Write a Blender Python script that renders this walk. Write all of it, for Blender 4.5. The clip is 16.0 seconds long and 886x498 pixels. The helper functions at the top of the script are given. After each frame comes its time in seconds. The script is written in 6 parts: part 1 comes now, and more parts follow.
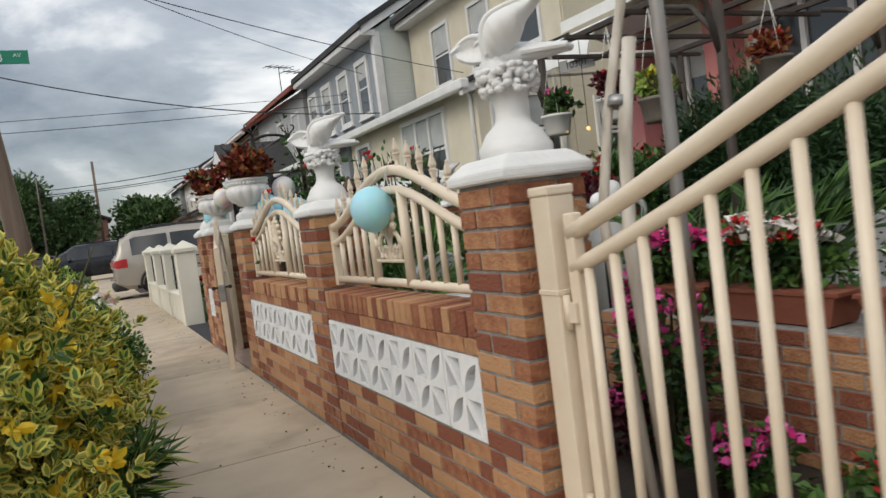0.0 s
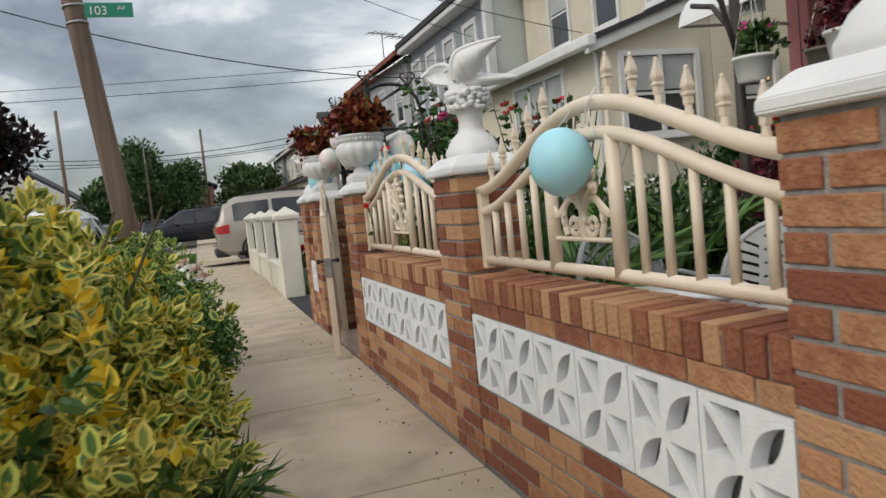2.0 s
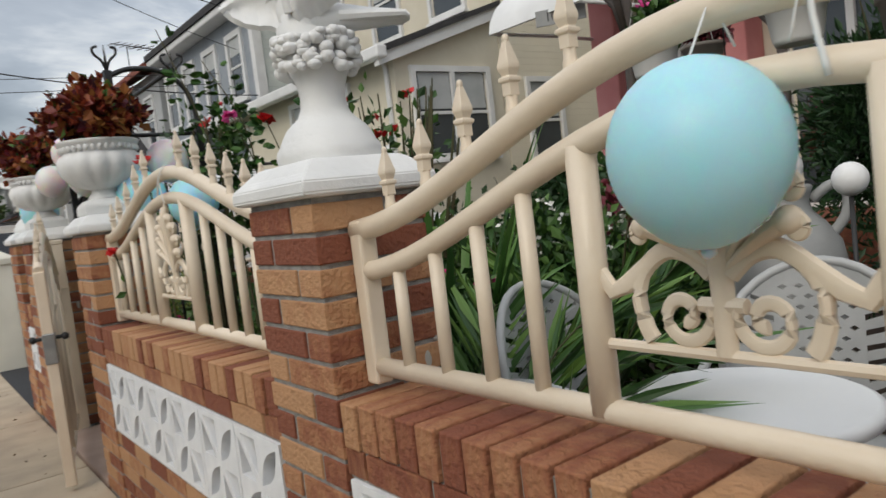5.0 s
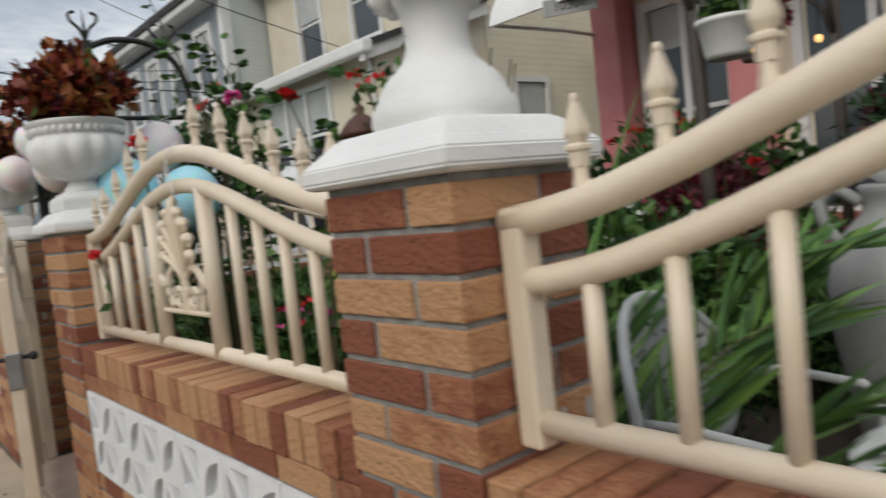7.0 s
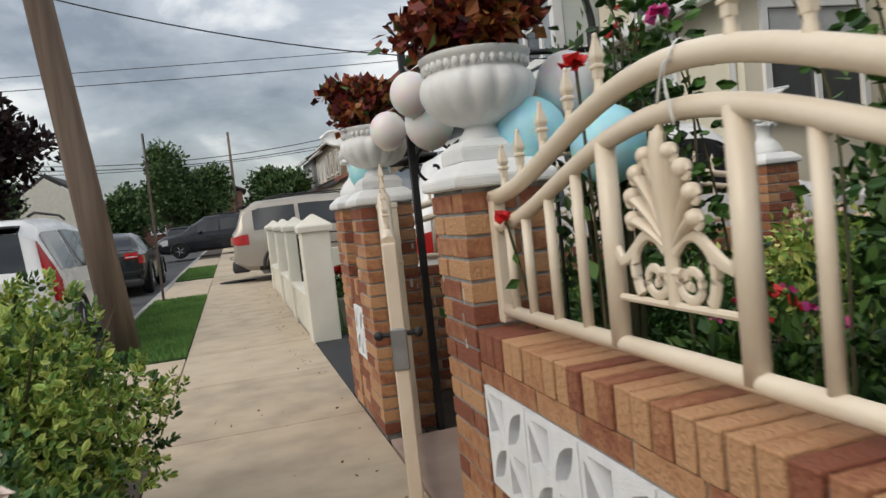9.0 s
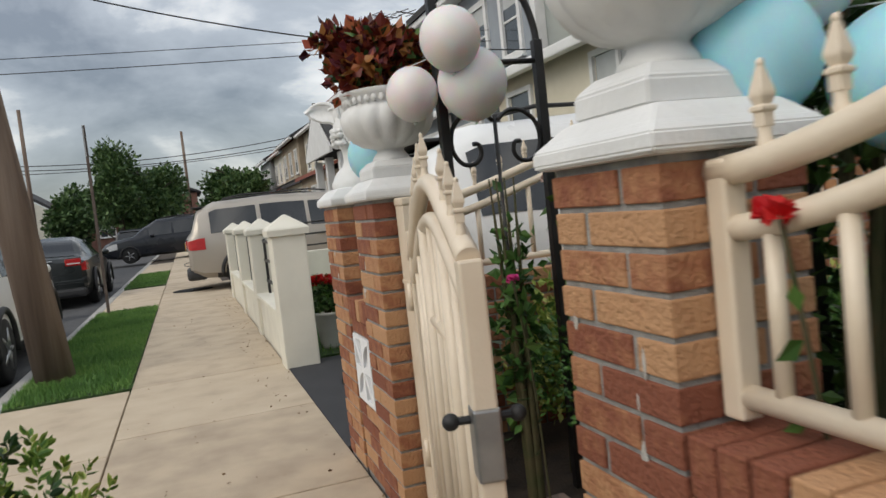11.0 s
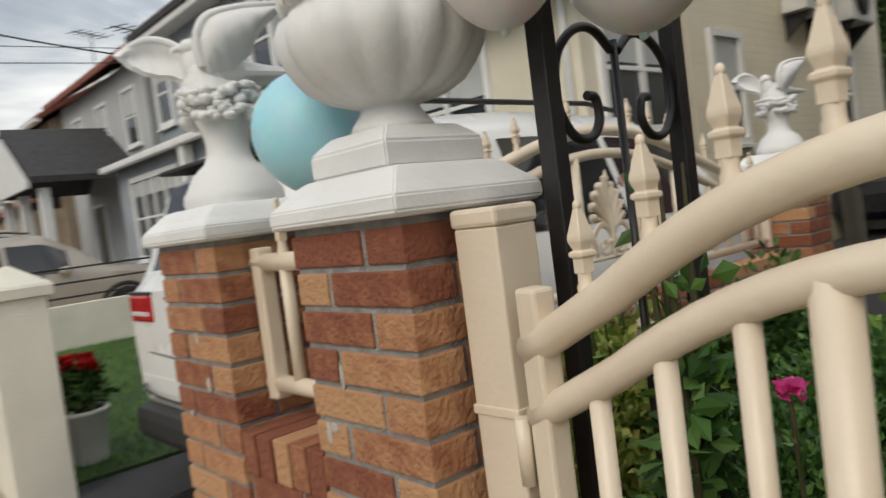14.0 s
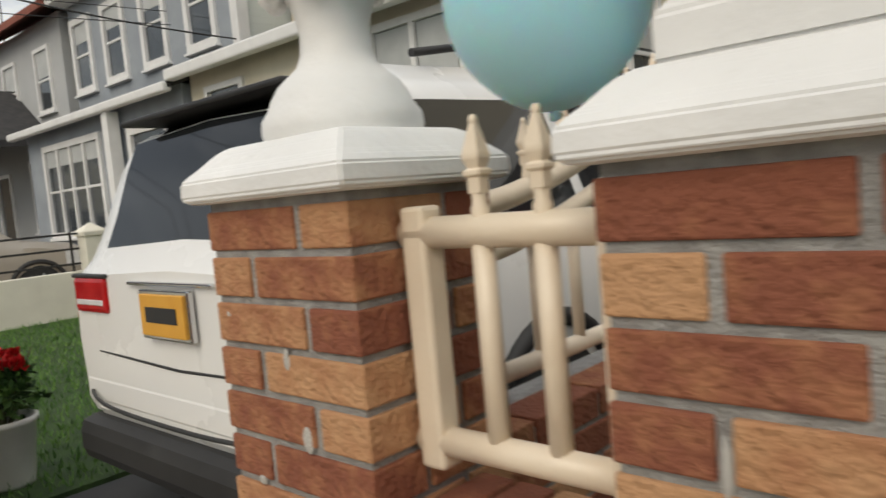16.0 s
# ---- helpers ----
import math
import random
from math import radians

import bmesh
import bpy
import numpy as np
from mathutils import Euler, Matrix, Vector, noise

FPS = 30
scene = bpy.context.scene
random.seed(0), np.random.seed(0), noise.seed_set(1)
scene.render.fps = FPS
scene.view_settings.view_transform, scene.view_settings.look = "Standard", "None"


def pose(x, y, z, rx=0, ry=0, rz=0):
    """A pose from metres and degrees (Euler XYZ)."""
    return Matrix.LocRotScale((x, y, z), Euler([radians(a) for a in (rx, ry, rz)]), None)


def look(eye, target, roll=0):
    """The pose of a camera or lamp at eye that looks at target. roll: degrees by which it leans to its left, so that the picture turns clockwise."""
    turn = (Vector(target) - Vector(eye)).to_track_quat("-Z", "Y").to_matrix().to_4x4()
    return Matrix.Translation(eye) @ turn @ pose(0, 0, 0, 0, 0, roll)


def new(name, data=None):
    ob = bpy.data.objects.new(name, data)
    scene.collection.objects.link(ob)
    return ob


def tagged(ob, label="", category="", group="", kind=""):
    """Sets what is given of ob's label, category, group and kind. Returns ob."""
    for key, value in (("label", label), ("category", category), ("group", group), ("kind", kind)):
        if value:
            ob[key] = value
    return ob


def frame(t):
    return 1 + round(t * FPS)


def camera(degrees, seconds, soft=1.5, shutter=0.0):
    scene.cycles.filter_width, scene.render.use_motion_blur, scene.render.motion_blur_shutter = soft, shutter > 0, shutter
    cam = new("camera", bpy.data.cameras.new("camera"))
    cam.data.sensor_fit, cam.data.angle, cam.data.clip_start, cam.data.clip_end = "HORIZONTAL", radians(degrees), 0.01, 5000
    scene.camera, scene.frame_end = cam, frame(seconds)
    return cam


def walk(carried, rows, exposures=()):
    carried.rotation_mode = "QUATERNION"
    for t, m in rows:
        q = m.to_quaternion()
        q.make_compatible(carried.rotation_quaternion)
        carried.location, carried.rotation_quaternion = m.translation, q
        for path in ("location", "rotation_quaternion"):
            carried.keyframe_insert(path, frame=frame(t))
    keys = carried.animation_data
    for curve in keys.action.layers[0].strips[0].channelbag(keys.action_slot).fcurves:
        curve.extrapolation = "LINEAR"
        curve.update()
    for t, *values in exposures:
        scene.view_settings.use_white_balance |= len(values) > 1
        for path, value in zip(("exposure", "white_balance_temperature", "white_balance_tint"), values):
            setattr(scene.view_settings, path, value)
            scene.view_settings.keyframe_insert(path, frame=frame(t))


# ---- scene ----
cam = camera(63.2, 16.0, shutter=0.5)
METRES, EYE, TILT, LEAN, TURN = 8.0, 1.17, 0.0, 0.0, -26.0
ROWS = [
    (0.0, 0.0, 0.0, 0.0, -0.36, -2.87, 7.22),
    (0.5, -0.0166, 0.0279, -0.0016, 0.31, -3.1, 6.84),
    (1.0, -0.0235, 0.0627, 0.0001, 3.87, -2.12, 5.78),
    (1.5, -0.0403, 0.0941, -0.0009, 5.4, -3.08, 6.27),
    (2.0, -0.0484, 0.1279, -0.0019, 7.1, -4.08, 5.79),
    (2.5, -0.0546, 0.1654, -0.0007, 7.26, -3.99, 4.66),
    (3.0, -0.0724, 0.2032, 0.0021, 1.65, -4.23, 6.13),
    (3.5, -0.0776, 0.2397, 0.003, -1.37, -3.78, 5.91),
    (4.0, -0.082, 0.2689, 0.004, -4.42, -3.67, 6.17),
    (6.5, -0.1059, 0.3722, 0.0051, -17.49, -4.32, 6.72),
    (7.0, -0.1186, 0.386, 0.0045, -14.43, -3.86, 6.38),
    (7.5, -0.1233, 0.4105, 0.0045, -3.94, -2.35, 5.21),
    (8.0, -0.1366, 0.4306, 0.0026, 3.89, -3.36, 6.33),
    (8.5, -0.1575, 0.4519, 0.0032, 7.02, -5.05, 7.36),
    (9.0, -0.1693, 0.4821, 0.0041, 9.43, -3.51, 6.1),
    (11.5, -0.2484, 0.6443, 0.0046, 5.73, -3.73, 6.13),
    (12.0, -0.2615, 0.68, 0.0043, 11.27, -2.67, 2.73),
    (12.5, -0.2865, 0.7094, 0.0062, 12.28, -3.12, 5.5),
    (13.0, -0.3011, 0.7431, 0.0055, 9.45, -2.77, 5.45),
    (13.5, -0.3133, 0.7776, 0.0065, -1.13, -2.55, 5.18),
    (14.0, -0.3303, 0.809, 0.0092, -16.1, -3.01, 7.34),
    (14.5, -0.3327, 0.8408, 0.0089, -22.47, -2.79, 6.66),
    (15.0, -0.3369, 0.8627, 0.0075, -23.75, -3.96, 5.4),
    (15.5, -0.3562, 0.8867, 0.0085, -24.91, -5.28, 5.51),
    (16.0, -0.365, 0.9089, 0.0075, -22.27, -4.5, 5.11),
]
walk(cam, [(t, pose(0, 0, EYE, TILT, LEAN, TURN) @ pose(METRES * x, METRES * y, METRES * z, 90 + pitch, roll, yaw)) for t, x, y, z, yaw, pitch, roll in ROWS], ((0.0, -0.38, 6850, 9.0), (3.0, -0.42, 6800, 9.0), (6.5, -0.45, 6750, 9.0), (9.0, -0.36, 6850, 9.0), (12.5, -0.42, 6800, 9.0), (15.0, -0.34, 7250, 9.0), (16.0, -0.30, 7300, 9.0)))

# ---- light ----
world = bpy.data.worlds.new("overcast")
world.use_nodes = True
scene.world = world
wn, wl = world.node_tree.nodes, world.node_tree.links
wn.clear()
w_out = wn.new("ShaderNodeOutputWorld")
w_mix = wn.new("ShaderNodeAddShader")
b_sky, b_cloud = wn.new("ShaderNodeBackground"), wn.new("ShaderNodeBackground")
w_sky = wn.new("ShaderNodeTexSky")
w_sky.sky_type, w_sky.sun_disc = "NISHITA", False
w_sky.sun_elevation, w_sky.sun_rotation = radians(38), radians(-105)
b_sky.inputs["Strength"].default_value = 0.05
w_co = wn.new("ShaderNodeTexCoord")
w_map = wn.new("ShaderNodeMapping")
w_map.inputs["Scale"].default_value = (1.0, 1.0, 2.4)
w_map.inputs["Location"].default_value = (0.35, 0.1, 0.2)
w_n = wn.new("ShaderNodeTexNoise")
w_n.inputs["Scale"].default_value = 2.6
w_n.inputs["Detail"].default_value = 7
w_n.inputs["Roughness"].default_value = 0.55
w_n.inputs["Distortion"].default_value = 0.35
w_r = wn.new("ShaderNodeValToRGB")
w_r.color_ramp.elements[0].position, w_r.color_ramp.elements[0].color = 0.37, (0.22, 0.245, 0.29, 1)
w_r.color_ramp.elements[1].position, w_r.color_ramp.elements[1].color = 0.66, (1.28, 1.28, 1.27, 1)
e = w_r.color_ramp.elements.new(0.52)
e.color = (0.47, 0.51, 0.57, 1)
w_sep, w_up = wn.new("ShaderNodeSeparateXYZ"), wn.new("ShaderNodeMapRange")
w_up.inputs["From Min"].default_value, w_up.inputs["From Max"].default_value = 0.05, 0.85
w_up.inputs["To Min"].default_value, w_up.inputs["To Max"].default_value = 0.72, 2.3
wl.new(w_co.outputs["Generated"], w_sep.inputs[0])
wl.new(w_sep.outputs["Z"], w_up.inputs["Value"])
wl.new(w_up.outputs["Result"], b_cloud.inputs["Strength"])
for a, b in ((w_co.outputs["Generated"], w_map.inputs["Vector"]), (w_map.outputs["Vector"], w_n.inputs["Vector"]),
             (w_n.outputs["Fac"], w_r.inputs["Fac"]), (w_r.outputs["Color"], b_cloud.inputs["Color"]),
             (w_sky.outputs["Color"], b_sky.inputs["Color"]), (b_sky.outputs[0], w_mix.inputs[0]),
             (b_cloud.outputs[0], w_mix.inputs[1]), (w_mix.outputs[0], w_out.inputs["Surface"])):
    wl.new(a, b)
sun = new("sun", bpy.data.lights.new("sun", "SUN"))
sun.data.energy, sun.data.angle, sun.data.color = 1.5, radians(35), (1.0, 0.93, 0.82)
sun.matrix_world = look((-8, -3, 7), (0, 0, 0))


# ---- materials ----
def material(name, colours, scale=8.0, own=1.0, rough=0.7, metal=0.0, bump=0.0, bump_scale=60.0, piece=0.0, island=0.0, detail=6.0, stretch=(1, 1, 1), coat=0.0, spec=0.5, trans=0.0):
    m = bpy.data.materials.new(name)
    m.use_nodes = True
    n, l = m.node_tree.nodes, m.node_tree.links
    p = n["Principled BSDF"]
    p.inputs["Roughness"].default_value, p.inputs["Metallic"].default_value = rough, metal
    p.inputs["Coat Weight"].default_value = coat
    p.inputs["Specular IOR Level"].default_value = spec
    p.inputs["Transmission Weight"].default_value = trans
    co, mp, tex, ramp = n.new("ShaderNodeTexCoord"), n.new("ShaderNodeMapping"), n.new("ShaderNodeTexNoise"), n.new("ShaderNodeValToRGB")
    mp.inputs["Scale"].default_value = stretch
    tex.inputs["Scale"].default_value, tex.inputs["Detail"].default_value = scale, detail
    l.new(co.outputs["Object"], mp.inputs["Vector"])
    l.new(mp.outputs["Vector"], tex.inputs["Vector"])
    els = ramp.color_ramp.elements
    els[0].position, els[1].position = 0.3, 0.7
    els[0].color, els[-1].color = (*colours[0], 1), (*colours[-1], 1)
    for k, c in enumerate(colours[1:-1], 1):
        els.new(0.3 + 0.4 * k / (len(colours) - 1)).color = (*c, 1)
    fac = tex.outputs["Fac"]
    if own != 1.0:
        soft = n.new("ShaderNodeMath")
        soft.operation = "MULTIPLY_ADD"
        soft.inputs[1].default_value, soft.inputs[2].default_value = own, 0.5 - own / 2
        l.new(fac, soft.inputs[0])
        fac = soft.outputs[0]
    if piece or island:
        add, mul = n.new("ShaderNodeMath"), n.new("ShaderNodeMath")
        add.operation, mul.operation = "ADD", "MULTIPLY_ADD"
        if piece:
            src = n.new("ShaderNodeObjectInfo").outputs["Random"]
        else:
            src = n.new("ShaderNodeNewGeometry").outputs["Random Per Island"]
        k = piece or island
        l.new(src, mul.inputs[0])
        mul.inputs[1].default_value, mul.inputs[2].default_value = k, -k / 2
        l.new(fac, add.inputs[0])
        l.new(mul.outputs[0], add.inputs[1])
        fac = add.outputs[0]
    l.new(fac, ramp.inputs["Fac"])
    l.new(ramp.outputs["Color"], p.inputs["Base Color"])
    rmap = n.new("ShaderNodeMapRange")
    rmap.inputs["To Min"].default_value, rmap.inputs["To Max"].default_value = rough * 0.85, min(1, rough * 1.15)
    l.new(tex.outputs["Fac"], rmap.inputs["Value"])
    l.new(rmap.outputs["Result"], p.inputs["Roughness"])
    if bump:
        t2, bp = n.new("ShaderNodeTexNoise"), n.new("ShaderNodeBump")
        t2.inputs["Scale"].default_value, t2.inputs["Detail"].default_value = bump_scale, 5
        bp.inputs["Strength"].default_value, bp.inputs["Distance"].default_value = bump, 0.01
        l.new(mp.outputs["Vector"], t2.inputs["Vector"])
        l.new(t2.outputs["Fac"], bp.inputs["Height"])
        l.new(bp.outputs["Normal"], p.inputs["Normal"])
    return m


def siding(name, colour, pitch=0.11, rough=0.6):
    """Lapped boards for walls far from the path."""
    m = material(name, (tuple(c * 0.88 for c in colour), colour), 1.2, rough=rough)
    n, l = m.node_tree.nodes, m.node_tree.links
    co, sep, mod, div, bp = (n.new("ShaderNodeTexCoord"), n.new("ShaderNodeSeparateXYZ"), n.new("ShaderNodeMath"), n.new("ShaderNodeMath"), n.new("ShaderNodeBump"))
    div.operation, mod.operation = "DIVIDE", "FRACT"
    div.inputs[1].default_value = pitch
    l.new(co.outputs["Object"], sep.inputs[0])
    l.new(sep.outputs["Z"], div.inputs[0])
    l.new(div.outputs[0], mod.inputs[0])
    bp.invert = True
    bp.inputs["Strength"].default_value, bp.inputs["Distance"].default_value = 1.0, 0.02
    l.new(mod.outputs[0], bp.inputs["Height"])
    l.new(bp.outputs["Normal"], n["Principled BSDF"].inputs["Normal"])
    return m


BRICK = material("face_brick", ((0.235, 0.076, 0.042), (0.335, 0.135, 0.068), (0.44, 0.217, 0.108), (0.50, 0.275, 0.142)), 24, own=0.6, rough=0.92, bump=0.95, bump_scale=85, piece=0.66)
MORTAR = material("mortar", ((0.24, 0.23, 0.22), (0.38, 0.37, 0.35)), 30, rough=0.95, bump=0.7, bump_scale=220)
PLASTER = material("white_painted_concrete", ((0.70, 0.70, 0.69), (0.80, 0.795, 0.78)), 5, rough=0.6, bump=0.25, bump_scale=45)
BLOCKWHITE = material("white_block_paint", ((0.76, 0.77, 0.79), (0.86, 0.865, 0.87)), 14, rough=0.7, bump=0.35, bump_scale=160)
CREAM = material("cream_enamel", ((0.72, 0.60, 0.46), (0.79, 0.68, 0.54)), 7, rough=0.38, bump=0.12, bump_scale=70, coat=0.15)
CONCRETE = material("pavement_concrete", ((0.33, 0.26, 0.19), (0.48, 0.39, 0.285), (0.55, 0.46, 0.345)), 3.2, own=0.6, rough=0.92, bump=0.3, bump_scale=120, piece=0.15, detail=9)
KERB = material("kerb_concrete", ((0.30, 0.29, 0.27), (0.42, 0.40, 0.375)), 3, rough=0.9, bump=0.3, bump_scale=90)
ASPHALT = material("asphalt", ((0.045, 0.045, 0.048), (0.075, 0.075, 0.078)), 3, rough=0.92, bump=0.5, bump_scale=180)
DRIVE = material("sealed_asphalt", ((0.025, 0.026, 0.03), (0.045, 0.046, 0.05)), 4, rough=0.85, bump=0.5, bump_scale=160)
SOIL = material("garden_soil", ((0.03, 0.022, 0.016), (0.07, 0.05, 0.035)), 8, rough=0.97, bump=0.8, bump_scale=50)
GRASS = material("lawn_blade", ((0.055, 0.14, 0.025), (0.10, 0.225, 0.04), (0.16, 0.28, 0.06)), 1.5, rough=0.7, island=0.4)
TURF = material("lawn_ground", ((0.02, 0.045, 0.012), (0.045, 0.09, 0.02)), 9, rough=0.95, bump=0.8, bump_scale=90)
STUCCO = material("cream_stucco", ((0.64, 0.585, 0.46), (0.72, 0.665, 0.54)), 2, rough=0.9, bump=0.2, bump_scale=110)
WWALL = material("ivory_stucco", ((0.66, 0.63, 0.54), (0.76, 0.73, 0.63)), 3, rough=0.9, bump=0.3, bump_scale=90)
WOODPOLE = material("weathered_pole_wood", ((0.095, 0.062, 0.045), (0.17, 0.122, 0.092), (0.25, 0.19, 0.148)), 9, rough=0.92, bump=0.9, bump_scale=26, stretch=(1, 1, 0.05))
STEEL = material("galvanised_steel", ((0.30, 0.30, 0.30), (0.45, 0.45, 0.44)), 12, rough=0.45, metal=0.85)
IRON = material("black_iron", ((0.012, 0.012, 0.013), (0.025, 0.024, 0.024)), 12, rough=0.4, bump=0.15)
RUBBER = material("tyre_rubber", ((0.012, 0.012, 0.012), (0.025, 0.025, 0.025)), 12, rough=0.85)
GLASS = material("dark_window_glass", ((0.035, 0.042, 0.048), (0.06, 0.07, 0.078)), 0.8, rough=0.06, spec=0.8)
CARGLASS = material("tinted_car_glass", ((0.010, 0.012, 0.014), (0.02, 0.022, 0.025)), 0.8, rough=0.06, spec=0.7)
TRIMWHITE = material("white_trim", ((0.70, 0.70, 0.69), (0.80, 0.80, 0.79)), 3, rough=0.5)
BLIND = material("window_blind", ((0.42, 0.44, 0.44), (0.52, 0.54, 0.54)), 3, rough=0.8)
DARKPLASTIC = material("black_plastic", ((0.014, 0.014, 0.015), (0.028, 0.028, 0.029)), 9, rough=0.6)
BALLOONBLUE = material("pale_blue_latex", ((0.36, 0.71, 0.83), (0.42, 0.77, 0.88)), 3, rough=0.35, spec=0.4)
BALLOONWHITE = material("white_latex", ((0.74, 0.72, 0.72), (0.82, 0.80, 0.80)), 3, rough=0.35, spec=0.4)
BALLOONLILAC = material("pale_lilac_latex", ((0.66, 0.58, 0.68), (0.74, 0.67, 0.76)), 3, rough=0.35, spec=0.4)
STRING = material("white_ribbon", ((0.7, 0.7, 0.68), (0.8, 0.8, 0.78)), 5, rough=0.6)


# ---- mesh helpers ----
def box(bm, x0, x1, y0, y1, z0, z1, bevel=0.0):
    r = bmesh.ops.create_cube(bm, size=1.0, matrix=Matrix.Translation(((x0 + x1) / 2, (y0 + y1) / 2, (z0 + z1) / 2)) @ Matrix.Diagonal((x1 - x0, y1 - y0, z1 - z0, 1)))
    if bevel:
        es = list({e for v in r["verts"] for e in v.link_edges})
        bmesh.ops.bevel(bm, geom=es, offset=bevel, segments=2, affect="EDGES", profile=0.5)
    return bm


def curve(pts, n=5):
    """The points with n times as many between them on a smooth line."""
    v = [Vector(p) for p in pts]
    out = []
    for j in range(len(v) - 1):
        p0, p1, p2, p3 = v[max(0, j - 1)], v[j], v[j + 1], v[min(len(v) - 1, j + 2)]
        for i in range(n):
            q = i / n
            out.append(0.5 * (2 * p1 + (p2 - p0) * q + (2 * p0 - 5 * p1 + 4 * p2 - p3) * q * q + (3 * p1 - p0 - 3 * p2 + p3) * q ** 3))
    return out + [v[-1]]


def frames_along(pts):
    out, up = [], Vector((0.0123, 0.031, 1))
    for i, p in enumerate(pts):
        d = (pts[min(i + 1, len(pts) - 1)] - pts[max(i - 1, 0)]).normalized()
        a = d.cross(up)
        if a.length < 0.2:
            a = d.cross(Vector((1, 0.1, 0)))
        a.normalize()
        if out and out[-1][0].dot(a) < 0:
            a = -a
        out.append((a, a.cross(d).normalized()))
    return out


def tube(bm, pts, r, sides=10, r_end=None, flat=1.0, caps=True):
    """A round bar along points; r_end tapers it, flat squashes it."""
    pts = [Vector(p) for p in pts]
    rings = []
    for i, (p, (a, b)) in enumerate(zip(pts, frames_along(pts))):
        k = r if r_end is None else r + (r_end - r) * i / (len(pts) - 1)
        rings.append([bm.verts.new(p + a * k * math.cos(q) + b * k * flat * math.sin(q)) for q in (2 * math.pi * j / sides for j in range(sides))])
    for u, v in zip(rings, rings[1:]):
        for j in range(sides):
            bm.faces.new((u[j], u[(j + 1) % sides], v[(j + 1) % sides], v[j])).smooth = True
    if caps:
        bm.faces.new(rings[0][::-1])
        bm.faces.new(rings[-1])
    return bm


def lathe(bm, profile, at=(0, 0, 0), sides=32, lobes=0, lobe=0.0, lo=0, hi=99, square=False):
    """A turned body from (radius, height) pairs, with ribs between heights lo and hi."""
    rings = []
    for r, z in profile:
        ring = []
        for j in range(sides):
            q = 2 * math.pi * j / sides
            k = r * (1 + (lobe * (abs(math.cos(lobes * q / 2)) - 0.5) if lobes and lo <= z <= hi else 0))
            if square:
                k = r / max(abs(math.cos(q)), abs(math.sin(q)))
            ring.append(bm.verts.new((at[0] + k * math.cos(q), at[1] + k * math.sin(q), at[2] + z)))
        rings.append(ring)
    for u, v in zip(rings, rings[1:]):
        for j in range(sides):
            bm.faces.new((u[j], u[(j + 1) % sides], v[(j + 1) % sides], v[j])).smooth = not square
    bm.faces.new(rings[0][::-1])
    bm.faces.new(rings[-1])
    return bm


def ball(bm, at, r, squash=1.0, seg=20):
    m = Matrix.Translation(at) @ Matrix.Diagonal((r, r, r * squash, 1))
    for v in bmesh.ops.create_uvsphere(bm, u_segments=seg, v_segments=seg // 2 + 2, radius=1, matrix=m)["verts"]:
        for f in v.link_faces:
            f.smooth = True
    return bm


def polyplate(bm, outline, holes, x0, x1):
    """A plate in the y, z plane with holes, from x0 to x1."""
    es = []
    for loop in (outline, *holes):
        vs = [bm.verts.new((x0, y, z)) for y, z in loop]
        es += [bm.edges.new((a, b)) for a, b in zip(vs, vs[1:] + vs[:1])]
    fs = [g for g in bmesh.ops.triangle_fill(bm, edges=es, use_beauty=True)["geom"] if isinstance(g, bmesh.types.BMFace)]
    ext = bmesh.ops.extrude_face_region(bm, geom=fs)["geom"]
    bmesh.ops.translate(bm, verts=[g for g in ext if isinstance(g, bmesh.types.BMVert)], vec=(x1 - x0, 0, 0))
    bmesh.ops.recalc_face_normals(bm, faces=bm.faces[:])
    return bm


def finish(bm, name, mat, angle=38):
    for e in bm.edges:
        if len(e.link_faces) == 2 and e.calc_face_angle(0) > radians(angle):
            e.smooth = False
    me = bpy.data.meshes.new(name)
    bm.to_mesh(me)
    bm.free()
    me.materials.append(mat)
    return me


def part(name, bm, mat, parent, label="", at=None):
    me = bm if isinstance(bm, bpy.types.Mesh) else finish(bm, name, mat)
    ob = new(name, me)
    ob.parent = parent
    if at:
        ob.location = at
    return tagged(ob, label)


def thing(name, label, category, at=(0, 0, 0), turn=0.0, group="", kind=""):
    ob = new(name)
    ob.empty_display_size = 0.1
    ob.matrix_basis = pose(*at, 0, 0, turn)
    return tagged(ob, label, category, group, kind)


def solid(name, bm, mat, label, category, at=(0, 0, 0), turn=0.0, group="", kind=""):
    ob = new(name, bm if isinstance(bm, bpy.types.Mesh) else finish(bm, name, mat))
    ob.matrix_basis = pose(*at, 0, 0, turn)
    return tagged(ob, label, category, group, kind)


def B():
    return bmesh.new()


# ---- ground, road, pavement ----
solid("ground", box(B(), -400, 400, -300, 600, -0.6, -0.16), SOIL, "bare dark earth under the street and gardens", "ground", kind="structure")
solid("road", box(B(), -9.0, -1.12, -60, 200, -0.3, -0.12), ASPHALT, "grey worn asphalt road beside the kerb", "road", kind="structure")
kerb = thing("kerb", "pale grey concrete kerb along the road", "kerb", kind="structure")
for k in range(30):
    y = -8 + k * 3.0
    part("kerb_stone", box(B(), -1.12, -0.98, y + 0.004, y + 2.996, -0.3, 0.0, 0.02), KERB, kerb)
pav = thing("pavement", "buff concrete pavement slabs with dark joints", "pavement", kind="structure")
part("bed", box(B(), -0.98, 1.3, -20, 90, -0.16, -0.035), SOIL, pav)
y = -6.6
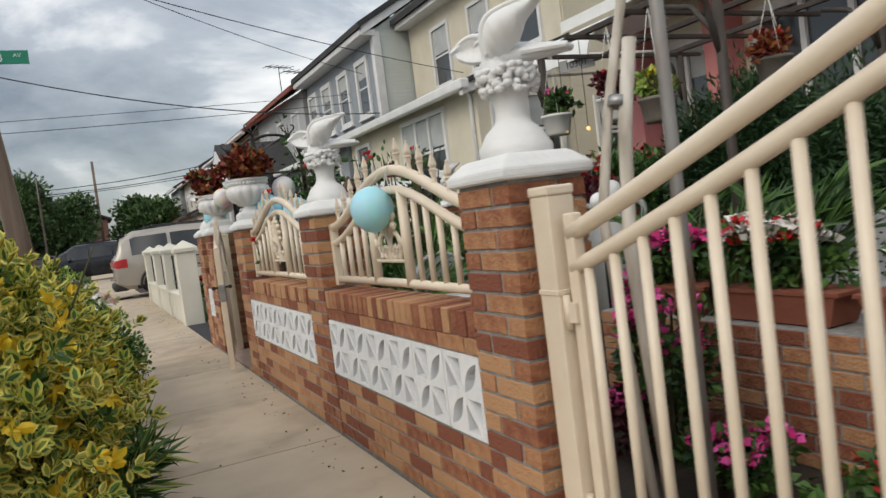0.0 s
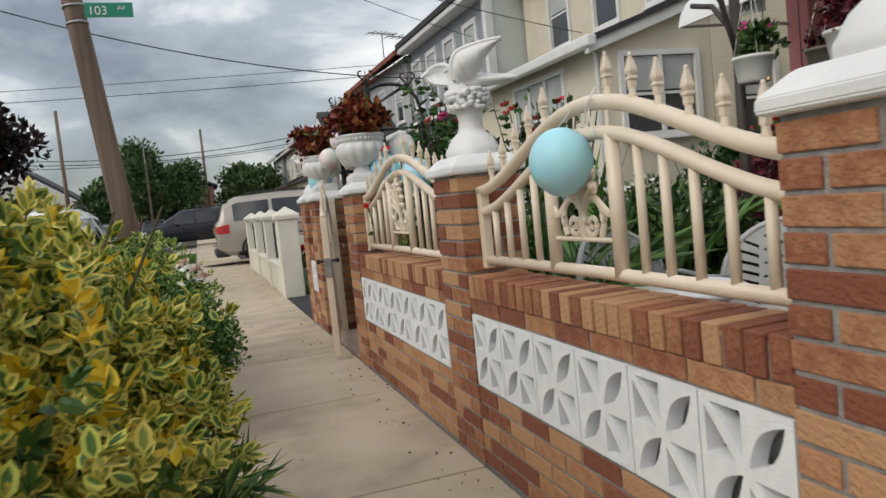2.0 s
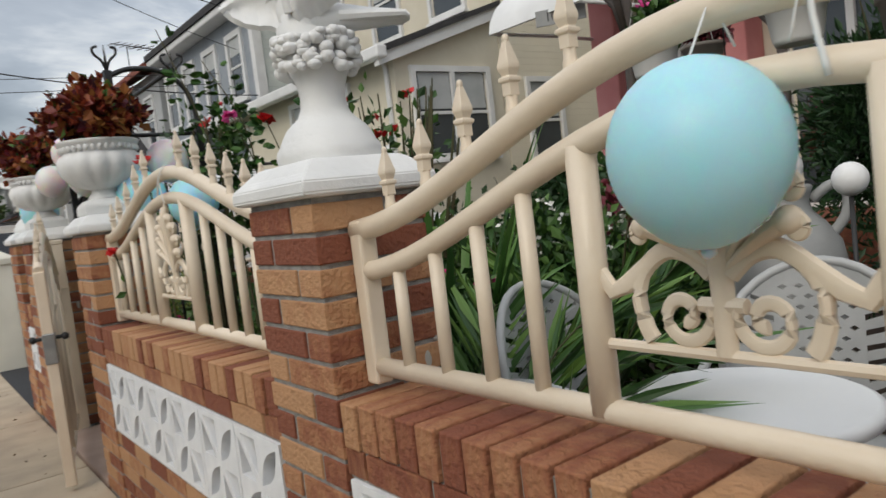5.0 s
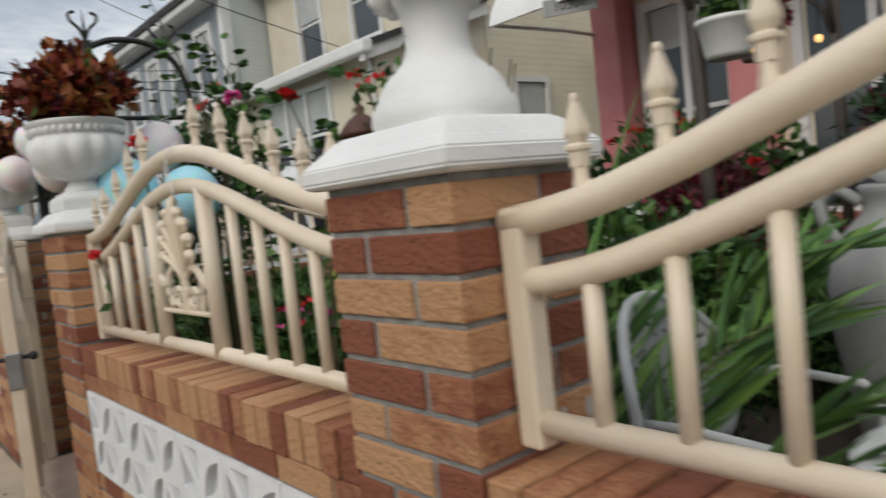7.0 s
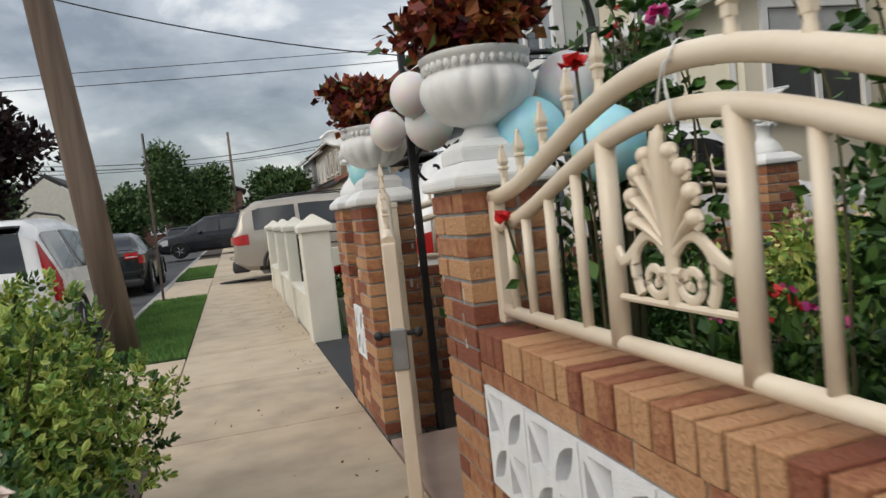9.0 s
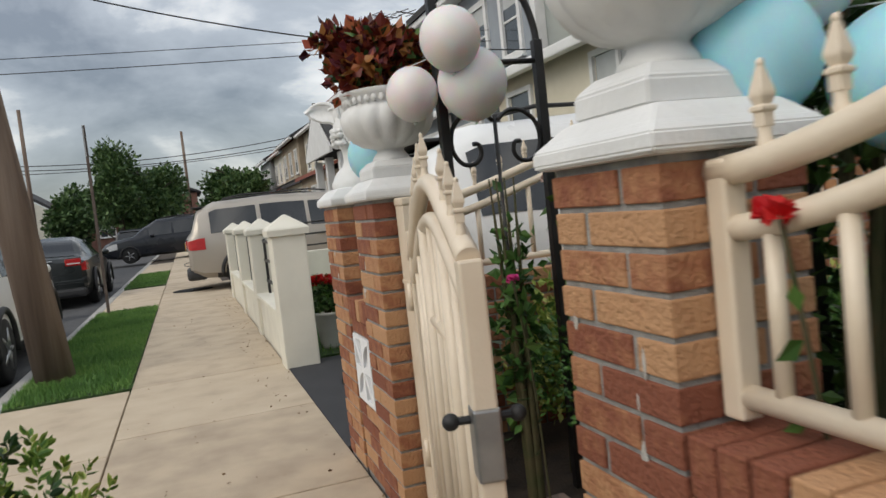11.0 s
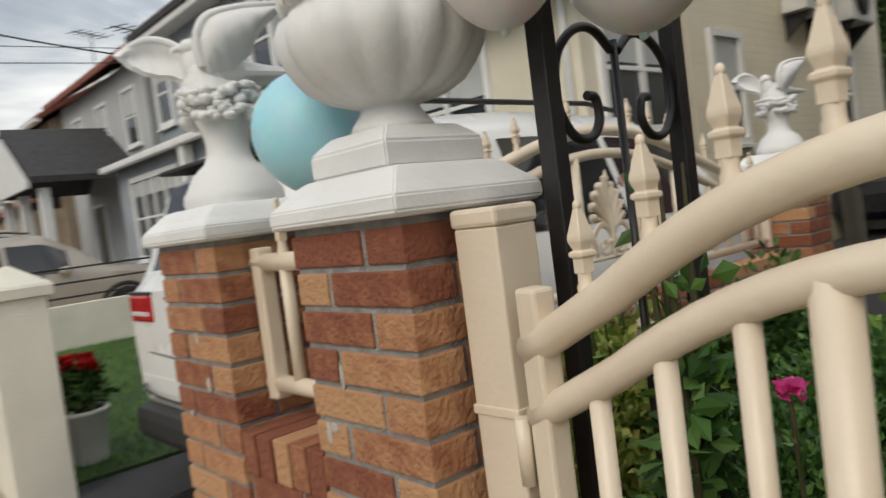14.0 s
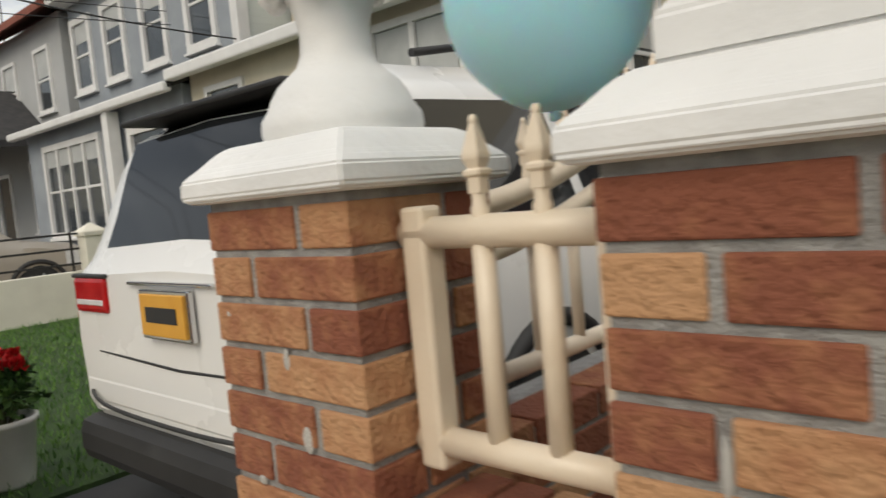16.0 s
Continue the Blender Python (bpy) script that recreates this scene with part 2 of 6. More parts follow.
while y < 60:
    part("slab", box(B(), -0.07, 1.135, y + 0.006, y + 1.494, -0.1, 0.0, 0.006), CONCRETE, pav)
    y += 1.5
for y0, y1 in ((8.1, 9.6), (9.61, 11.35), (18.0, 20.0), (20.01, 23.0), (29.0, 36.0)):
    part("slab", box(B(), -0.975, -0.082, y0, y1, -0.1, -0.003, 0.006), CONCRETE, pav)
solid("driveway", box(B(), 1.135, 14, 8.86, 11.3, -0.15, 0.004), DRIVE, "black sealed asphalt driveway between the brick fence and the lawn", "driveway", kind="structure")
solid("neighbour_driveway", box(B(), 1.135, 14, 18.1, 22.0, -0.15, 0.0), CONCRETE, "buff concrete driveway of the next house", "driveway", kind="structure")
solid("garden_bed", box(B(), 1.36, 7.5, -4, 8.6, -0.15, 0.0), SOIL, "dark garden soil behind the brick fence", "soil", kind="structure")


def lawn(name, x0, x1, y0, y1, n, label, h=0.055):
    g = solid(name, box(B(), x0, x1, y0, y1, -0.15, 0.012), TURF, label, "grass", kind="structure")
    rng = np.random.default_rng(n)
    p = np.stack([rng.uniform(x0, x1, n), rng.uniform(y0, y1, n), np.full(n, 0.01)], 1)
    a = rng.uniform(0, 6.283, n)
    d = np.stack([np.cos(a), np.sin(a), np.zeros(n)], 1)
    w = 0.004 + 0.004 * rng.random((n, 1))
    tip = p + np.stack([rng.normal(0, 0.018, n), rng.normal(0, 0.018, n), h * rng.uniform(0.5, 1.2, n)], 1)
    vs = np.concatenate([p - d * w, p + d * w, tip], 1).reshape(-1, 3)
    me = bpy.data.meshes.new(name + "_blades")
    me.from_pydata(vs.tolist(), [], np.arange(3 * n).reshape(-1, 3).tolist())
    me.materials.append(GRASS)
    tagged(new("grass", me), "short mown green grass", "grass", kind="stuff")


lawn("verge", -0.975, -0.08, 11.36, 17.9, 26000, "green grass verge between pavement and kerb")
lawn("far_verge", -0.975, -0.08, 23.1, 28.9, 7000, "green grass verge further along the kerb")
lawn("front_lawn", 1.42, 6.5, 11.35, 18.0, 22000, "green front lawn behind the ivory wall")
solid("planting_strip", box(B(), -0.975, -0.08, -4, 8.08, -0.15, 0.0), SOIL, "dark planting strip along the kerb", "soil", kind="structure")

# ---- brick fence ----
H, BL, BH = 0.0686, 0.213, 0.058
FRONT = 1.14
PIL = {"a": 1.848, "b": 3.925, "c": 6.10, "d": 7.825, "e": 8.49}
PW, PX = 0.325, 0.285


def brick_mesh(name, sx, sy, sz):
    bm = box(B(), -sx / 2, sx / 2, -sy / 2, sy / 2, -sz / 2, sz / 2, 0.0035)
    return finish(bm, name, BRICK, 60)


BR_Y, BR_X = brick_mesh("brick_along", 0.098, BL, BH), brick_mesh("brick_across", BL, 0.098, BH)
BR_SHORT = brick_mesh("brick_cut", PX - 0.109, 0.098, BH)
BR_ROW = brick_mesh("brick_on_edge", 0.205, 0.057, 0.095)
cap_profile = ((0.172, 0.0), (0.184, 0.003), (0.188, 0.010), (0.187, 0.034), (0.176, 0.046), (0.170, 0.050), (0.150, 0.070), (0.140, 0.078), (0.128, 0.083), (0.05, 0.084))


def square_turned(bm, profile, at):
    rings = [[bm.verts.new((at[0] + sx * r, at[1] + sy * r, at[2] + z)) for sx, sy in ((-1, -1), (1, -1), (1, 1), (-1, 1))] for r, z in profile]
    for u, v in zip(rings, rings[1:]):
        for j in range(4):
            bm.faces.new((u[j], u[(j + 1) % 4], v[(j + 1) % 4], v[j]))
    bm.faces.new(rings[0][::-1])
    bm.faces.new(rings[-1])
    return bm


def pillar(y0, x0=FRONT, courses=18, label="square orange and red brick gate pillar with grey mortar", real=True):
    p = thing("brick_pillar", label, "pillar", (x0, y0, 0), group="brick fence pillars")
    part("mortar_core", box(B(), 0.006, PX - 0.006, 0.006, PW - 0.006, -0.1, courses * H + 0.008), MORTAR, p, "grey mortar core and joints")
    for c in range(courses):
        z = c * H + BH / 2 + 0.006
        e, f = BL / 2, 0.049
        a = (PX - 0.109) / 2
        if c % 2:
            spots = ((f, PW - e, BR_Y), (a, f, BR_SHORT), (PX - f, e, BR_Y), (PX - a, PW - f, BR_SHORT))
        else:
            spots = ((f, e, BR_Y), (PX - a, f, BR_SHORT), (PX - f, PW - e, BR_Y), (a, PW - f, BR_SHORT))
        for x, y, me in spots:
            part("brick", me, BRICK, p, at=(x + random.uniform(-.0015, .0015), y + random.uniform(-.0015, .0015), z))
    cap = thing("pillar_cap", "white painted moulded concrete cap on a brick pillar", "pillar cap", (x0 + PX / 2, y0 + PW / 2, courses * H + 0.008), group="white pillar caps")
    cap_bm = square_turned(B(), cap_profile, (0, 0, 0))
    for v in cap_bm.verts:
        v.co.x -= math.copysign((PW - PX) / 2, v.co.x)
    bmesh.ops.bevel(cap_bm, geom=cap_bm.edges[:], offset=0.003, segments=2, affect="EDGES")
    part("moulding", cap_bm, PLASTER, cap)
    return p


for y in PIL.values():
    pillar(y)

# screen block, 0.30 m, with leaf and triangle holes
BS = 0.30


def lens(ax, ay, bx, by, w, n=8):
    a, b = Vector((ax, ay)), Vector((bx, by))
    d = b - a
    q = Vector((-d.y, d.x)).normalized()
    up = [a + d * (i / n) + q * w * math.sin(math.pi * i / n) for i in range(n)]
    dn = [b - d * (i / n) - q * w * math.sin(math.pi * i / n) for i in range(n)]
    return [tuple(v) for v in up + dn]


holes = [lens(0.160, 0.160, 0.274, 0.276, 0.029), lens(0.026, 0.024, 0.140, 0.140, 0.029),
         [(0.022, 0.266), (0.022, 0.160), (0.124, 0.160)], [(0.040, 0.280), (0.142, 0.280), (0.142, 0.178)],
         [(0.158, 0.122), (0.158, 0.020), (0.260, 0.020)], [(0.176, 0.140), (0.278, 0.140), (0.278, 0.034)]]
holes = [[(BS - a, b) for a, b in loop] for loop in holes]
block_bm = polyplate(B(), [(0.003, 0.003), (0.297, 0.003), (0.297, 0.297), (0.003, 0.297)], holes, 0.0, 0.05)
BLOCK = finish(block_bm, "screen_block", BLOCKWHITE, 30)


def garden_wall(y0, y1, panel, label):
    """A low wall: courses, a band of screen blocks, one course, a rowlock top."""
    w = thing("garden_wall", label, "wall", (FRONT + 0.008, y0, 0), group="low brick garden walls", kind="structure")
    L = y1 - y0
    pa, pb = panel[0] - y0, panel[1] - y0
    part("mortar_core", box(B(), 0.006, 0.2, 0, L, -0.1, 0.345), MORTAR, w)
    part("mortar_core", box(B(), 0.006, 0.2, 0, L, 0.655, 0.80), MORTAR, w)
    part("mortar_core", box(B(), 0.075, 0.2, 0, L, 0.345, 0.655), MORTAR, w)
    rows = [c * H + BH / 2 + 0.006 for c in range(5)] + [0.6915]
    for c, z in enumerate(rows):
        y = -(c % 2) * 0.11
        while y < L - 0.02:
            a, b = max(y, 0), min(y + BL, L)
            if b - a > 0.04:
                ob = part("brick", BR_Y, BRICK, w, at=(0.049 + random.uniform(-.002, .002), (a + b) / 2, z))
                ob.scale = (1, (b - a) / BL, 1)
            y += BL + 0.011
    n = round(L / 0.0665)
    for k in range(n):
        ob = part("brick", BR_ROW, BRICK, w, at=(0.0985 + random.uniform(-.003, .003), (k + 0.5) * L / n, 0.7715 + random.uniform(-.002, .002)))
        ob.rotation_euler.x = random.uniform(-.012, .012)
    m = max(1, round((pb - pa) / BS))
    band = thing("screen_panel", "white painted concrete screen blocks with leaf-shaped holes", "screen block", (FRONT + 0.003, panel[0], 0.352), group="white screen panels")
    for k in range(m):
        ob = part("screen_block", BLOCK, BLOCKWHITE, band, at=(0, k * (pb - pa) / m, 0))
        ob.scale = (1, (pb - pa) / m / BS, 1.02)
    for a, b in ((0, pa), (pb, L)):
        if b - a > 0.015:
            part("mortar_core", box(B(), 0.004, 0.075, a, b, 0.345, 0.655), MORTAR, w)
    return w


garden_wall(PIL["a"] + PW, PIL["b"], (2.178, 3.915), "low brick wall with screen blocks and an on-edge brick top")
garden_wall(PIL["b"] + PW, PIL["c"], (4.265, 6.085), "low brick wall with screen blocks and an on-edge brick top")
garden_wall(PIL["d"] + PW, PIL["e"], (8.17, 8.47), "short brick wall with one screen block between two pillars")

RX = 1.238


def bell(y, y0, y1):
    m, h = (y0 + y1) / 2, (y1 - y0) / 2
    return 0.5 + 0.5 * math.cos(math.pi * min(1, abs(y - m) / h))


def spear_mesh():
    bm = square_turned(B(), ((0.0125, 0.03), (0.0125, 0.05), (0.017, 0.052), (0.017, 0.058), (0.011, 0.060), (0.0165, 0.072), (0.0165, 0.078), (0.005, 0.116)), (0, 0, 0))
    bmesh.ops.bevel(bm, geom=bm.edges[:], offset=0.0012, segments=1, affect="EDGES")
    lathe(bm, ((0.0155, 0), (0.0155, 0.012), (0.0125, 0.018), (0.0125, 0.034)), sides=12)
    ball(bm, (0, 0, 0.117), 0.0078, 1.0, 10)
    bmesh.ops.scale(bm, vec=(0.76, 0.76, 1), verts=bm.verts[:])
    return finish(bm, "spear", CREAM)


SPEAR = spear_mesh()


def scroll(bm, cx, cz, r0, turns, start, sign, x, r=0.006):
    pts = []
    for i in range(26):
        f = i / 25
        q = start + sign * turns * 2 * math.pi * f
        k = r0 * (1 - 0.8 * f)
        pts.append((x, cx + k * math.cos(q), cz + k * math.sin(q)))
    return tube(bm, pts, r, 8, flat=1.6)


def palmette():
    """Cast ornament: scrolls below, a fan of leaves above, about 0.34 m wide."""
    bm = tube(B(), [(0, -0.2, 0), (0, 0.2, 0)], 0.008, 8)
    for s in (-1, 1):
        scroll(bm, s * 0.055, 0.047, 0.04, 1.3, math.pi / 2 + s * 1.2, s, 0)
        tube(bm, curve([(0, s * 0.012, 0.10), (0, s * 0.04, 0.125), (0, s * 0.075, 0.13), (0, s * 0.11, 0.105), (0, s * 0.122, 0.07), (0, s * 0.115, 0.03), (0, s * 0.105, 0.012)], 4), 0.0085, 8, flat=1.5)
        tube(bm, [(0, s * 0.105, 0.11), (0, s * 0.14, 0.085), (0, s * 0.165, 0.075), (0, s * 0.185, 0.10)], 0.009, 8, flat=1.5)
        for zb, ty, tz, w in ((0.125, 0.038, 0.282, 0.017), (0.12, 0.070, 0.250, 0.018), (0.112, 0.090, 0.207, 0.018), (0.105, 0.094, 0.163, 0.017)):
            mid = (-0.006, s * ty * 0.55, zb + (tz - zb) * 0.60)
            tube(bm, curve([(0, s * 0.008, zb), mid, (-0.012, s * ty, tz)], 5), 0.007, 10, w, flat=0.75)
            ball(bm, (-0.013, s * ty, tz), w * 1.02, 0.95, 12)
            scroll(bm, s * (ty + w * 0.45), tz - w * 0.55, w * 0.75, 0.9, math.pi / 2, -s, -0.014, 0.0045)
    tube(bm, curve([(0, 0, 0.0), (0, 0, 0.1), (-0.010, 0, 0.2), (-0.012, 0, 0.29), (-0.006, 0, 0.318)], 4), 0.014, 10, 0.019, flat=0.8)
    tube(bm, [(-0.006, 0, 0.305), (-0.002, 0, 0.345)], 0.014, 10, 0.002)
    tube(bm, [(0, -0.03, 0.062), (0, 0.03, 0.062)], 0.010, 8)
    bmesh.ops.recalc_face_normals(bm, faces=bm.faces[:])
    return finish(bm, "palmette", CREAM)


PALM = palmette()


def arched_rail(y0, y1, zb, low, high, gap, thick, thin, ornament, label, at=None, turn=0.0):
    """Railing between two pillars: bottom tube, two arched tubes, bars, spears, ornament."""
    r = thing("fence_rail", label, "railing", at or (RX, y0, 0), turn, group="cream arched railings")
    N = 28
    ys = [y0 + (y1 - y0) * i / N for i in range(N + 1)]
    f = [low + (high - low) * bell(y, y0 - 0.04, y1 + 0.04) for y in ys]
    part("bottom_rail", tube(B(), [(0, 0, zb), (0, (y1 - y0) / 2, zb + 0.006), (0, y1 - y0, zb)], 0.0195, 14), CREAM, r)
    part("middle_rail", tube(B(), [(0, y - y0, z) for y, z in zip(ys, f)], 0.0205, 14), CREAM, r)
    part("top_rail", tube(B(), [(0, y - y0, z + gap) for y, z in zip(ys, f)], 0.0232, 14), CREAM, r)
    zat = lambda y: low + (high - low) * bell(y, y0 - 0.04, y1 + 0.04)
    for y in (y0 + 0.02, y1 - 0.02):
        part("end_post", box(B(), -0.021, 0.021, y - y0 - 0.021, y - y0 + 0.021, zb - 0.035, zat(y) + gap + 0.02, 0.006), CREAM, r)
    for y in thick:
        part("post", tube(B(), [(0, y - y0, zb), (0, y - y0, zat(y))], 0.0225, 12), CREAM, r)
    for y in thin:
        part("bar", tube(B(), [(0, y - y0, zb), (0, y - y0, zat(y))], 0.0135, 10), CREAM, r)
    for y in list(thick) + list(thin):
        part("spear", SPEAR, CREAM, r, at=(0, y - y0, zat(y) + gap + 0.016))
    ob = part("palmette", PALM, CREAM, r, "cast palmette ornament with scrolls", at=(0, ornament - y0, zb + 0.105))
    ob.scale = (1, (thick[0] - thick[1]) / 0.4, 1)
    return r


arched_rail(2.125, 3.92, 0.875, 1.075, 1.302, 0.088, (3.285, 2.885), (3.41, 3.53, 3.655, 3.78, 2.765, 2.655, 2.54, 2.42, 2.30, 2.2), 3.085, "cream arched steel railing with spears on the brick wall")
arched_rail(4.255, 6.095, 0.868, 1.12, 1.325, 0.086, (5.41, 5.0), (5.555, 5.71, 5.865, 5.99, 4.845, 4.715, 4.595, 4.475, 4.365), 5.205, "cream arched steel railing with spears on the brick wall")

r = thing("fence_rail", "small square cream steel railing between two pillars", "railing", (RX, 8.155, 0), group="cream railings")
part("bottom_rail", tube(B(), [(0, 0, 0.905), (0, 0.33, 0.905)], 0.02, 14), CREAM, r)
part("top_rail", tube(B(), [(0, 0, 1.18), (0, 0.33, 1.18)], 0.021, 14), CREAM, r)
for y in (0.022, 0.305):
    part("end_post", box(B(), -0.02, 0.02, y - 0.02, y + 0.02, 0.87, 1.215, 0.006), CREAM, r)
for y in (0.115, 0.205):
    part("bar", tube(B(), [(0, y, 0.905), (0, y, 1.18)], 0.0145, 10), CREAM, r)
    part("spear", SPEAR, CREAM, r, at=(0, y, 1.195))


def square_post(at, h, w, name="gate_post"):
    p = thing(name, "square cream steel gate post with a cap", "gate post", at, group="cream gate posts")
    part("post", box(B(), -w, w, -w, w, 0, h - 0.03, 0.004), CREAM, p)
    part("post_cap", box(B(), -w - 0.004, w + 0.004, -w - 0.004, w + 0.004, h - 0.03, h, 0.007), CREAM, p)
    part("band", box(B(), -w - 0.003, w + 0.003, -w - 0.003, w + 0.003, h - 0.32, h - 0.305, 0.002), CREAM, p)
    return p


square_post((1.235, 1.768, 0), 1.21, 0.046)
square_post((1.266, 7.752, 0), 1.242, 0.045)

# drive gate, leaf shut in the fence line
g = thing("drive_gate", "tall cream steel gate leaf with rising rails and round bars", "gate", (RX, 1.69, 0.0), group="cream steel gates")
ys = [-(i / 20) * 1.45 for i in range(21)]
rise = lambda y: -0.345 * y + 0.035 * y * y
part("stile", box(B(), -0.02, 0.02, -0.03, 0.012, 0.05, 1.125, 0.006), CREAM, g)
part("stile", box(B(), -0.02, 0.02, -1.46, -1.42, 0.05, 1.66, 0.006), CREAM, g)
part("middle_rail", tube(B(), [(0, y, 0.965 + rise(y)) for y in ys], 0.023, 14), CREAM, g)
part("top_rail", tube(B(), [(0, y, 1.065 + rise(y)) for y in ys], 0.026, 14), CREAM, g)
part("bottom_rail", tube(B(), [(0, 0, 0.10), (0, -1.45, 0.10)], 0.022, 12), CREAM, g)
for k in range(12):
    y = -0.06 - k * 0.1155
    part("bar", tube(B(), [(0, y, 0.1), (0, y, 0.965 + rise(y))], 0.0145, 10), CREAM, g)
for z in (0.84, 0.25):
    hg = part("hinge", tube(B(), [(-0.03, 0.02, z - 0.05), (-0.03, 0.02, z + 0.05)], 0.011, 10), CREAM, g)
    part("plate", box(B(), -0.034, -0.022, -0.02, 0.045, z - 0.03, z + 0.03, 0.002), CREAM, hg)

# garden gate, ajar towards the pavement
g = thing("garden_gate", "cream arched steel garden gate standing ajar over the pavement", "gate", (1.235, 7.678, 0.0), -11.8, group="cream steel gates")
GW = 1.17


def zl(y):
    """Height of the gate's lower arch, steeper towards both stiles."""
    d = -y - 0.64
    k, turn_at = (0.695, 0.45) if d < 0 else (0.96, 0.25)
    d = abs(d)
    return 1.164 - (k * d * d if d < turn_at else k * turn_at * turn_at + (0.50 if k < 0.8 else 0.40) * (d - turn_at))


ys = [-GW * i / 26 for i in range(27)]
part("stile", box(B(), -0.02, 0.02, -0.045, 0.0, 0.05, 1.12, 0.006), CREAM, g)
part("stile", box(B(), -0.026, 0.026, -GW - 0.02, -GW + 0.032, 0.03, 1.09, 0.006), CREAM, g, "stile with the latch")
part("middle_rail", tube(B(), [(0, y, zl(y)) for y in ys], 0.0225, 14), CREAM, g)
part("top_rail", tube(B(), [(0, y, zl(y) + 0.098) for y in ys], 0.026, 14), CREAM, g)
part("bottom_rail", tube(B(), [(0, 0, 0.12), (0, -GW, 0.12)], 0.022, 12), CREAM, g)
part("lock_rail", tube(B(), [(0, -0.465, 0.865), (0, -0.845, 0.865)], 0.017, 12), CREAM, g)
for y, rr in ((-0.135, 0.0145), (-0.255, 0.0145), (-0.37, 0.0145), (-0.465, 0.023), (-0.60, 0.0145), (-0.72, 0.0145), (-0.845, 0.023), (-0.96, 0.0145), (-1.065, 0.0145)):
    part("bar", tube(B(), [(0, y, 0.12), (0, y, zl(y))], rr, 10), CREAM, g)
for y in (-0.135, -0.255, -0.37, -0.48, -0.60, -0.92, -1.01, -1.11):
    part("spear", SPEAR, CREAM, g, at=(0, y, zl(y) + 0.116))
for z in (0.88, 0.3):
    part("hinge", tube(B(), [(-0.024, 0.012, z - 0.05), (-0.024, 0.012, z + 0.05)], 0.012, 10), CREAM, g)
lock = part("latch", box(B(), -0.029, 0.029, -GW - 0.026, -GW + 0.036, 0.64, 0.79, 0.006), STEEL, g, "dull steel latch box")
for s in (-1, 1):
    part("knob", ball(tube(B(), [(s * 0.03, -GW + 0.01, 0.765), (s * 0.06, -GW + 0.01, 0.765)], 0.009, 8), (s * 0.07, -GW + 0.01, 0.765), 0.018), DARKPLASTIC, lock, "dark round knob")

# ---- statues, urns, balloons ----
def surf(bm, grid, thick):
    """A curved plate from a grid of points."""
    top = [[bm.verts.new(p) for p in row] for row in grid]
    fs = []
    for a, b in zip(top, top[1:]):
        for j in range(len(a) - 1):
            fs.append(bm.faces.new((a[j], a[j + 1], b[j + 1], b[j])))
            fs[-1].smooth = True
    bmesh.ops.recalc_face_normals(bm, faces=fs)
    bmesh.ops.solidify(bm, geom=fs, thickness=thick)
    for f in bm.faces:
        f.smooth = True
    return bm


def edge(pts, f):
    """A point at f along a smooth edge through (p, z) pairs."""
    x = f * (len(pts) - 1)
    j = min(int(x), len(pts) - 2)
    q = x - j
    p0, p1, p2, p3 = (Vector(pts[max(0, min(len(pts) - 1, j + d))]) for d in (-1, 0, 1, 2))
    return 0.5 * (2 * p1 + (p2 - p0) * q + (2 * p0 - 5 * p1 + 4 * p2 - p3) * q * q + (3 * p1 - p0 - 3 * p2 + p3) * q ** 3)


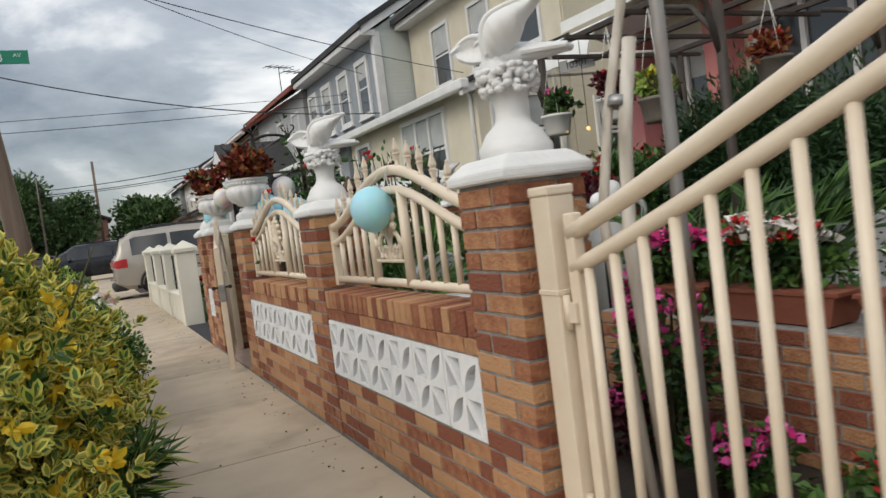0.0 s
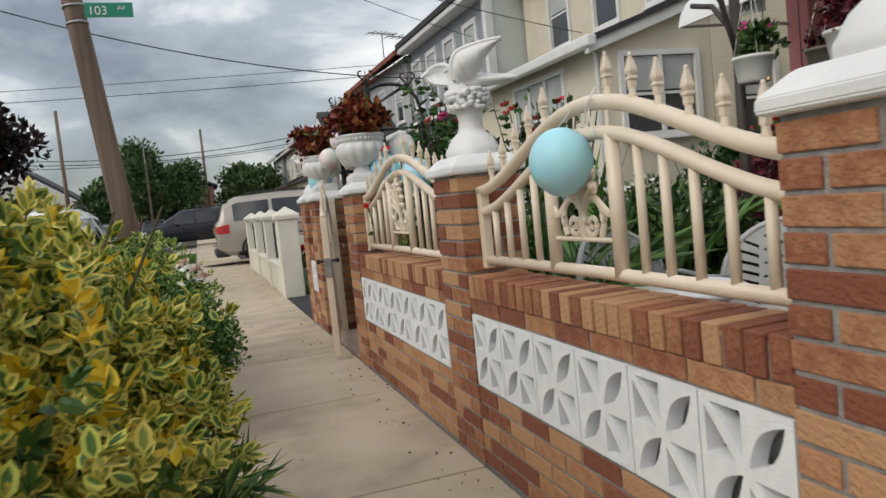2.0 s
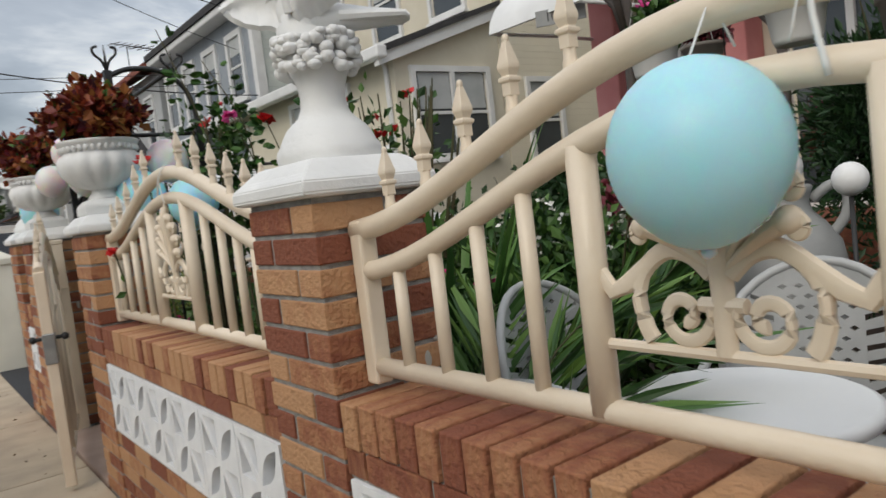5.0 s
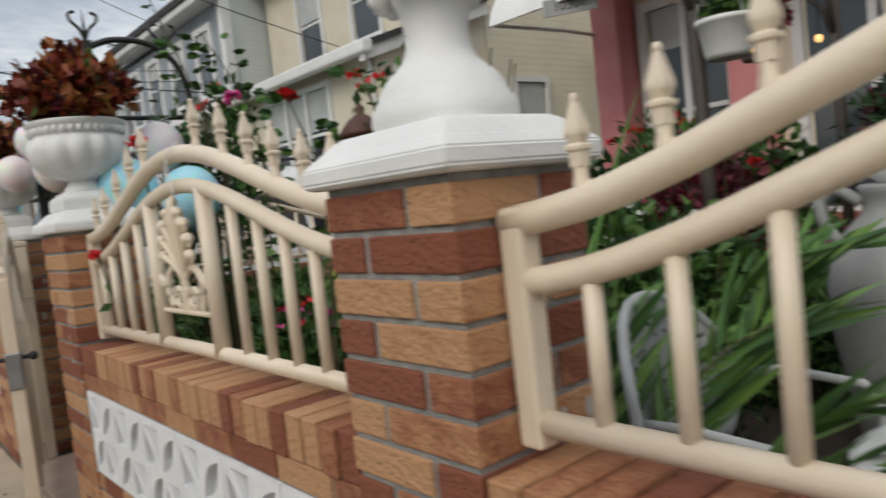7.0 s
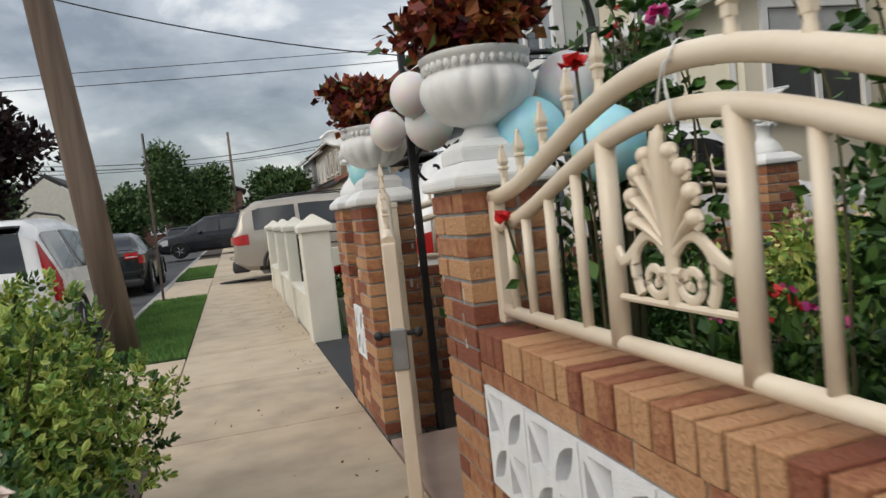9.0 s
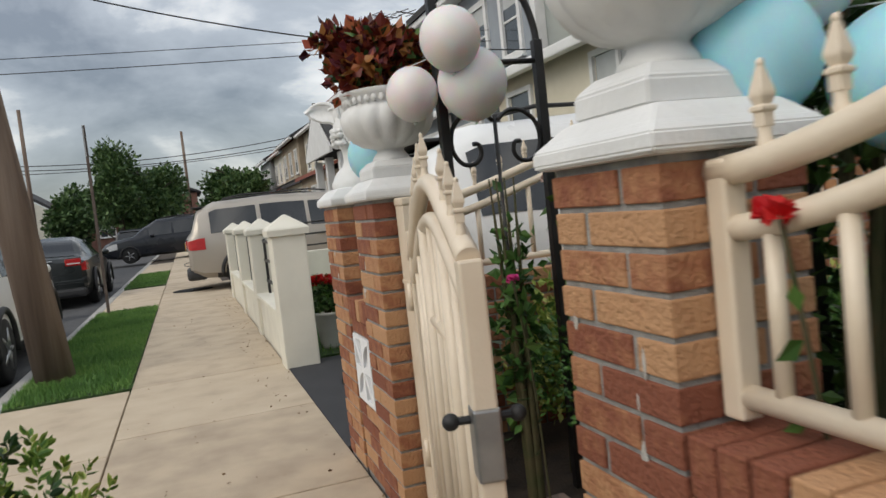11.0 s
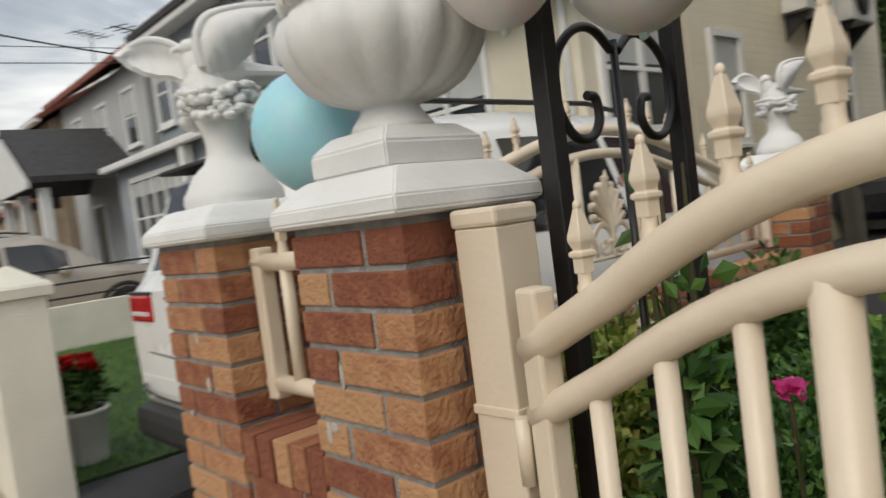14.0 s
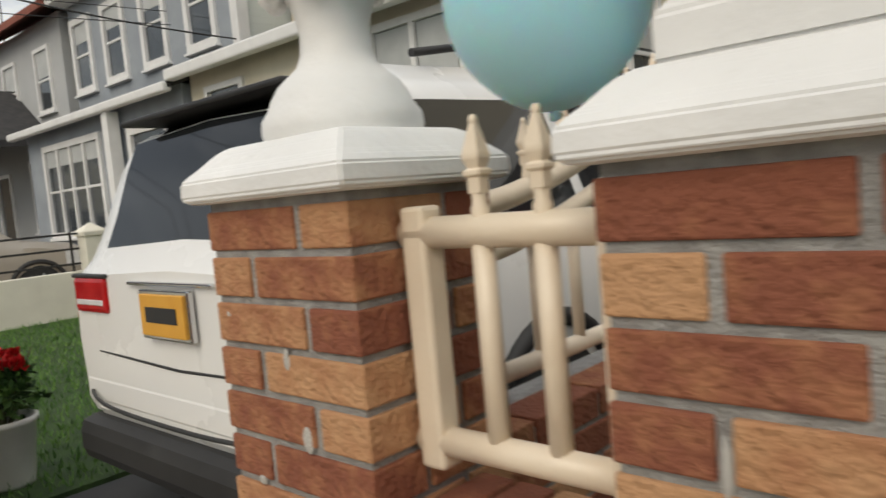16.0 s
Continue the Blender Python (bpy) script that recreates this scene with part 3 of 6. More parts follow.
def eagle_statue():
    """An eagle with raised wings on a turned foot with a garland."""
    rng = random.Random(4)
    bm = lathe(B(), ((0.138, 0), (0.142, 0.012), (0.140, 0.03), (0.128, 0.045), (0.122, 0.058), (0.108, 0.078), (0.09, 0.092), (0.072, 0.106), (0.063, 0.125), (0.061, 0.15), (0.064, 0.172), (0.071, 0.192), (0.080, 0.208), (0.086, 0.235), (0.084, 0.265), (0.076, 0.287), (0.06, 0.30)), sides=40)
    for k in range(170):
        q = k * 2.399
        r = 0.097 + 0.010 * rng.random()
        ball(bm, (r * math.cos(q), r * math.sin(q), 0.206 + 0.08 * rng.random()), rng.uniform(0.010, 0.021), rng.uniform(0.5, 0.85), 10)
    u, v = Vector((0.87, -0.49, 0)), Vector((0.49, 0.87, 0))
    at = lambda p, q, z: tuple(u * p + v * q + Vector((0, 0, z)))
    tube(bm, curve([at(-0.02, 0, 0.262), at(-0.03, 0, 0.31), at(-0.005, 0, 0.335), at(0.055, 0, 0.338), at(0.14, 0, 0.332), at(0.24, 0, 0.328)], 4), 0.082, 18, 0.020)
    tube(bm, curve([at(-0.035, 0.01, 0.32), at(-0.055, 0.012, 0.37), at(-0.06, 0.012, 0.405)], 4), 0.052, 14, 0.028)
    ball(bm, at(-0.066, 0.012, 0.418), 0.030, 0.95, 14)
    tube(bm, [at(-0.085, 0.012, 0.420), at(-0.112, 0.012, 0.412), at(-0.118, 0.012, 0.400)], 0.013, 8, 0.004)
    for k in range(6):
        tube(bm, [at(0.07, -0.034 + k * 0.013, 0.334), at(0.17, -0.040 + k * 0.016, 0.330), at(0.262 - 0.006 * abs(k - 2.5), -0.046 + k * 0.018, 0.325)], 0.017, 7, 0.010)

    def raised(top, low, q0, q1, bow, rows):
        grid = []
        for i in range(rows + 1):
            f = i / rows
            a, b = edge(top, f), edge(low, f)
            row = []
            for k in range(11):
                h = k / 10
                c = a.lerp(b, h)
                feather = 0.0045 * math.sin(i * 1.9 + 3 * h) * min(1, 2.2 * h) + (0.008 if k == 0 else 0)
                row.append(at(c.x, q0 + (q1 - q0) * f + bow * math.sin(math.pi * (0.15 + 0.85 * h)) * (0.4 + 0.6 * math.sin(math.pi * f)) + feather, c.y))
            grid.append(row)
        surf(bm, grid, 0.016)
        rim = [at(edge(top, i / 20).x, q0 + (q1 - q0) * i / 20 + bow * 0.35, edge(top, i / 20).y) for i in range(21)]
        tube(bm, rim, 0.015, 8, 0.010)

    raised(((-0.035, 0.335), (-0.055, 0.40), (-0.10, 0.45), (-0.155, 0.466), (-0.21, 0.448), (-0.245, 0.415)), ((-0.055, 0.285), (-0.085, 0.315), (-0.12, 0.335), (-0.165, 0.345), (-0.215, 0.372), (-0.243, 0.405)), 0.035, 0.105, 0.045, 18)
    raised(((-0.055, 0.345), (-0.062, 0.42), (-0.03, 0.487), (0.05, 0.515), (0.13, 0.525), (0.205, 0.53)), ((-0.03, 0.305), (0.0, 0.325), (0.04, 0.345), (0.085, 0.38), (0.115, 0.44), (0.195, 0.52)), -0.045, -0.075, -0.055, 22)
    for w in bm.verts:
        w.co.x, w.co.y = w.co.x * 0.86, w.co.y * 0.86
        if w.co.z > 0.28:
            w.co.z = 0.28 + (w.co.z - 0.28) * 0.80
    return finish(bm, "eagle_statue", PLASTER, 50)


EAGLE = eagle_statue()
CAPTOP = 18 * H + 0.008 + 0.082
for key, turn in (("a", -18), ("b", 0), ("e", 18)):
    solid("eagle_statue", EAGLE, PLASTER, "white painted eagle statue with raised wings on a pillar cap", "statue", (FRONT + PX / 2 + 0.008, PIL[key] + PW / 2, CAPTOP), turn, "white eagle statues")


def urn(at):
    u = thing("urn_planter", "white painted gadrooned urn on a brick pillar", "urn", at, group="white urns")
    pl = square_turned(B(), ((0.128, 0), (0.128, 0.042), (0.122, 0.05), (0.098, 0.068), (0.092, 0.072), (0.03, 0.074)), (0, 0, 0))
    bmesh.ops.bevel(pl, geom=pl.edges[:], offset=0.004, segments=2, affect="EDGES")
    part("plinth", pl, PLASTER, u)
    part("bowl", lathe(B(), ((0.09, 0.07), (0.082, 0.085), (0.064, 0.105), (0.061, 0.113), (0.072, 0.120), (0.12, 0.132), (0.162, 0.155), (0.19, 0.185), (0.205, 0.215), (0.208, 0.243), (0.197, 0.270), (0.182, 0.282), (0.18, 0.288), (0.185, 0.30)), sides=96, lobes=14, lobe=0.085, lo=0.13, hi=0.272), PLASTER, u)
    rim = lathe(B(), ((0.184, 0.298), (0.19, 0.31), (0.201, 0.322), (0.207, 0.33), (0.207, 0.338), (0.198, 0.342), (0.182, 0.336), (0.178, 0.30)), sides=64)
    for k in range(36):
        q = k * 2 * math.pi / 36
        ball(rim, (0.190 * math.cos(q), 0.190 * math.sin(q), 0.303), 0.013, 1.2, 8)
    part("rim", rim, PLASTER, u)
    u.scale = (0.87, 0.87, 1)
    return u


for key in "cd":
    urn((FRONT + PX / 2, PIL[key] + PW / 2, CAPTOP))


for m in (BALLOONBLUE, BALLOONWHITE, BALLOONLILAC):
    s = m.node_tree.nodes["Principled BSDF"]
    s.inputs["Subsurface Weight"].default_value, s.inputs["Subsurface Scale"].default_value = 0.7, 0.10


def balloon(at, r, mat, label, tie=None):
    b = thing("balloon", label, "balloon", at, group="party balloons")
    bm = ball(B(), (0, 0, 0), r, 1.04, 36)
    for v in bm.verts:
        if v.co.z < -r * 0.8:
            v.co.z += (v.co.z + r * 0.8) * 0.25
    part("skin", bm, mat, b)
    part("knot", tube(B(), [(0, 0, -r * 1.06), (0, 0, -r * 1.11), (0.004, 0, -r * 1.15)], 0.006, 8, 0.009), mat, b)
    if tie:
        d = Vector(tie) - Vector(at)
        part("ribbon", tube(B(), [(0, 0, r * 1.03), d * 0.6 + Vector((0.004, 0.003, r * 0.4)), d, d + Vector((0.01, -0.02, -0.06))], 0.0016, 5), STRING, b, "thin white ribbon")
    return b


balloon((1.16, 3.05, 1.228), 0.098, BALLOONBLUE, "pale blue balloon tied to the arched railing", (1.225, 3.06, 1.40))
balloon((1.30, 8.285, 1.447), 0.122, BALLOONBLUE, "pale blue balloon tied between two pillars", (1.40, 8.3, 1.64))
balloon((1.43, 6.20, 1.40), 0.112, BALLOONBLUE, "pale blue balloon tied beside the urn", (1.45, 6.5, 1.6))
balloon((1.63, 6.08, 1.338), 0.118, BALLOONBLUE, "pale blue balloon tied beside the urn", (1.8, 6.5, 1.55))
balloon((1.58, 6.22, 1.556), 0.100, BALLOONWHITE, "white balloon tied beside the urn", (1.8, 6.5, 1.75))
balloon((1.31, 7.72, 1.612), 0.095, BALLOONWHITE, "white balloon tied to the black iron arbour", (1.42, 7.7, 1.75))
balloon((1.50, 7.60, 1.62), 0.125, BALLOONWHITE, "white balloon tied to the black iron arbour", (1.45, 7.7, 1.8))
balloon((1.40, 7.52, 1.76), 0.105, BALLOONWHITE, "white balloon tied to the black iron arbour", (1.43, 7.7, 1.93))
balloon((1.25, 8.02, 1.90), 0.062, BALLOONLILAC, "small pale lilac balloon above the urn plants", (1.27, 8.0, 1.98))

# ---- iron arbour at the garden gate ----
arb = thing("arbour", "black wrought iron garden arbour with scrolls and finials", "arbour", (1.64, 7.1, 0))
for sy in (-0.6, 0.65):
    for sx in (-0.21, 0.21):
        part("post", box(B(), sx - 0.018, sx + 0.018, sy - 0.018, sy + 0.018, 0, 2.05 if sx < 0 else 1.8, 0.003), IRON, arb)
    part("top_arch", tube(B(), curve([(-0.21, sy, 2.02), (-0.1, sy, 2.06), (0.05, sy, 2.05), (0.16, sy, 1.97), (0.205, sy, 1.85), (0.21, sy, 1.75)]), 0.014, 8), IRON, arb)
    part("cross_bar", tube(B(), [(-0.21, sy, 1.72), (0.21, sy, 1.72)], 0.011, 8), IRON, arb)
    part("middle_bar", tube(B(), [(0, sy, 0.1), (0, sy, 1.52)], 0.008, 8), IRON, arb)
    for s in (-1, 1):
        part("scroll", tube(B(), curve([(s * 0.01, sy, 1.50), (s * 0.06, sy, 1.535), (s * 0.12, sy, 1.53), (s * 0.175, sy, 1.48), (s * 0.185, sy, 1.40), (s * 0.15, sy, 1.345), (s * 0.10, sy, 1.34), (s * 0.07, sy, 1.37), (s * 0.075, sy, 1.41), (s * 0.10, sy, 1.415)]), 0.009, 8), IRON, arb)
    for sx in (-0.21, 0.12):
        z = 2.05 if sx < 0 else 2.02
        fin = B()
        for s in (-1, 1):
            tube(fin, curve([(sx, sy, z), (sx + s * 0.02, sy, z + 0.05), (sx + s * 0.05, sy, z + 0.08), (sx + s * 0.055, sy, z + 0.11), (sx + s * 0.03, sy, z + 0.12)], 4), 0.007, 6)
        tube(fin, [(sx, sy, z), (sx, sy, z + 0.13)], 0.01, 6, 0.002)
        part("finial", fin, IRON, arb)
for sx in (-0.21, 0.1):
    part("roof_bar", tube(B(), [(sx, -0.6, 2.05), (sx, 0.65, 2.05)], 0.012, 8), IRON, arb)
solid("threshold_slab", box(B(), 1.14, 1.75, 6.45, 7.70, -0.05, 0.02, 0.006), material("pink_slab", ((0.30, 0.21, 0.17), (0.38, 0.28, 0.23)), 5, rough=0.85, bump=0.2), "pinkish stone slab at the garden gate", "slab", kind="structure")


# ---- plants ----
def leafmat(name, *cols, rough=0.5, isl=0.75):
    m = material(name, cols, 3.0, rough=rough, island=isl, spec=0.35)
    p = m.node_tree.nodes["Principled BSDF"]
    p.inputs["Subsurface Weight"].default_value = 0.0
    return m


GREEN = leafmat("green_leaf", (0.018, 0.05, 0.012), (0.04, 0.10, 0.02), (0.075, 0.15, 0.03))
VARIEG = leafmat("yellow_leaf_margin", (0.40, 0.42, 0.07), (0.58, 0.52, 0.11), (0.70, 0.58, 0.13))
VARCENTRE = leafmat("euonymus_leaf_centre", (0.045, 0.11, 0.02), (0.11, 0.19, 0.035), (0.26, 0.30, 0.06))
LIMECENTRE = leafmat("young_euonymus_leaf_centre", (0.07, 0.16, 0.025), (0.15, 0.27, 0.04), (0.28, 0.40, 0.07))
LIME = leafmat("pale_green_leaf", (0.16, 0.27, 0.05), (0.30, 0.40, 0.08), (0.50, 0.52, 0.15))
YELLOW = leafmat("yellow_leaf", (0.62, 0.42, 0.02), (0.75, 0.55, 0.04))
PALMLEAF = leafmat("palm_leaf", (0.03, 0.08, 0.018), (0.06, 0.14, 0.03), (0.12, 0.22, 0.045))
HEDGELEAF = leafmat("clipped_hedge_leaf", (0.025, 0.075, 0.015), (0.05, 0.135, 0.025), (0.09, 0.19, 0.04))
DARKLEAF = leafmat("dark_conifer_leaf", (0.014, 0.042, 0.013), (0.03, 0.075, 0.022))
FARLEAF = leafmat("street_tree_leaf", (0.04, 0.085, 0.03), (0.075, 0.14, 0.045), (0.11, 0.18, 0.06))
COPPER = leafmat("copper_tree_leaf", (0.016, 0.008, 0.009), (0.04, 0.018, 0.018))
RUST = leafmat("rust_coleus_leaf", (0.14, 0.02, 0.012), (0.30, 0.055, 0.022), (0.30, 0.12, 0.03))
WINE = leafmat("wine_leaf", (0.05, 0.008, 0.014), (0.13, 0.015, 0.025))
PINK = leafmat("magenta_petal", (0.60, 0.03, 0.20), (0.72, 0.10, 0.36), isl=0.6)
RED = leafmat("red_petal", (0.45, 0.008, 0.012), (0.60, 0.03, 0.03), isl=0.6)
WHITEP = leafmat("white_petal", (0.72, 0.70, 0.66), (0.80, 0.78, 0.74), isl=0.6)
BLUSH = leafmat("blush_petal", (0.72, 0.50, 0.42), (0.80, 0.68, 0.60), isl=0.6)
STEM = material("plant_stem", ((0.05, 0.06, 0.02), (0.10, 0.08, 0.04)), 12, rough=0.8)
TERRA = material("terracotta_pot", ((0.20, 0.06, 0.035), (0.30, 0.10, 0.06)), 6, rough=0.75, bump=0.2)
BARK = material("bark", ((0.05, 0.038, 0.03), (0.11, 0.085, 0.065)), 8, rough=0.95, bump=0.9, bump_scale=30, stretch=(1, 1, 0.2))


def leaf_mesh(name, pts, dirs, size, aspect, mat, rng, fold=0.25, oval=False):
    """Many single folded leaves, pointed or oval."""
    n = len(pts)
    d = dirs / (np.linalg.norm(dirs, axis=1, keepdims=True) + 1e-9)
    t = rng.normal(size=(n, 3))
    s = np.cross(d, t)
    s /= np.linalg.norm(s, axis=1, keepdims=True) + 1e-9
    u = np.cross(s, d)
    k = size * rng.uniform(0.6, 1.3, (n, 1))
    mid = pts + d * k * 0.45
    lift = u * k * fold * aspect
    if oval:
        low, high = pts + d * k * 0.28 + lift, pts + d * k * 0.70 + lift
        v = np.stack([pts, low + s * k * aspect * 0.85, high + s * k * aspect * 0.8, pts + d * k, high - s * k * aspect * 0.8, low - s * k * aspect * 0.85], 1).reshape(-1, 3)
        q = np.arange(n)[:, None] * 6
        f = np.concatenate([q + np.array([[0, 1, 2, 3]]), q + np.array([[0, 3, 4, 5]])], 1).reshape(-1, 4)
    else:
        v = np.stack([pts, mid + s * k * aspect + lift, pts + d * k, mid - s * k * aspect + lift], 1).reshape(-1, 3)
        q = np.arange(n)[:, None] * 4
        f = np.concatenate([q + np.array([[0, 1, 2]]), q + np.array([[0, 2, 3]])], 1).reshape(-1, 3)
    me = bpy.data.meshes.new(name)
    me.from_pydata(v.tolist(), [], f.tolist())
    me.materials.append(mat)
    return me


def lumps(rng, rx, ry, h, n, k, z0=0.0, shell=0.75):
    """Points on k overlapping clumps that fill a rounded body."""
    c = rng.normal(size=(k, 3))
    c /= np.linalg.norm(c, axis=1, keepdims=True)
    c *= rng.uniform(0.3, 0.72, (k, 1))
    rad = rng.uniform(0.26, 0.45, k)
    w = rng.integers(0, k, n)
    o = rng.normal(size=(n, 3))
    o /= np.linalg.norm(o, axis=1, keepdims=True)
    p = c[w] + o * rad[w][:, None] * rng.uniform(shell, 1.05, (n, 1))
    sc = np.array([rx, ry, h / 2])
    pts = p * sc + np.array([0, 0, h / 2 + z0])
    dirs = o * 0.7 + rng.normal(0, 0.45, (n, 3)) + np.array([0, 0, 0.25])
    keep = pts[:, 2] > z0 * 0.9 + 0.01
    return pts[keep], dirs[keep]


def flower_heads(rng, pts, size, mat, name, full=False):
    """Open five-petal heads facing up and outwards."""
    n = len(pts)
    P, D = [], []
    for p in pts:
        a = rng.uniform(0, 6.28)
        tilt = rng.normal(0, 0.45, 2)
        for j in range(22 if full else 5):
            q = a + j * (2.399 if full else 1.2566)
            rise = 0.1 + 1.9 * j / 22 if full else 0.25
            P.append(p + np.array([math.cos(q), math.sin(q), 0]) * (0.008 if full else 0.0))
            D.append((math.cos(q), math.sin(q), rise + tilt[0] * math.cos(q) + tilt[1] * math.sin(q)))
    return leaf_mesh(name, np.array(P), np.array(D), size * (0.72 if full else 1), 0.6 if full else 0.42, mat, rng, 0.5 if full else 0.1)


def plant(name, at, rx, ry, h, n, leaf, mat, label, category="shrub", seed=1, k=14, aspect=0.30, z0=0.0, extra=(), flowers=(), stems=7, group="", inner=0.55, face=(0, 0, 1)):
    """A shrub or bedding plant: stems, foliage, and flower heads on its top."""
    rng = np.random.default_rng(seed)
    t = thing(name, label, category, at, group=group)
    sb = B()
    for i in range(stems):
        q = rng.uniform(0, 6.28)
        r = rng.uniform(0.2, 0.7)
        tube(sb, [(0.1 * rx * math.cos(q), 0.1 * ry * math.sin(q), 0), (0.5 * r * rx * math.cos(q), 0.5 * r * ry * math.sin(q), z0 + h * 0.4), (r * rx * math.cos(q), r * ry * math.sin(q), z0 + h * 0.85)], 0.008 + 0.01 * h, 5, 0.003, caps=False)
    part("woody_growth", sb, STEM, t)
    pts, dirs = lumps(rng, rx, ry, h, n, k, z0, inner)
    tagged(part("foliage", leaf_mesh("foliage", pts, dirs, leaf, aspect, mat, rng), mat, t), kind="stuff")
    for m2, share, lf in extra:
        sel = rng.random(len(pts)) < share
        out = pts[sel] + dirs[sel] * 0.008
        tagged(part("young_leaves", leaf_mesh("young_leaves", out, dirs[sel], lf, aspect, m2, rng), m2, t), kind="stuff")
    for m2, cnt, size in flowers:
        order = np.argsort(-(pts @ np.array(face) + rng.uniform(0, h * 0.75, len(pts))))[:cnt]
        out = pts[order] * np.array([1.06, 1.06, 1.0]) + np.array([0, 0, size * 0.4])
        tagged(part("blossom", flower_heads(rng, out, size, m2, "blossom", size > 0.044), m2, t), kind="stuff")
    return t


def straps(name, at, n, length, width, droop, mat, label, category="plant", seed=1, lean=0.5, group="", z0=0.0):
    """A clump of long strap or palm leaves, each with a keel."""
    rng = np.random.default_rng(seed)
    t = thing(name, label, category, at, group=group)
    V, F = [], []
    for i in range(n):
        a = rng.uniform(0, 6.28)
        L = length * rng.uniform(0.6, 1.1)
        d, s = np.array([math.cos(a), math.sin(a), 0]), np.array([-math.sin(a), math.cos(a), 0])
        ln = lean * rng.uniform(0.4, 1.3)
        for j in range(7):
            f = j / 6
            c = d * (0.02 + L * math.sin(ln) * f + droop * L * f * f * 0.4) + np.array([0, 0, z0 + L * math.cos(ln) * f - droop * L * f ** 3])
            w = width * math.sin(math.pi * (0.18 + 0.82 * f)) ** 0.7 if f < 1 else 0.0005
            V += [c - s * w, c - np.array([0, 0, w * 0.5]), c + s * w]
            if j:
                b = len(V) - 6
                F += [(b, b + 1, b + 4, b + 3), (b + 1, b + 2, b + 5, b + 4)]
    me = bpy.data.meshes.new(name)
    me.from_pydata([tuple(v) for v in V], [], F)
    me.materials.append(mat)
    tagged(part("leaves", me, mat, t), kind="stuff")
    return t


def palm(at, n, length, mat, label, seed, z0=0.0):
    """Feathered palm fronds: arching ribs with many leaflets."""
    rng = np.random.default_rng(seed)
    t = thing("palm_plant", label, "palm", at, group="garden palms")
    P, D = [], []
    ribs = B()
    for i in range(n):
        a = rng.uniform(-1.75, 1.75)
        L = length * rng.uniform(0.7, 1.1)
        lean = rng.uniform(0.1, 0.6)
        d, s = np.array([math.cos(a), math.sin(a), 0]), np.array([-math.sin(a), math.cos(a), 0])
        line = [d * (L * math.sin(lean) * f + 0.16 * L * f * f) + np.array([0, 0, z0 + L * math.cos(lean) * f - 0.30 * L * f ** 3]) for f in np.linspace(0, 1, 9)]
        tube(ribs, [tuple(p) for p in line], 0.006, 5, 0.002, caps=False)
        for f in np.linspace(0.22, 0.98, 20):
            x = f * 8
            j = min(int(x), 7)
            c = line[j] + (line[j + 1] - line[j]) * (x - j)
            tan = line[j + 1] - line[j]
            tan = tan / np.linalg.norm(tan)
            for sg in (-1, 1):
                leaf = s * sg * 0.75 + tan * 1.1 + np.array([0, 0, -0.1])
                if at[0] + c[0] + 0.26 * length * leaf[0] > 1.37:
                    P.append(c)
                    D.append(leaf)
    part("rib_growth", ribs, STEM, t)
    tagged(part("frond", leaf_mesh("frond", np.array(P), np.array(D), 0.24 * length, 0.045, mat, rng), mat, t), kind="stuff")
    return t


def euonymus(at, rx, ry, h, n, leaf, centre, margin, label, seed, k, yellow=0.05, green=0.12):
    """A hedge of leaf rosettes on short shoots; most leaves have a pale margin."""
    rng = np.random.default_rng(seed)
    t = thing("hedge", label, "hedge", at, group="kerb hedges")
    sb = B()
    for i in range(18):
        q, r = rng.uniform(0, 6.28), rng.uniform(0.2, 0.75)
        tube(sb, [(0.1 * rx * math.cos(q), 0.1 * ry * math.sin(q), 0), (0.5 * r * rx * math.cos(q), 0.5 * r * ry * math.sin(q), h * 0.4), (r * rx * math.cos(q), r * ry * math.sin(q), h * 0.85)], 0.014, 5, 0.003, caps=False)
    part("woody_growth", sb, STEM, t)
    pts, axis = lumps(rng, rx, ry, h, n, k, 0.0, 0.45)
    axis = axis + np.array([0, 0, 0.35])
    axis /= np.linalg.norm(axis, axis=1, keepdims=True)
    side = np.cross(axis, rng.normal(size=axis.shape))
    side /= np.linalg.norm(side, axis=1, keepdims=True) + 1e-9
    other = np.cross(axis, side)
    P, D, W = [], [], []
    tint = rng.random(len(pts))
    for j in range(9):
        a = j * 2.399 + rng.uniform(-0.3, 0.3, (len(pts), 1))
        out = side * np.cos(a) + other * np.sin(a)
        P.append(pts + axis * (0.006 * j))
        D.append(out * (1.15 - 0.1 * j) + axis * (0.25 + 0.09 * j))
        W.append(tint)
    P, D, W = np.concatenate(P), np.concatenate(D), np.concatenate(W)
    flush = W < yellow
    plain = (W >= yellow) & (W < yellow + green)
    edged = W >= yellow + green
    for nm, sel, m in (("yellow_growth", flush, YELLOW), ("plain_growth", plain, GREEN), ("foliage", edged, margin)):
        tagged(part(nm, leaf_mesh(nm, P[sel], D[sel], leaf, 0.30, m, np.random.default_rng(seed + 7), 0.3, True), m, t), kind="stuff")
    c = P[edged] + D[edged] / np.linalg.norm(D[edged], axis=1, keepdims=True) * leaf * 0.08
    for nm, lift in (("inner_foliage", 0.0012), ("under_foliage", -0.0012)):
        tagged(part(nm, leaf_mesh(nm, c + np.array([0, 0, lift]), D[edged], leaf * 0.76, 0.20, centre, np.random.default_rng(seed + 7), 0.3, True), centre, t), kind="stuff")
    return t


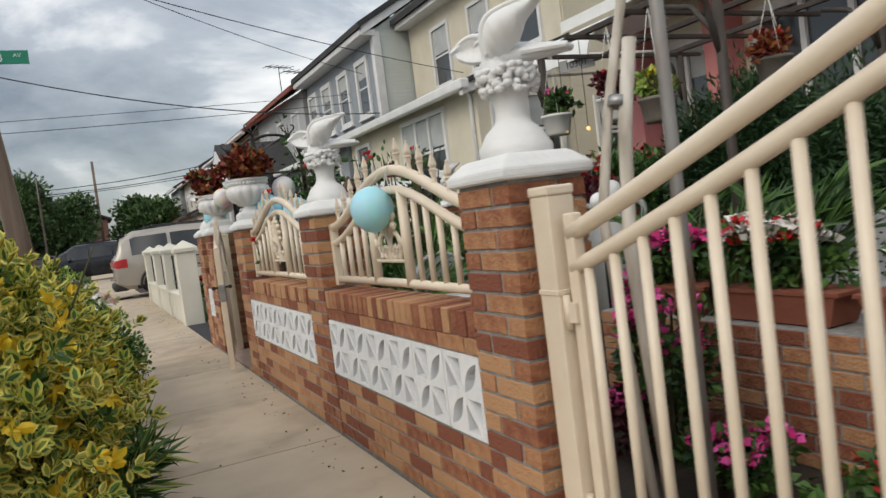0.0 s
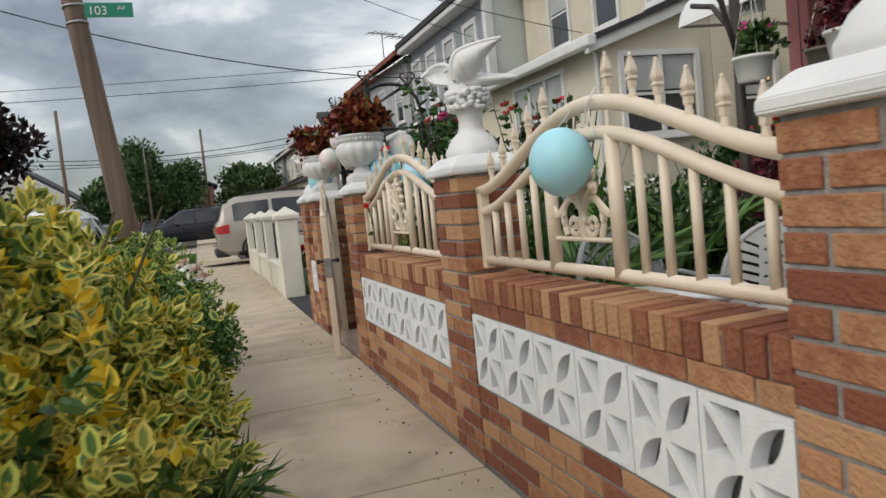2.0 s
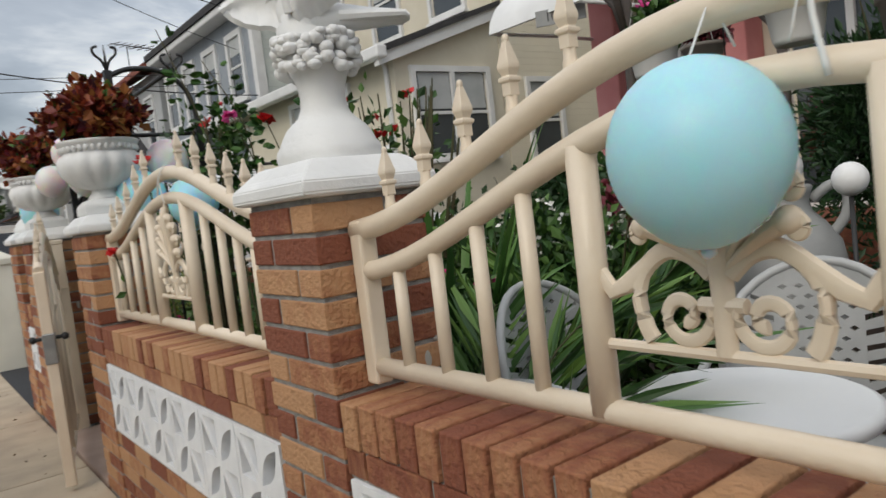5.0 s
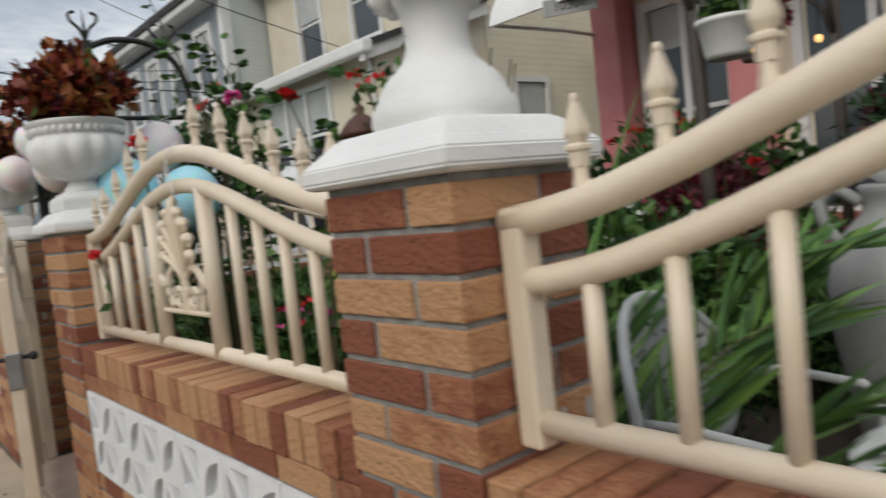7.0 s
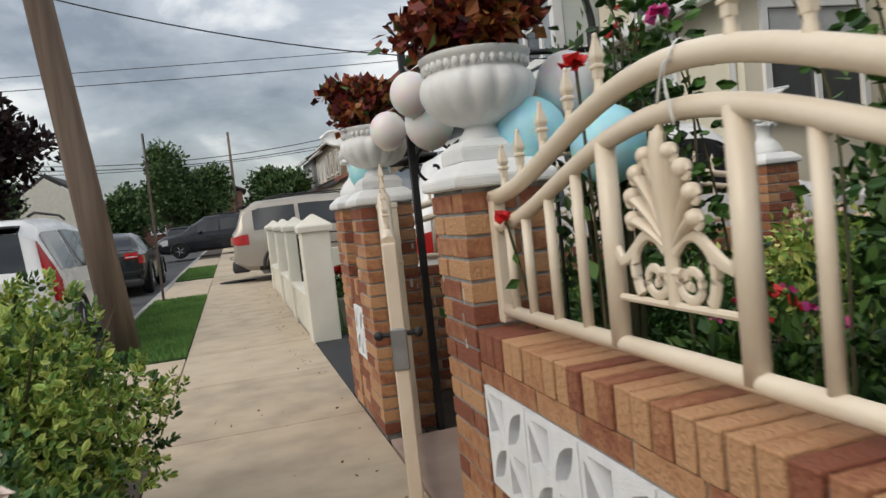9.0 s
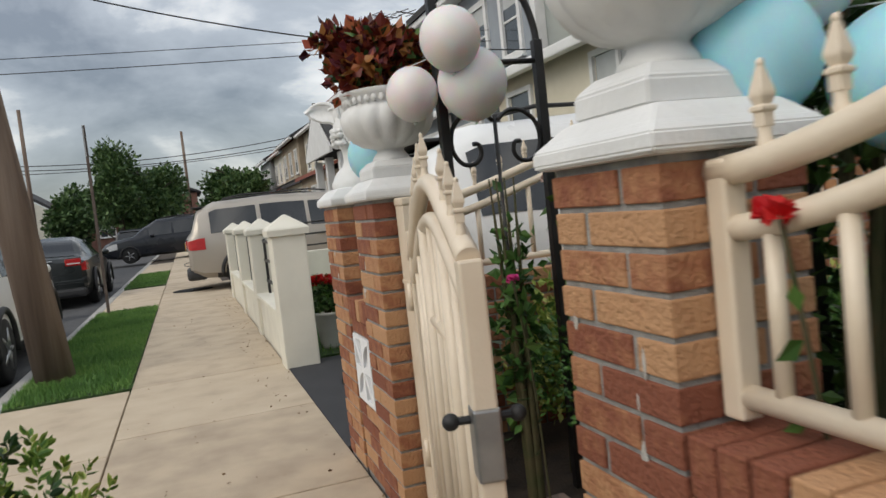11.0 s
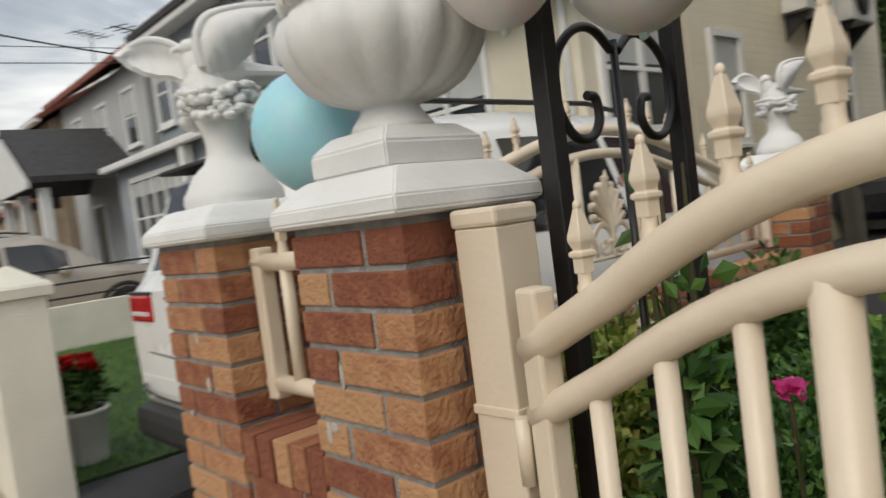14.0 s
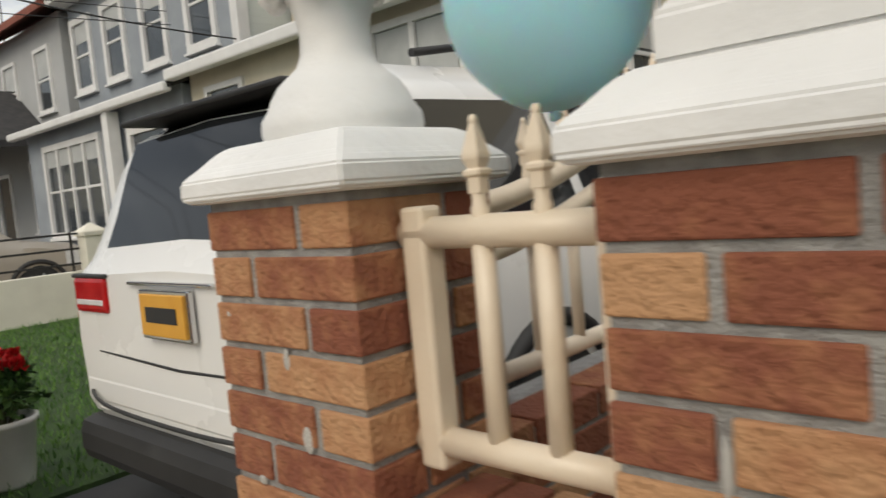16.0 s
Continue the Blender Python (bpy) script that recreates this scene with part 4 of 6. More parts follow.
# kerb-side planting
euonymus((-0.60, 3.12, 0), 0.84, 1.40, 1.42, 6200, 0.045, VARCENTRE, VARIEG, "variegated yellow and green euonymus hedge by the kerb", 3, 110, 0.10, 0.10)
plant("daylily", (0.02, 3.75, 0), 0.20, 0.50, 0.36, 420, 0.19, GREEN, "strappy green daylily tufts at the foot of the hedge", "plant", 31, 16, 0.055, extra=((LIME, 0.35, 0.20),), stems=6)
euonymus((-0.44, 6.75, 0), 0.66, 1.02, 1.13, 5600, 0.031, LIMECENTRE, LIME, "pale green variegated euonymus shrub by the kerb", 5, 80, 0.0, 0.22)
plant("rose_bush", (-0.26, 5.45, 0), 0.52, 0.92, 0.98, 44000, 0.030, HEDGELEAF, "green rose bush with pale blush blooms by the kerb", "rose bush", 8, 60, 0.32, extra=((LIME, 0.12, 0.030),), flowers=((BLUSH, 3, 0.045), (WHITEP, 9, 0.036)), stems=14, inner=0.3, face=(0.6, -0.2, 0.9))
straps("daylily", (-0.06, 2.0, 0), 80, 0.5, 0.009, 0.5, LIME, "arching green daylily leaves beside the hedge", seed=3, lean=0.6, group="daylilies")
straps("daylily", (-0.06, 2.75, 0), 70, 0.5, 0.009, 0.5, GREEN, "arching green daylily leaves beside the hedge", seed=4, lean=0.55, group="daylilies")
straps("iris", (-0.62, 8.35, 0), 16, 0.5, 0.012, 0.15, LIME, "few upright iris leaves at the end of the strip", seed=9, lean=0.35)

# urn planting
for key, sd in (("c", 1), ("d", 2)):
    plant("coleus", (FRONT + PX / 2, PIL[key] + PW / 2, CAPTOP + 0.31), 0.27, 0.27, 0.32, 2200, 0.052, RUST, "rust red and orange coleus growing in an urn", "plant", sd, 26, 0.40, extra=((WINE, 0.3, 0.05), (GREEN, 0.15, 0.05)), stems=6, group="urn plants", inner=0.2)

# garden behind the wall
plant("flower_bed_shrub", (2.05, 4.75, 0), 0.55, 0.6, 0.95, 5000, 0.06, GREEN, "dense green shrub behind the railing", "shrub", 11, 22, flowers=((PINK, 8, 0.03),), inner=0.35)
plant("flower_bed_shrub", (2.0, 5.75, 0), 0.6, 0.6, 0.85, 5000, 0.055, GREEN, "dense green shrub behind the railing", "shrub", 12, 22, flowers=((RED, 5, 0.04), (PINK, 8, 0.03)), inner=0.35)
plant("rose_bush", (2.3, 5.35, 0), 0.5, 0.6, 2.0, 2200, 0.055, GREEN, "tall leggy rose bush with red blooms", "rose bush", 13, 14, flowers=((RED, 8, 0.04),), stems=16, inner=0.1)
plant("rose_bush", (1.85, 6.45, 0), 0.32, 0.4, 2.05, 1500, 0.055, GREEN, "tall leggy rose bush climbing the arbour", "rose bush", 14, 10, flowers=((RED, 4, 0.04),), stems=9, inner=0.1)
plant("box_hedge", (2.55, 7.55, 0), 0.95, 0.75, 0.88, 34000, 0.028, HEDGELEAF, "clipped dark green hedge inside the garden gate", "hedge", 15, 40, inner=0.3, stems=10)
plant("coleus", (1.95, 7.15, 0), 0.3, 0.3, 0.55, 700, 0.08, WINE, "wine red coleus with yellow edges by the path", "plant", 16, 12, 0.36, extra=((LIME, 0.35, 0.06),), stems=5)
plant("climbing_vine", (1.62, 7.66, 0), 0.13, 0.10, 1.5, 300, 0.062, HEDGELEAF, "tall thin leafy stems climbing the arbour", "plant", 17, 14, 0.3, stems=4, inner=0.1)
palm((1.66, 4.18, 0), 13, 1.15, PALMLEAF, "feathery green palm behind the railing", 18, 0.05)
palm((2.40, 4.45, 0), 12, 1.3, PALMLEAF, "feathery green palm behind the railing", 118, 0.1)
palm((2.55, 2.55, 0), 10, 0.95, GREEN, "feathery green palm beside the patio chairs", 19, 0.35)
palm((3.2, 2.6, 0), 12, 1.1, GREEN, "feathery green palm behind the drive gate", 20, 0.3)
straps("cordyline", (2.0, 4.72, 0), 16, 1.85, 0.022, 0.12, HEDGELEAF, "tall upright strap-leaved plant with orange tips", seed=21, lean=0.25)
plant("conifer", (4.75, 3.95, 0), 0.85, 0.80, 2.3, 26000, 0.075, DARKLEAF, "dark green rounded conifer beside the porch", "conifer", 22, 30, 0.12, inner=0.3, stems=6)
plant("conifer", (4.5, 2.9, 0), 0.85, 0.85, 1.95, 24000, 0.075, DARKLEAF, "dark green rounded conifer beside the porch", "conifer", 23, 26, 0.12, inner=0.3, stems=6)
plant("garden_shrub", (3.3, 6.2, 0), 0.6, 0.7, 1.2, 4000, 0.06, GREEN, "loose green shrub in the garden", "shrub", 24, 22, flowers=((WHITEP, 10, 0.03), (PINK, 6, 0.03)), inner=0.3)
plant("garden_shrub", (3.6, 7.3, 0), 0.7, 0.7, 1.05, 4000, 0.06, LIME, "pale green shrub near the back fence", "shrub", 25, 22, flowers=((BLUSH, 8, 0.05),), inner=0.3)

plant("garden_shrub", (2.3, 8.25, 0), 0.55, 0.3, 1.05, 3500, 0.05, LIME, "yellow green shrub along the back railing", "shrub", 26, 20, flowers=((BLUSH, 6, 0.05),), inner=0.3)
plant("garden_shrub", (3.3, 8.2, 0), 0.6, 0.3, 0.95, 3500, 0.05, GREEN, "green shrub along the back railing", "shrub", 27, 20, inner=0.3)
plant("dahlia", (1.75, 6.9, 0), 0.16, 0.16, 0.75, 260, 0.07, GREEN, "leafy plant with one pink bloom by the gate", "flowers", 28, 8, flowers=((PINK, 2, 0.05),), stems=4)
sl = thing("solar_light", "small black solar path light in the bed", "path light", (1.62, 6.85, 0))
part("stake", tube(B(), [(0, 0, 0), (0, 0, 0.42)], 0.012, 8), DARKPLASTIC, sl)
part("lantern", lathe(B(), ((0.03, 0.40), (0.045, 0.42), (0.05, 0.50), (0.075, 0.51), (0.078, 0.525), (0.04, 0.54)), sides=20), DARKPLASTIC, sl)

plant("garden_shrub", (5.3, 5.9, 0), 0.8, 1.0, 1.9, 7000, 0.09, GREEN, "tall green shrub in front of the porch", "shrub", 81, 26, flowers=((RED, 14, 0.05),), inner=0.3)
plant("garden_shrub", (5.4, 7.4, 0), 0.7, 0.8, 1.6, 5000, 0.09, DARKLEAF, "dark green shrub in front of the porch", "shrub", 82, 22, inner=0.3)
plant("garden_shrub", (4.1, 5.2, 0), 0.5, 0.6, 1.5, 3500, 0.07, WINE, "wine red leafy shrub beside the pergola", "shrub", 83, 20, flowers=((RED, 14, 0.045),), inner=0.3)
plant("garden_shrub", (2.75, 4.7, 0), 0.45, 0.5, 1.25, 3000, 0.06, GREEN, "green shrub with small white flowers", "shrub", 84, 20, flowers=((WHITEP, 40, 0.025),), inner=0.3)
plant("garden_shrub", (4.05, 4.75, 0), 0.5, 0.5, 0.95, 3000, 0.07, GREEN, "green shrub at the foot of the pergola", "shrub", 85, 20, flowers=((PINK, 20, 0.04),), inner=0.3)
plant("garden_shrub", (3.05, 3.1, 0), 0.4, 0.4, 0.8, 2200, 0.07, GREEN, "green shrub beside the patio chairs", "shrub", 86, 16, flowers=((RED, 14, 0.04),), inner=0.3)
gp = thing("glazed_pot", "blue and yellow banded glazed flower pot inside the gate", "flower pot", (1.62, 6.55, 0))
part("pot", lathe(B(), ((0.10, 0), (0.11, 0.02), (0.15, 0.24), (0.16, 0.25), (0.16, 0.28), (0.14, 0.28), (0.13, 0.22)), sides=30), material("blue_glaze", ((0.01, 0.05, 0.14), (0.02, 0.09, 0.22)), 5, rough=0.25), gp)
part("band", lathe(B(), ((0.128, 0.09), (0.1345, 0.092), (0.141, 0.13), (0.135, 0.132)), sides=30), material("yellow_glaze", ((0.5, 0.32, 0.03), (0.6, 0.42, 0.05)), 5, rough=0.25), gp)
plant("begonia", (1.62, 6.55, 0.24), 0.17, 0.17, 0.26, 420, 0.055, LIME, "small leafy begonia in a glazed pot", "flowers", 87, 9, flowers=((RED, 8, 0.03),), stems=4)
for k, (x, y, z, m) in enumerate(((4.95, 3.3, 1.2, TERRA), (4.95, 3.65, 1.2, TERRA), (4.95, 4.0, 1.2, TERRA), (4.95, 4.35, 1.2, TERRA), (4.95, 4.68, 1.2, TERRA))):
    pt = solid("clay_pot", lathe(B(), ((0.05, 0), (0.07, 0.12), (0.08, 0.122), (0.08, 0.15), (0.065, 0.15), (0.06, 0.12)), sides=20), m, "small clay pot on the pergola shelf", "flower pot", (x, y, z), group="shelf pots")
    plant("pot_plant", (x, y, z + 0.12), 0.12, 0.12, 0.24, 240, 0.05, (GREEN, WINE, LIME, GREEN, WINE)[k], "small leafy plant in a clay pot", "plant", 90 + k, 7, flowers=(((RED, WHITEP, PINK, RED, PINK)[k], 9, 0.028),), stems=3, group="shelf plants")

# brick planter with flower boxes, behind the drive gate
pb = thing("brick_planter", "low brown brick planter wall behind the drive gate", "planter", (2.4, 0.2, 0))
part("core", box(B(), 0.006, 0.4, 0, 2.9, -0.05, 0.545), MORTAR, pb)
for c in range(8):
    y = -(c % 2) * 0.11
    while y < 2.88:
        a, b = max(y, 0), min(y + BL, 2.9)
        if b - a > 0.03:
            ob = part("brick", BR_Y, BRICK, pb, at=(0.049, (a + b) / 2, c * H + BH / 2 + 0.003))
            ob.scale = (1, (b - a) / BL, 1)
        y += BL + 0.011
for k, (y, m1, m2) in enumerate(((0.75, PINK, WHITEP), (1.4, PINK, WHITEP), (2.05, WHITEP, RED), (2.7, PINK, PINK))):
    fb = thing("flower_box", "terracotta plastic flower box on the brick planter", "flower box", (2.55, y, 0.553), group="flower boxes")
    part("trough", square_turned(B(), ((0.085, 0), (0.1, 0.12), (0.106, 0.12), (0.106, 0.135), (0.09, 0.135)), (0, 0, 0)), TERRA, fb)
    fb.scale = (1, 2.8, 1)
    plant("petunia", (2.55, y, 0.66), 0.22, 0.36, 0.32, 900, 0.05, GREEN, "flowering petunias spilling from a flower box", "flowers", 30 + k, 12, flowers=((m1, 110, 0.042), (m2, 70, 0.04)), stems=5, group="box flowers")
for k, (x, y, m1) in enumerate(((2.0, 1.9, PINK), (2.1, 2.5, PINK), (1.95, 1.3, RED), (2.1, 0.8, PINK))):
    plant("impatiens", (x, y, 0), 0.24, 0.28, 0.3, 700, 0.05, WINE if k % 2 else GREEN, "low flowering plants at the foot of the planter", "flowers", 40 + k, 10, flowers=((m1, 60, 0.038),), stems=4, group="bed flowers")
plant("petunia", (2.12, 2.35, 0), 0.22, 0.3, 0.85, 1100, 0.05, GREEN, "tall leggy petunias with magenta blooms by the gate", "flowers", 46, 16, flowers=((PINK, 90, 0.042),), stems=8)

# poles over the drive gate
RUSTY = material("rust_stained_zinc", ((0.20, 0.10, 0.05), (0.30, 0.29, 0.28), (0.40, 0.40, 0.39)), 7, rough=0.6, metal=0.35, bump=0.2, stretch=(1, 1, 0.25))
solid("metal_pole", tube(B(), [(0, 0, 0), (0.0, 0.0, 1.4), (0.0, 0.01, 3.2)], 0.022, 12), RUSTY, "galvanised pole with rust stains behind the drive gate", "pole", (1.665, 1.70, 0))
WORN = material("worn_white_paint", ((0.30, 0.26, 0.21), (0.52, 0.47, 0.40), (0.68, 0.64, 0.58)), 18, rough=0.8, bump=0.4, bump_scale=50, stretch=(1, 1, 0.2))
pole2 = thing("folded_pole", "weathered white wooden poles strapped together", "pole", (1.52, 1.72, 0))
part("pole", tube(B(), [(-0.05, 0.0, 0), (-0.13, 0.012, 1.1), (-0.06, 0.02, 1.41), (0.04, 0.02, 1.75), (0.43, 0.02, 3.1)], 0.016, 10), WORN, pole2)
part("pole", tube(B(), [(-0.02, -0.04, 0), (-0.08, -0.035, 1.0), (-0.045, -0.03, 1.35), (0.01, -0.03, 1.62)], 0.021, 10), WORN, pole2)
part("strap", tube(B(), [(-0.045, -0.008, 1.42), (-0.037, -0.008, 1.45)], 0.032, 12), STEEL, pole2, "steel clamp")

# patio set
WHITEMETAL = material("white_cast_metal", ((0.34, 0.345, 0.34), (0.44, 0.445, 0.44)), 8, rough=0.4, bump=0.1)


def patio_chair(at, turn, mat, label):
    c = thing("patio_chair", label, "chair", at, turn, "patio chairs")
    part("seat", lathe(B(), ((0.21, 0.42), (0.225, 0.43), (0.225, 0.445), (0.20, 0.45), (0.03, 0.44)), sides=28), mat, c)
    arch = [(0.255 * math.sin(a), 0.66 + 0.25 * math.cos(a)) for a in np.linspace(-2.3, 2.3, 26)]
    slots = []
    for s in (-1, 1):
        for k in range(7):
            z0 = 0.53 + k * 0.042
            y0, w = 0.115, 0.035 + 0.06 * math.sin(math.pi * (k + 1) / 8)
            slots.append([(s * y0, z0), (s * (y0 + w), z0 + 0.03), (s * (y0 + w), z0 + 0.046), (s * y0, z0 + 0.018)])
    for k in range(11):
        for m in range(4 if k % 2 else 5):
            y0, z0 = -0.088 + m * 0.044 + (0.022 if k % 2 else 0), 0.54 + k * 0.030
            slots.append([(y0 - 0.013, z0), (y0, z0 - 0.008), (y0 + 0.013, z0), (y0, z0 + 0.008)])
    bk = polyplate(B(), arch, slots, 0.0, 0.014)
    for v in bk.verts:
        v.co = Vector((v.co.y, -0.235 + v.co.x + 1.3 * v.co.y ** 2 - 0.12 * (v.co.z - 0.45), v.co.z))
    bmesh.ops.recalc_face_normals(bk, faces=bk.faces[:])
    part("backrest", bk, mat, c, "pierced back")
    part("back_frame", tube(B(), [(y, -0.228 + 1.3 * y * y - 0.12 * (z - 0.45), z) for y, z in arch], 0.014, 8), mat, c)
    for sx in (-1, 1):
        part("armrest", tube(B(), [(sx * 0.22, -0.2, 0.66), (sx * 0.26, -0.05, 0.68), (sx * 0.26, 0.14, 0.66), (sx * 0.23, 0.19, 0.6), (sx * 0.21, 0.17, 0.44)], 0.013, 8), mat, c)
        for sy in (-1, 1):
            part("leg", tube(B(), [(sx * 0.16, sy * 0.16, 0.43), (sx * 0.2, sy * 0.2, 0.0)], 0.014, 8), mat, c)
    return c


patio_chair((2.27, 3.50, 0), 110, WHITEMETAL, "white cast metal patio chair with a pierced back")
patio_chair((2.05, 3.98, 0), 185, WHITEMETAL, "white cast metal patio chair with a pierced back")
patio_chair((3.5, 2.2, 0), 150, WHITEMETAL, "white patio chair behind the flower boxes")
tb = thing("patio_table", "round white patio table behind the railing", "table", (1.80, 3.42, 0))
part("tabletop", lathe(B(), ((0.25, 0.69), (0.265, 0.70), (0.265, 0.72), (0.25, 0.727)), sides=40), TRIMWHITE, tb)
for q in range(4):
    part("leg", tube(B(), [(0.16 * math.cos(q * 1.57), 0.16 * math.sin(q * 1.57), 0.70), (0.22 * math.cos(q * 1.57), 0.22 * math.sin(q * 1.57), 0)], 0.014, 8), WHITEMETAL, tb)
GREYPOT = material("grey_glazed_clay", ((0.24, 0.245, 0.24), (0.34, 0.34, 0.33)), 4, rough=0.45, bump=0.15)
am = thing("amphora", "large pale grey clay amphora with two handles", "amphora", (3.40, 4.12, 0))
part("body", lathe(B(), ((0.10, 0), (0.12, 0.03), (0.17, 0.25), (0.222, 0.55), (0.230, 0.72), (0.205, 0.86), (0.150, 0.94), (0.105, 0.985), (0.095, 1.03), (0.102, 1.06), (0.112, 1.085), (0.10, 1.095), (0.08, 1.085)), sides=40), GREYPOT, am)
for s in (-1, 1):
    part("handle", tube(B(), curve([(0.05 * s, -0.09 * s, 1.03), (0.085 * s, -0.16 * s, 1.085), (0.105 * s, -0.205 * s, 1.05), (0.10 * s, -0.2 * s, 0.96), (0.075 * s, -0.15 * s, 0.88)], 4), 0.022, 10), GREYPOT, am)
solid("globe_lamp", ball(B(), (0, 0, 0.07), 0.085), PLASTER, "white globe standing on the amphora", "lamp", (3.40, 4.12, 1.10))

gb = thing("garden_globe", "white solar globe on a thin stake", "garden light", (2.9, 3.64, 0))
part("stake", tube(B(), [(0, 0, 0), (0, 0, 1.07)], 0.008, 8), DARKPLASTIC, gb)
part("globe", ball(B(), (0, 0, 1.12), 0.055), PLASTER, gb, "white globe")

# porch pergola with hanging baskets
WOODDARK = material("dark_brown_iron", ((0.03, 0.022, 0.018), (0.06, 0.045, 0.035)), 8, rough=0.6, bump=0.2)
pg = thing("pergola", "dark brown iron garden pergola with curved brackets", "pergola", (4.2, 3.95, 0))
for x in (-0.75, 0.75):
    for y in (-0.9, 0.9):
        part("post", tube(B(), [(x, y, 0), (x, y, 2.3)], 0.032, 8), WOODDARK, pg)
        part("bracket", tube(B(), [(x, y, 1.85), (x, y + 0.06, 2.05), (x, y + 0.2, 2.22), (x, y + 0.4, 2.28)], 0.018, 8), WOODDARK, pg)
        part("bracket", tube(B(), [(x, y, 1.85), (x - 0.06, y, 2.05), (x - 0.1, y, 2.2), (x - 0.18, y, 2.29)], 0.018, 8), WOODDARK, pg)
for y in (-0.9, -0.3, 0.3, 0.9):
    part("beam", box(B(), -0.95, 1.0, y - 0.015, y + 0.015, 2.295, 2.33, 0.005), WOODDARK, pg)
for x in (-0.75, 0.0, 0.75):
    part("beam", box(B(), x - 0.02, x + 0.02, -1.15, 1.15, 2.33, 2.37, 0.005), WOODDARK, pg)
part("shelf_rail", tube(B(), [(0.75, -0.9, 1.25), (0.75, 0.9, 1.25)], 0.018, 8), WOODDARK, pg)
part("shelf", box(B(), 0.6, 0.9, -0.9, 0.9, 1.17, 1.2, 0.004), WOODDARK, pg)
WHITEPOT = material("white_plastic_pot", ((0.66, 0.65, 0.62), (0.76, 0.75, 0.72)), 5, rough=0.45)
BROWNPOT = material("grey_brown_pot", ((0.14, 0.12, 0.10), (0.21, 0.18, 0.15)), 5, rough=0.6)


def basket(at, mat, leaf, flower, label, seed):
    hang = 2.335 - at[2]
    b = thing("hanging_basket", label, "hanging basket", at, group="hanging baskets")
    part("pot", lathe(B(), ((0.085, 0), (0.095, 0.02), (0.115, 0.14), (0.125, 0.145), (0.125, 0.165), (0.11, 0.165), (0.105, 0.13)), sides=28), mat, b)
    for q in range(3):
        part("wire", tube(B(), [(0.12 * math.cos(q * 2.09), 0.12 * math.sin(q * 2.09), 0.16), (0, 0, hang)], 0.0025, 5), STRING, b)
    plant("basket_plant", (at[0], at[1], at[2] + 0.13), 0.19, 0.19, 0.24, 380, 0.06, leaf, "trailing plant growing in a hanging basket", "plant", seed, 9, flowers=((flower, 9, 0.035),), stems=4, group="basket plants", inner=0.2)


basket((3.43, 4.70, 1.66), WHITEPOT, GREEN, PINK, "white hanging basket with pink flowers", 51)
basket((3.45, 3.61, 1.58), BROWNPOT, LIME, YELLOW, "grey brown hanging basket with yellow-green grass", 52)
basket((3.45, 4.03, 1.66), WHITEPOT, WINE, RED, "white hanging basket with red leaves", 53)
basket((4.3, 4.98, 1.75), BROWNPOT, WINE, RED, "brown hanging basket with wine red leaves", 55)
basket((4.2, 3.3, 1.75), BROWNPOT, RUST, RED, "brown hanging basket with rust red leaves", 56)
hp = thing("house_number_board", "grey board with dark house number under the awning", "sign", (5.72, 7.30, 2.80), -60)
part("board", box(B(), -0.24, 0.24, -0.008, 0.008, -0.075, 0.075, 0.004), GREYPOT, hp)
fc = bpy.data.curves.new("house_number", "FONT")
fc.body, fc.size, fc.extrude, fc.align_x, fc.align_y = "10301", 0.12, 0.002, "CENTER", "CENTER"
fc.materials.append(IRON)
num = new("house_number", fc)
num.parent, num.matrix_basis = hp, pose(0, -0.011, 0, 90, 0, 0)

# back fence of the garden
bw = thing("garden_wall", "low brick wall below the back railing", "wall", (1.47, 8.55, 0), group="low brick garden walls", kind="structure")
part("core", box(B(), 0, 2.78, 0.006, 0.19, -0.05, 0.80), MORTAR, bw)
for c in range(12):
    x = -(c % 2) * 0.11
    while x < 2.76:
        a, b = max(x, 0), min(x + BL, 2.78)
        if b - a > 0.03:
            ob = part("brick", BR_X, BRICK, bw, at=((a + b) / 2, 0.049, c * H + BH / 2 + 0.003))
            ob.scale = ((b - a) / BL, 1, 1)
        x += BL + 0.011
arched_rail(0, 2.75, 0.875, 1.10, 1.39, 0.09, (1.57, 1.17), tuple(0.12 + 0.15 * k for k in range(7)) + tuple(1.72 + 0.15 * k for k in range(7)), 1.37, "cream arched steel railing along the back of the garden", at=(1.485, 8.65, 0), turn=-90)
pillar(8.45, 4.26)
solid("eagle_statue", EAGLE, PLASTER, "white painted eagle statue with raised wings on a pillar cap", "statue", (4.26 + PX / 2, 8.45 + PW / 2, CAPTOP), 20, "white eagle statues")

# ---- ivory wall of the next house ----
ww = thing("ivory_wall", "low ivory stucco wall with black rails between its pillars", "wall", (1.12, 11.1, 0), kind="structure")
part("plinth_wall", box(B(), 0.03, 0.25, 0.28, 7.0, -0.05, 0.40, 0.01), WWALL, ww)
part("ledge", box(B(), 0.0, 0.28, 0.28, 7.0, 0.40, 0.45, 0.01), WWALL, ww)


def stucco_pillar(at, w=0.28, h=1.08):
    p = thing("stucco_pillar", "ivory stucco pillar with a pyramid cap", "pillar", at, group="ivory pillars")
    part("shaft", box(B(), 0, w, 0, w, -0.05, h, 0.012), WWALL, p)
    cap = square_turned(B(), ((w / 2 + 0.025, 0), (w / 2 + 0.03, 0.05), (w / 2 + 0.02, 0.065), (0.012, 0.17)), (w / 2, w / 2, h))
    part("cap", cap, WWALL, p)


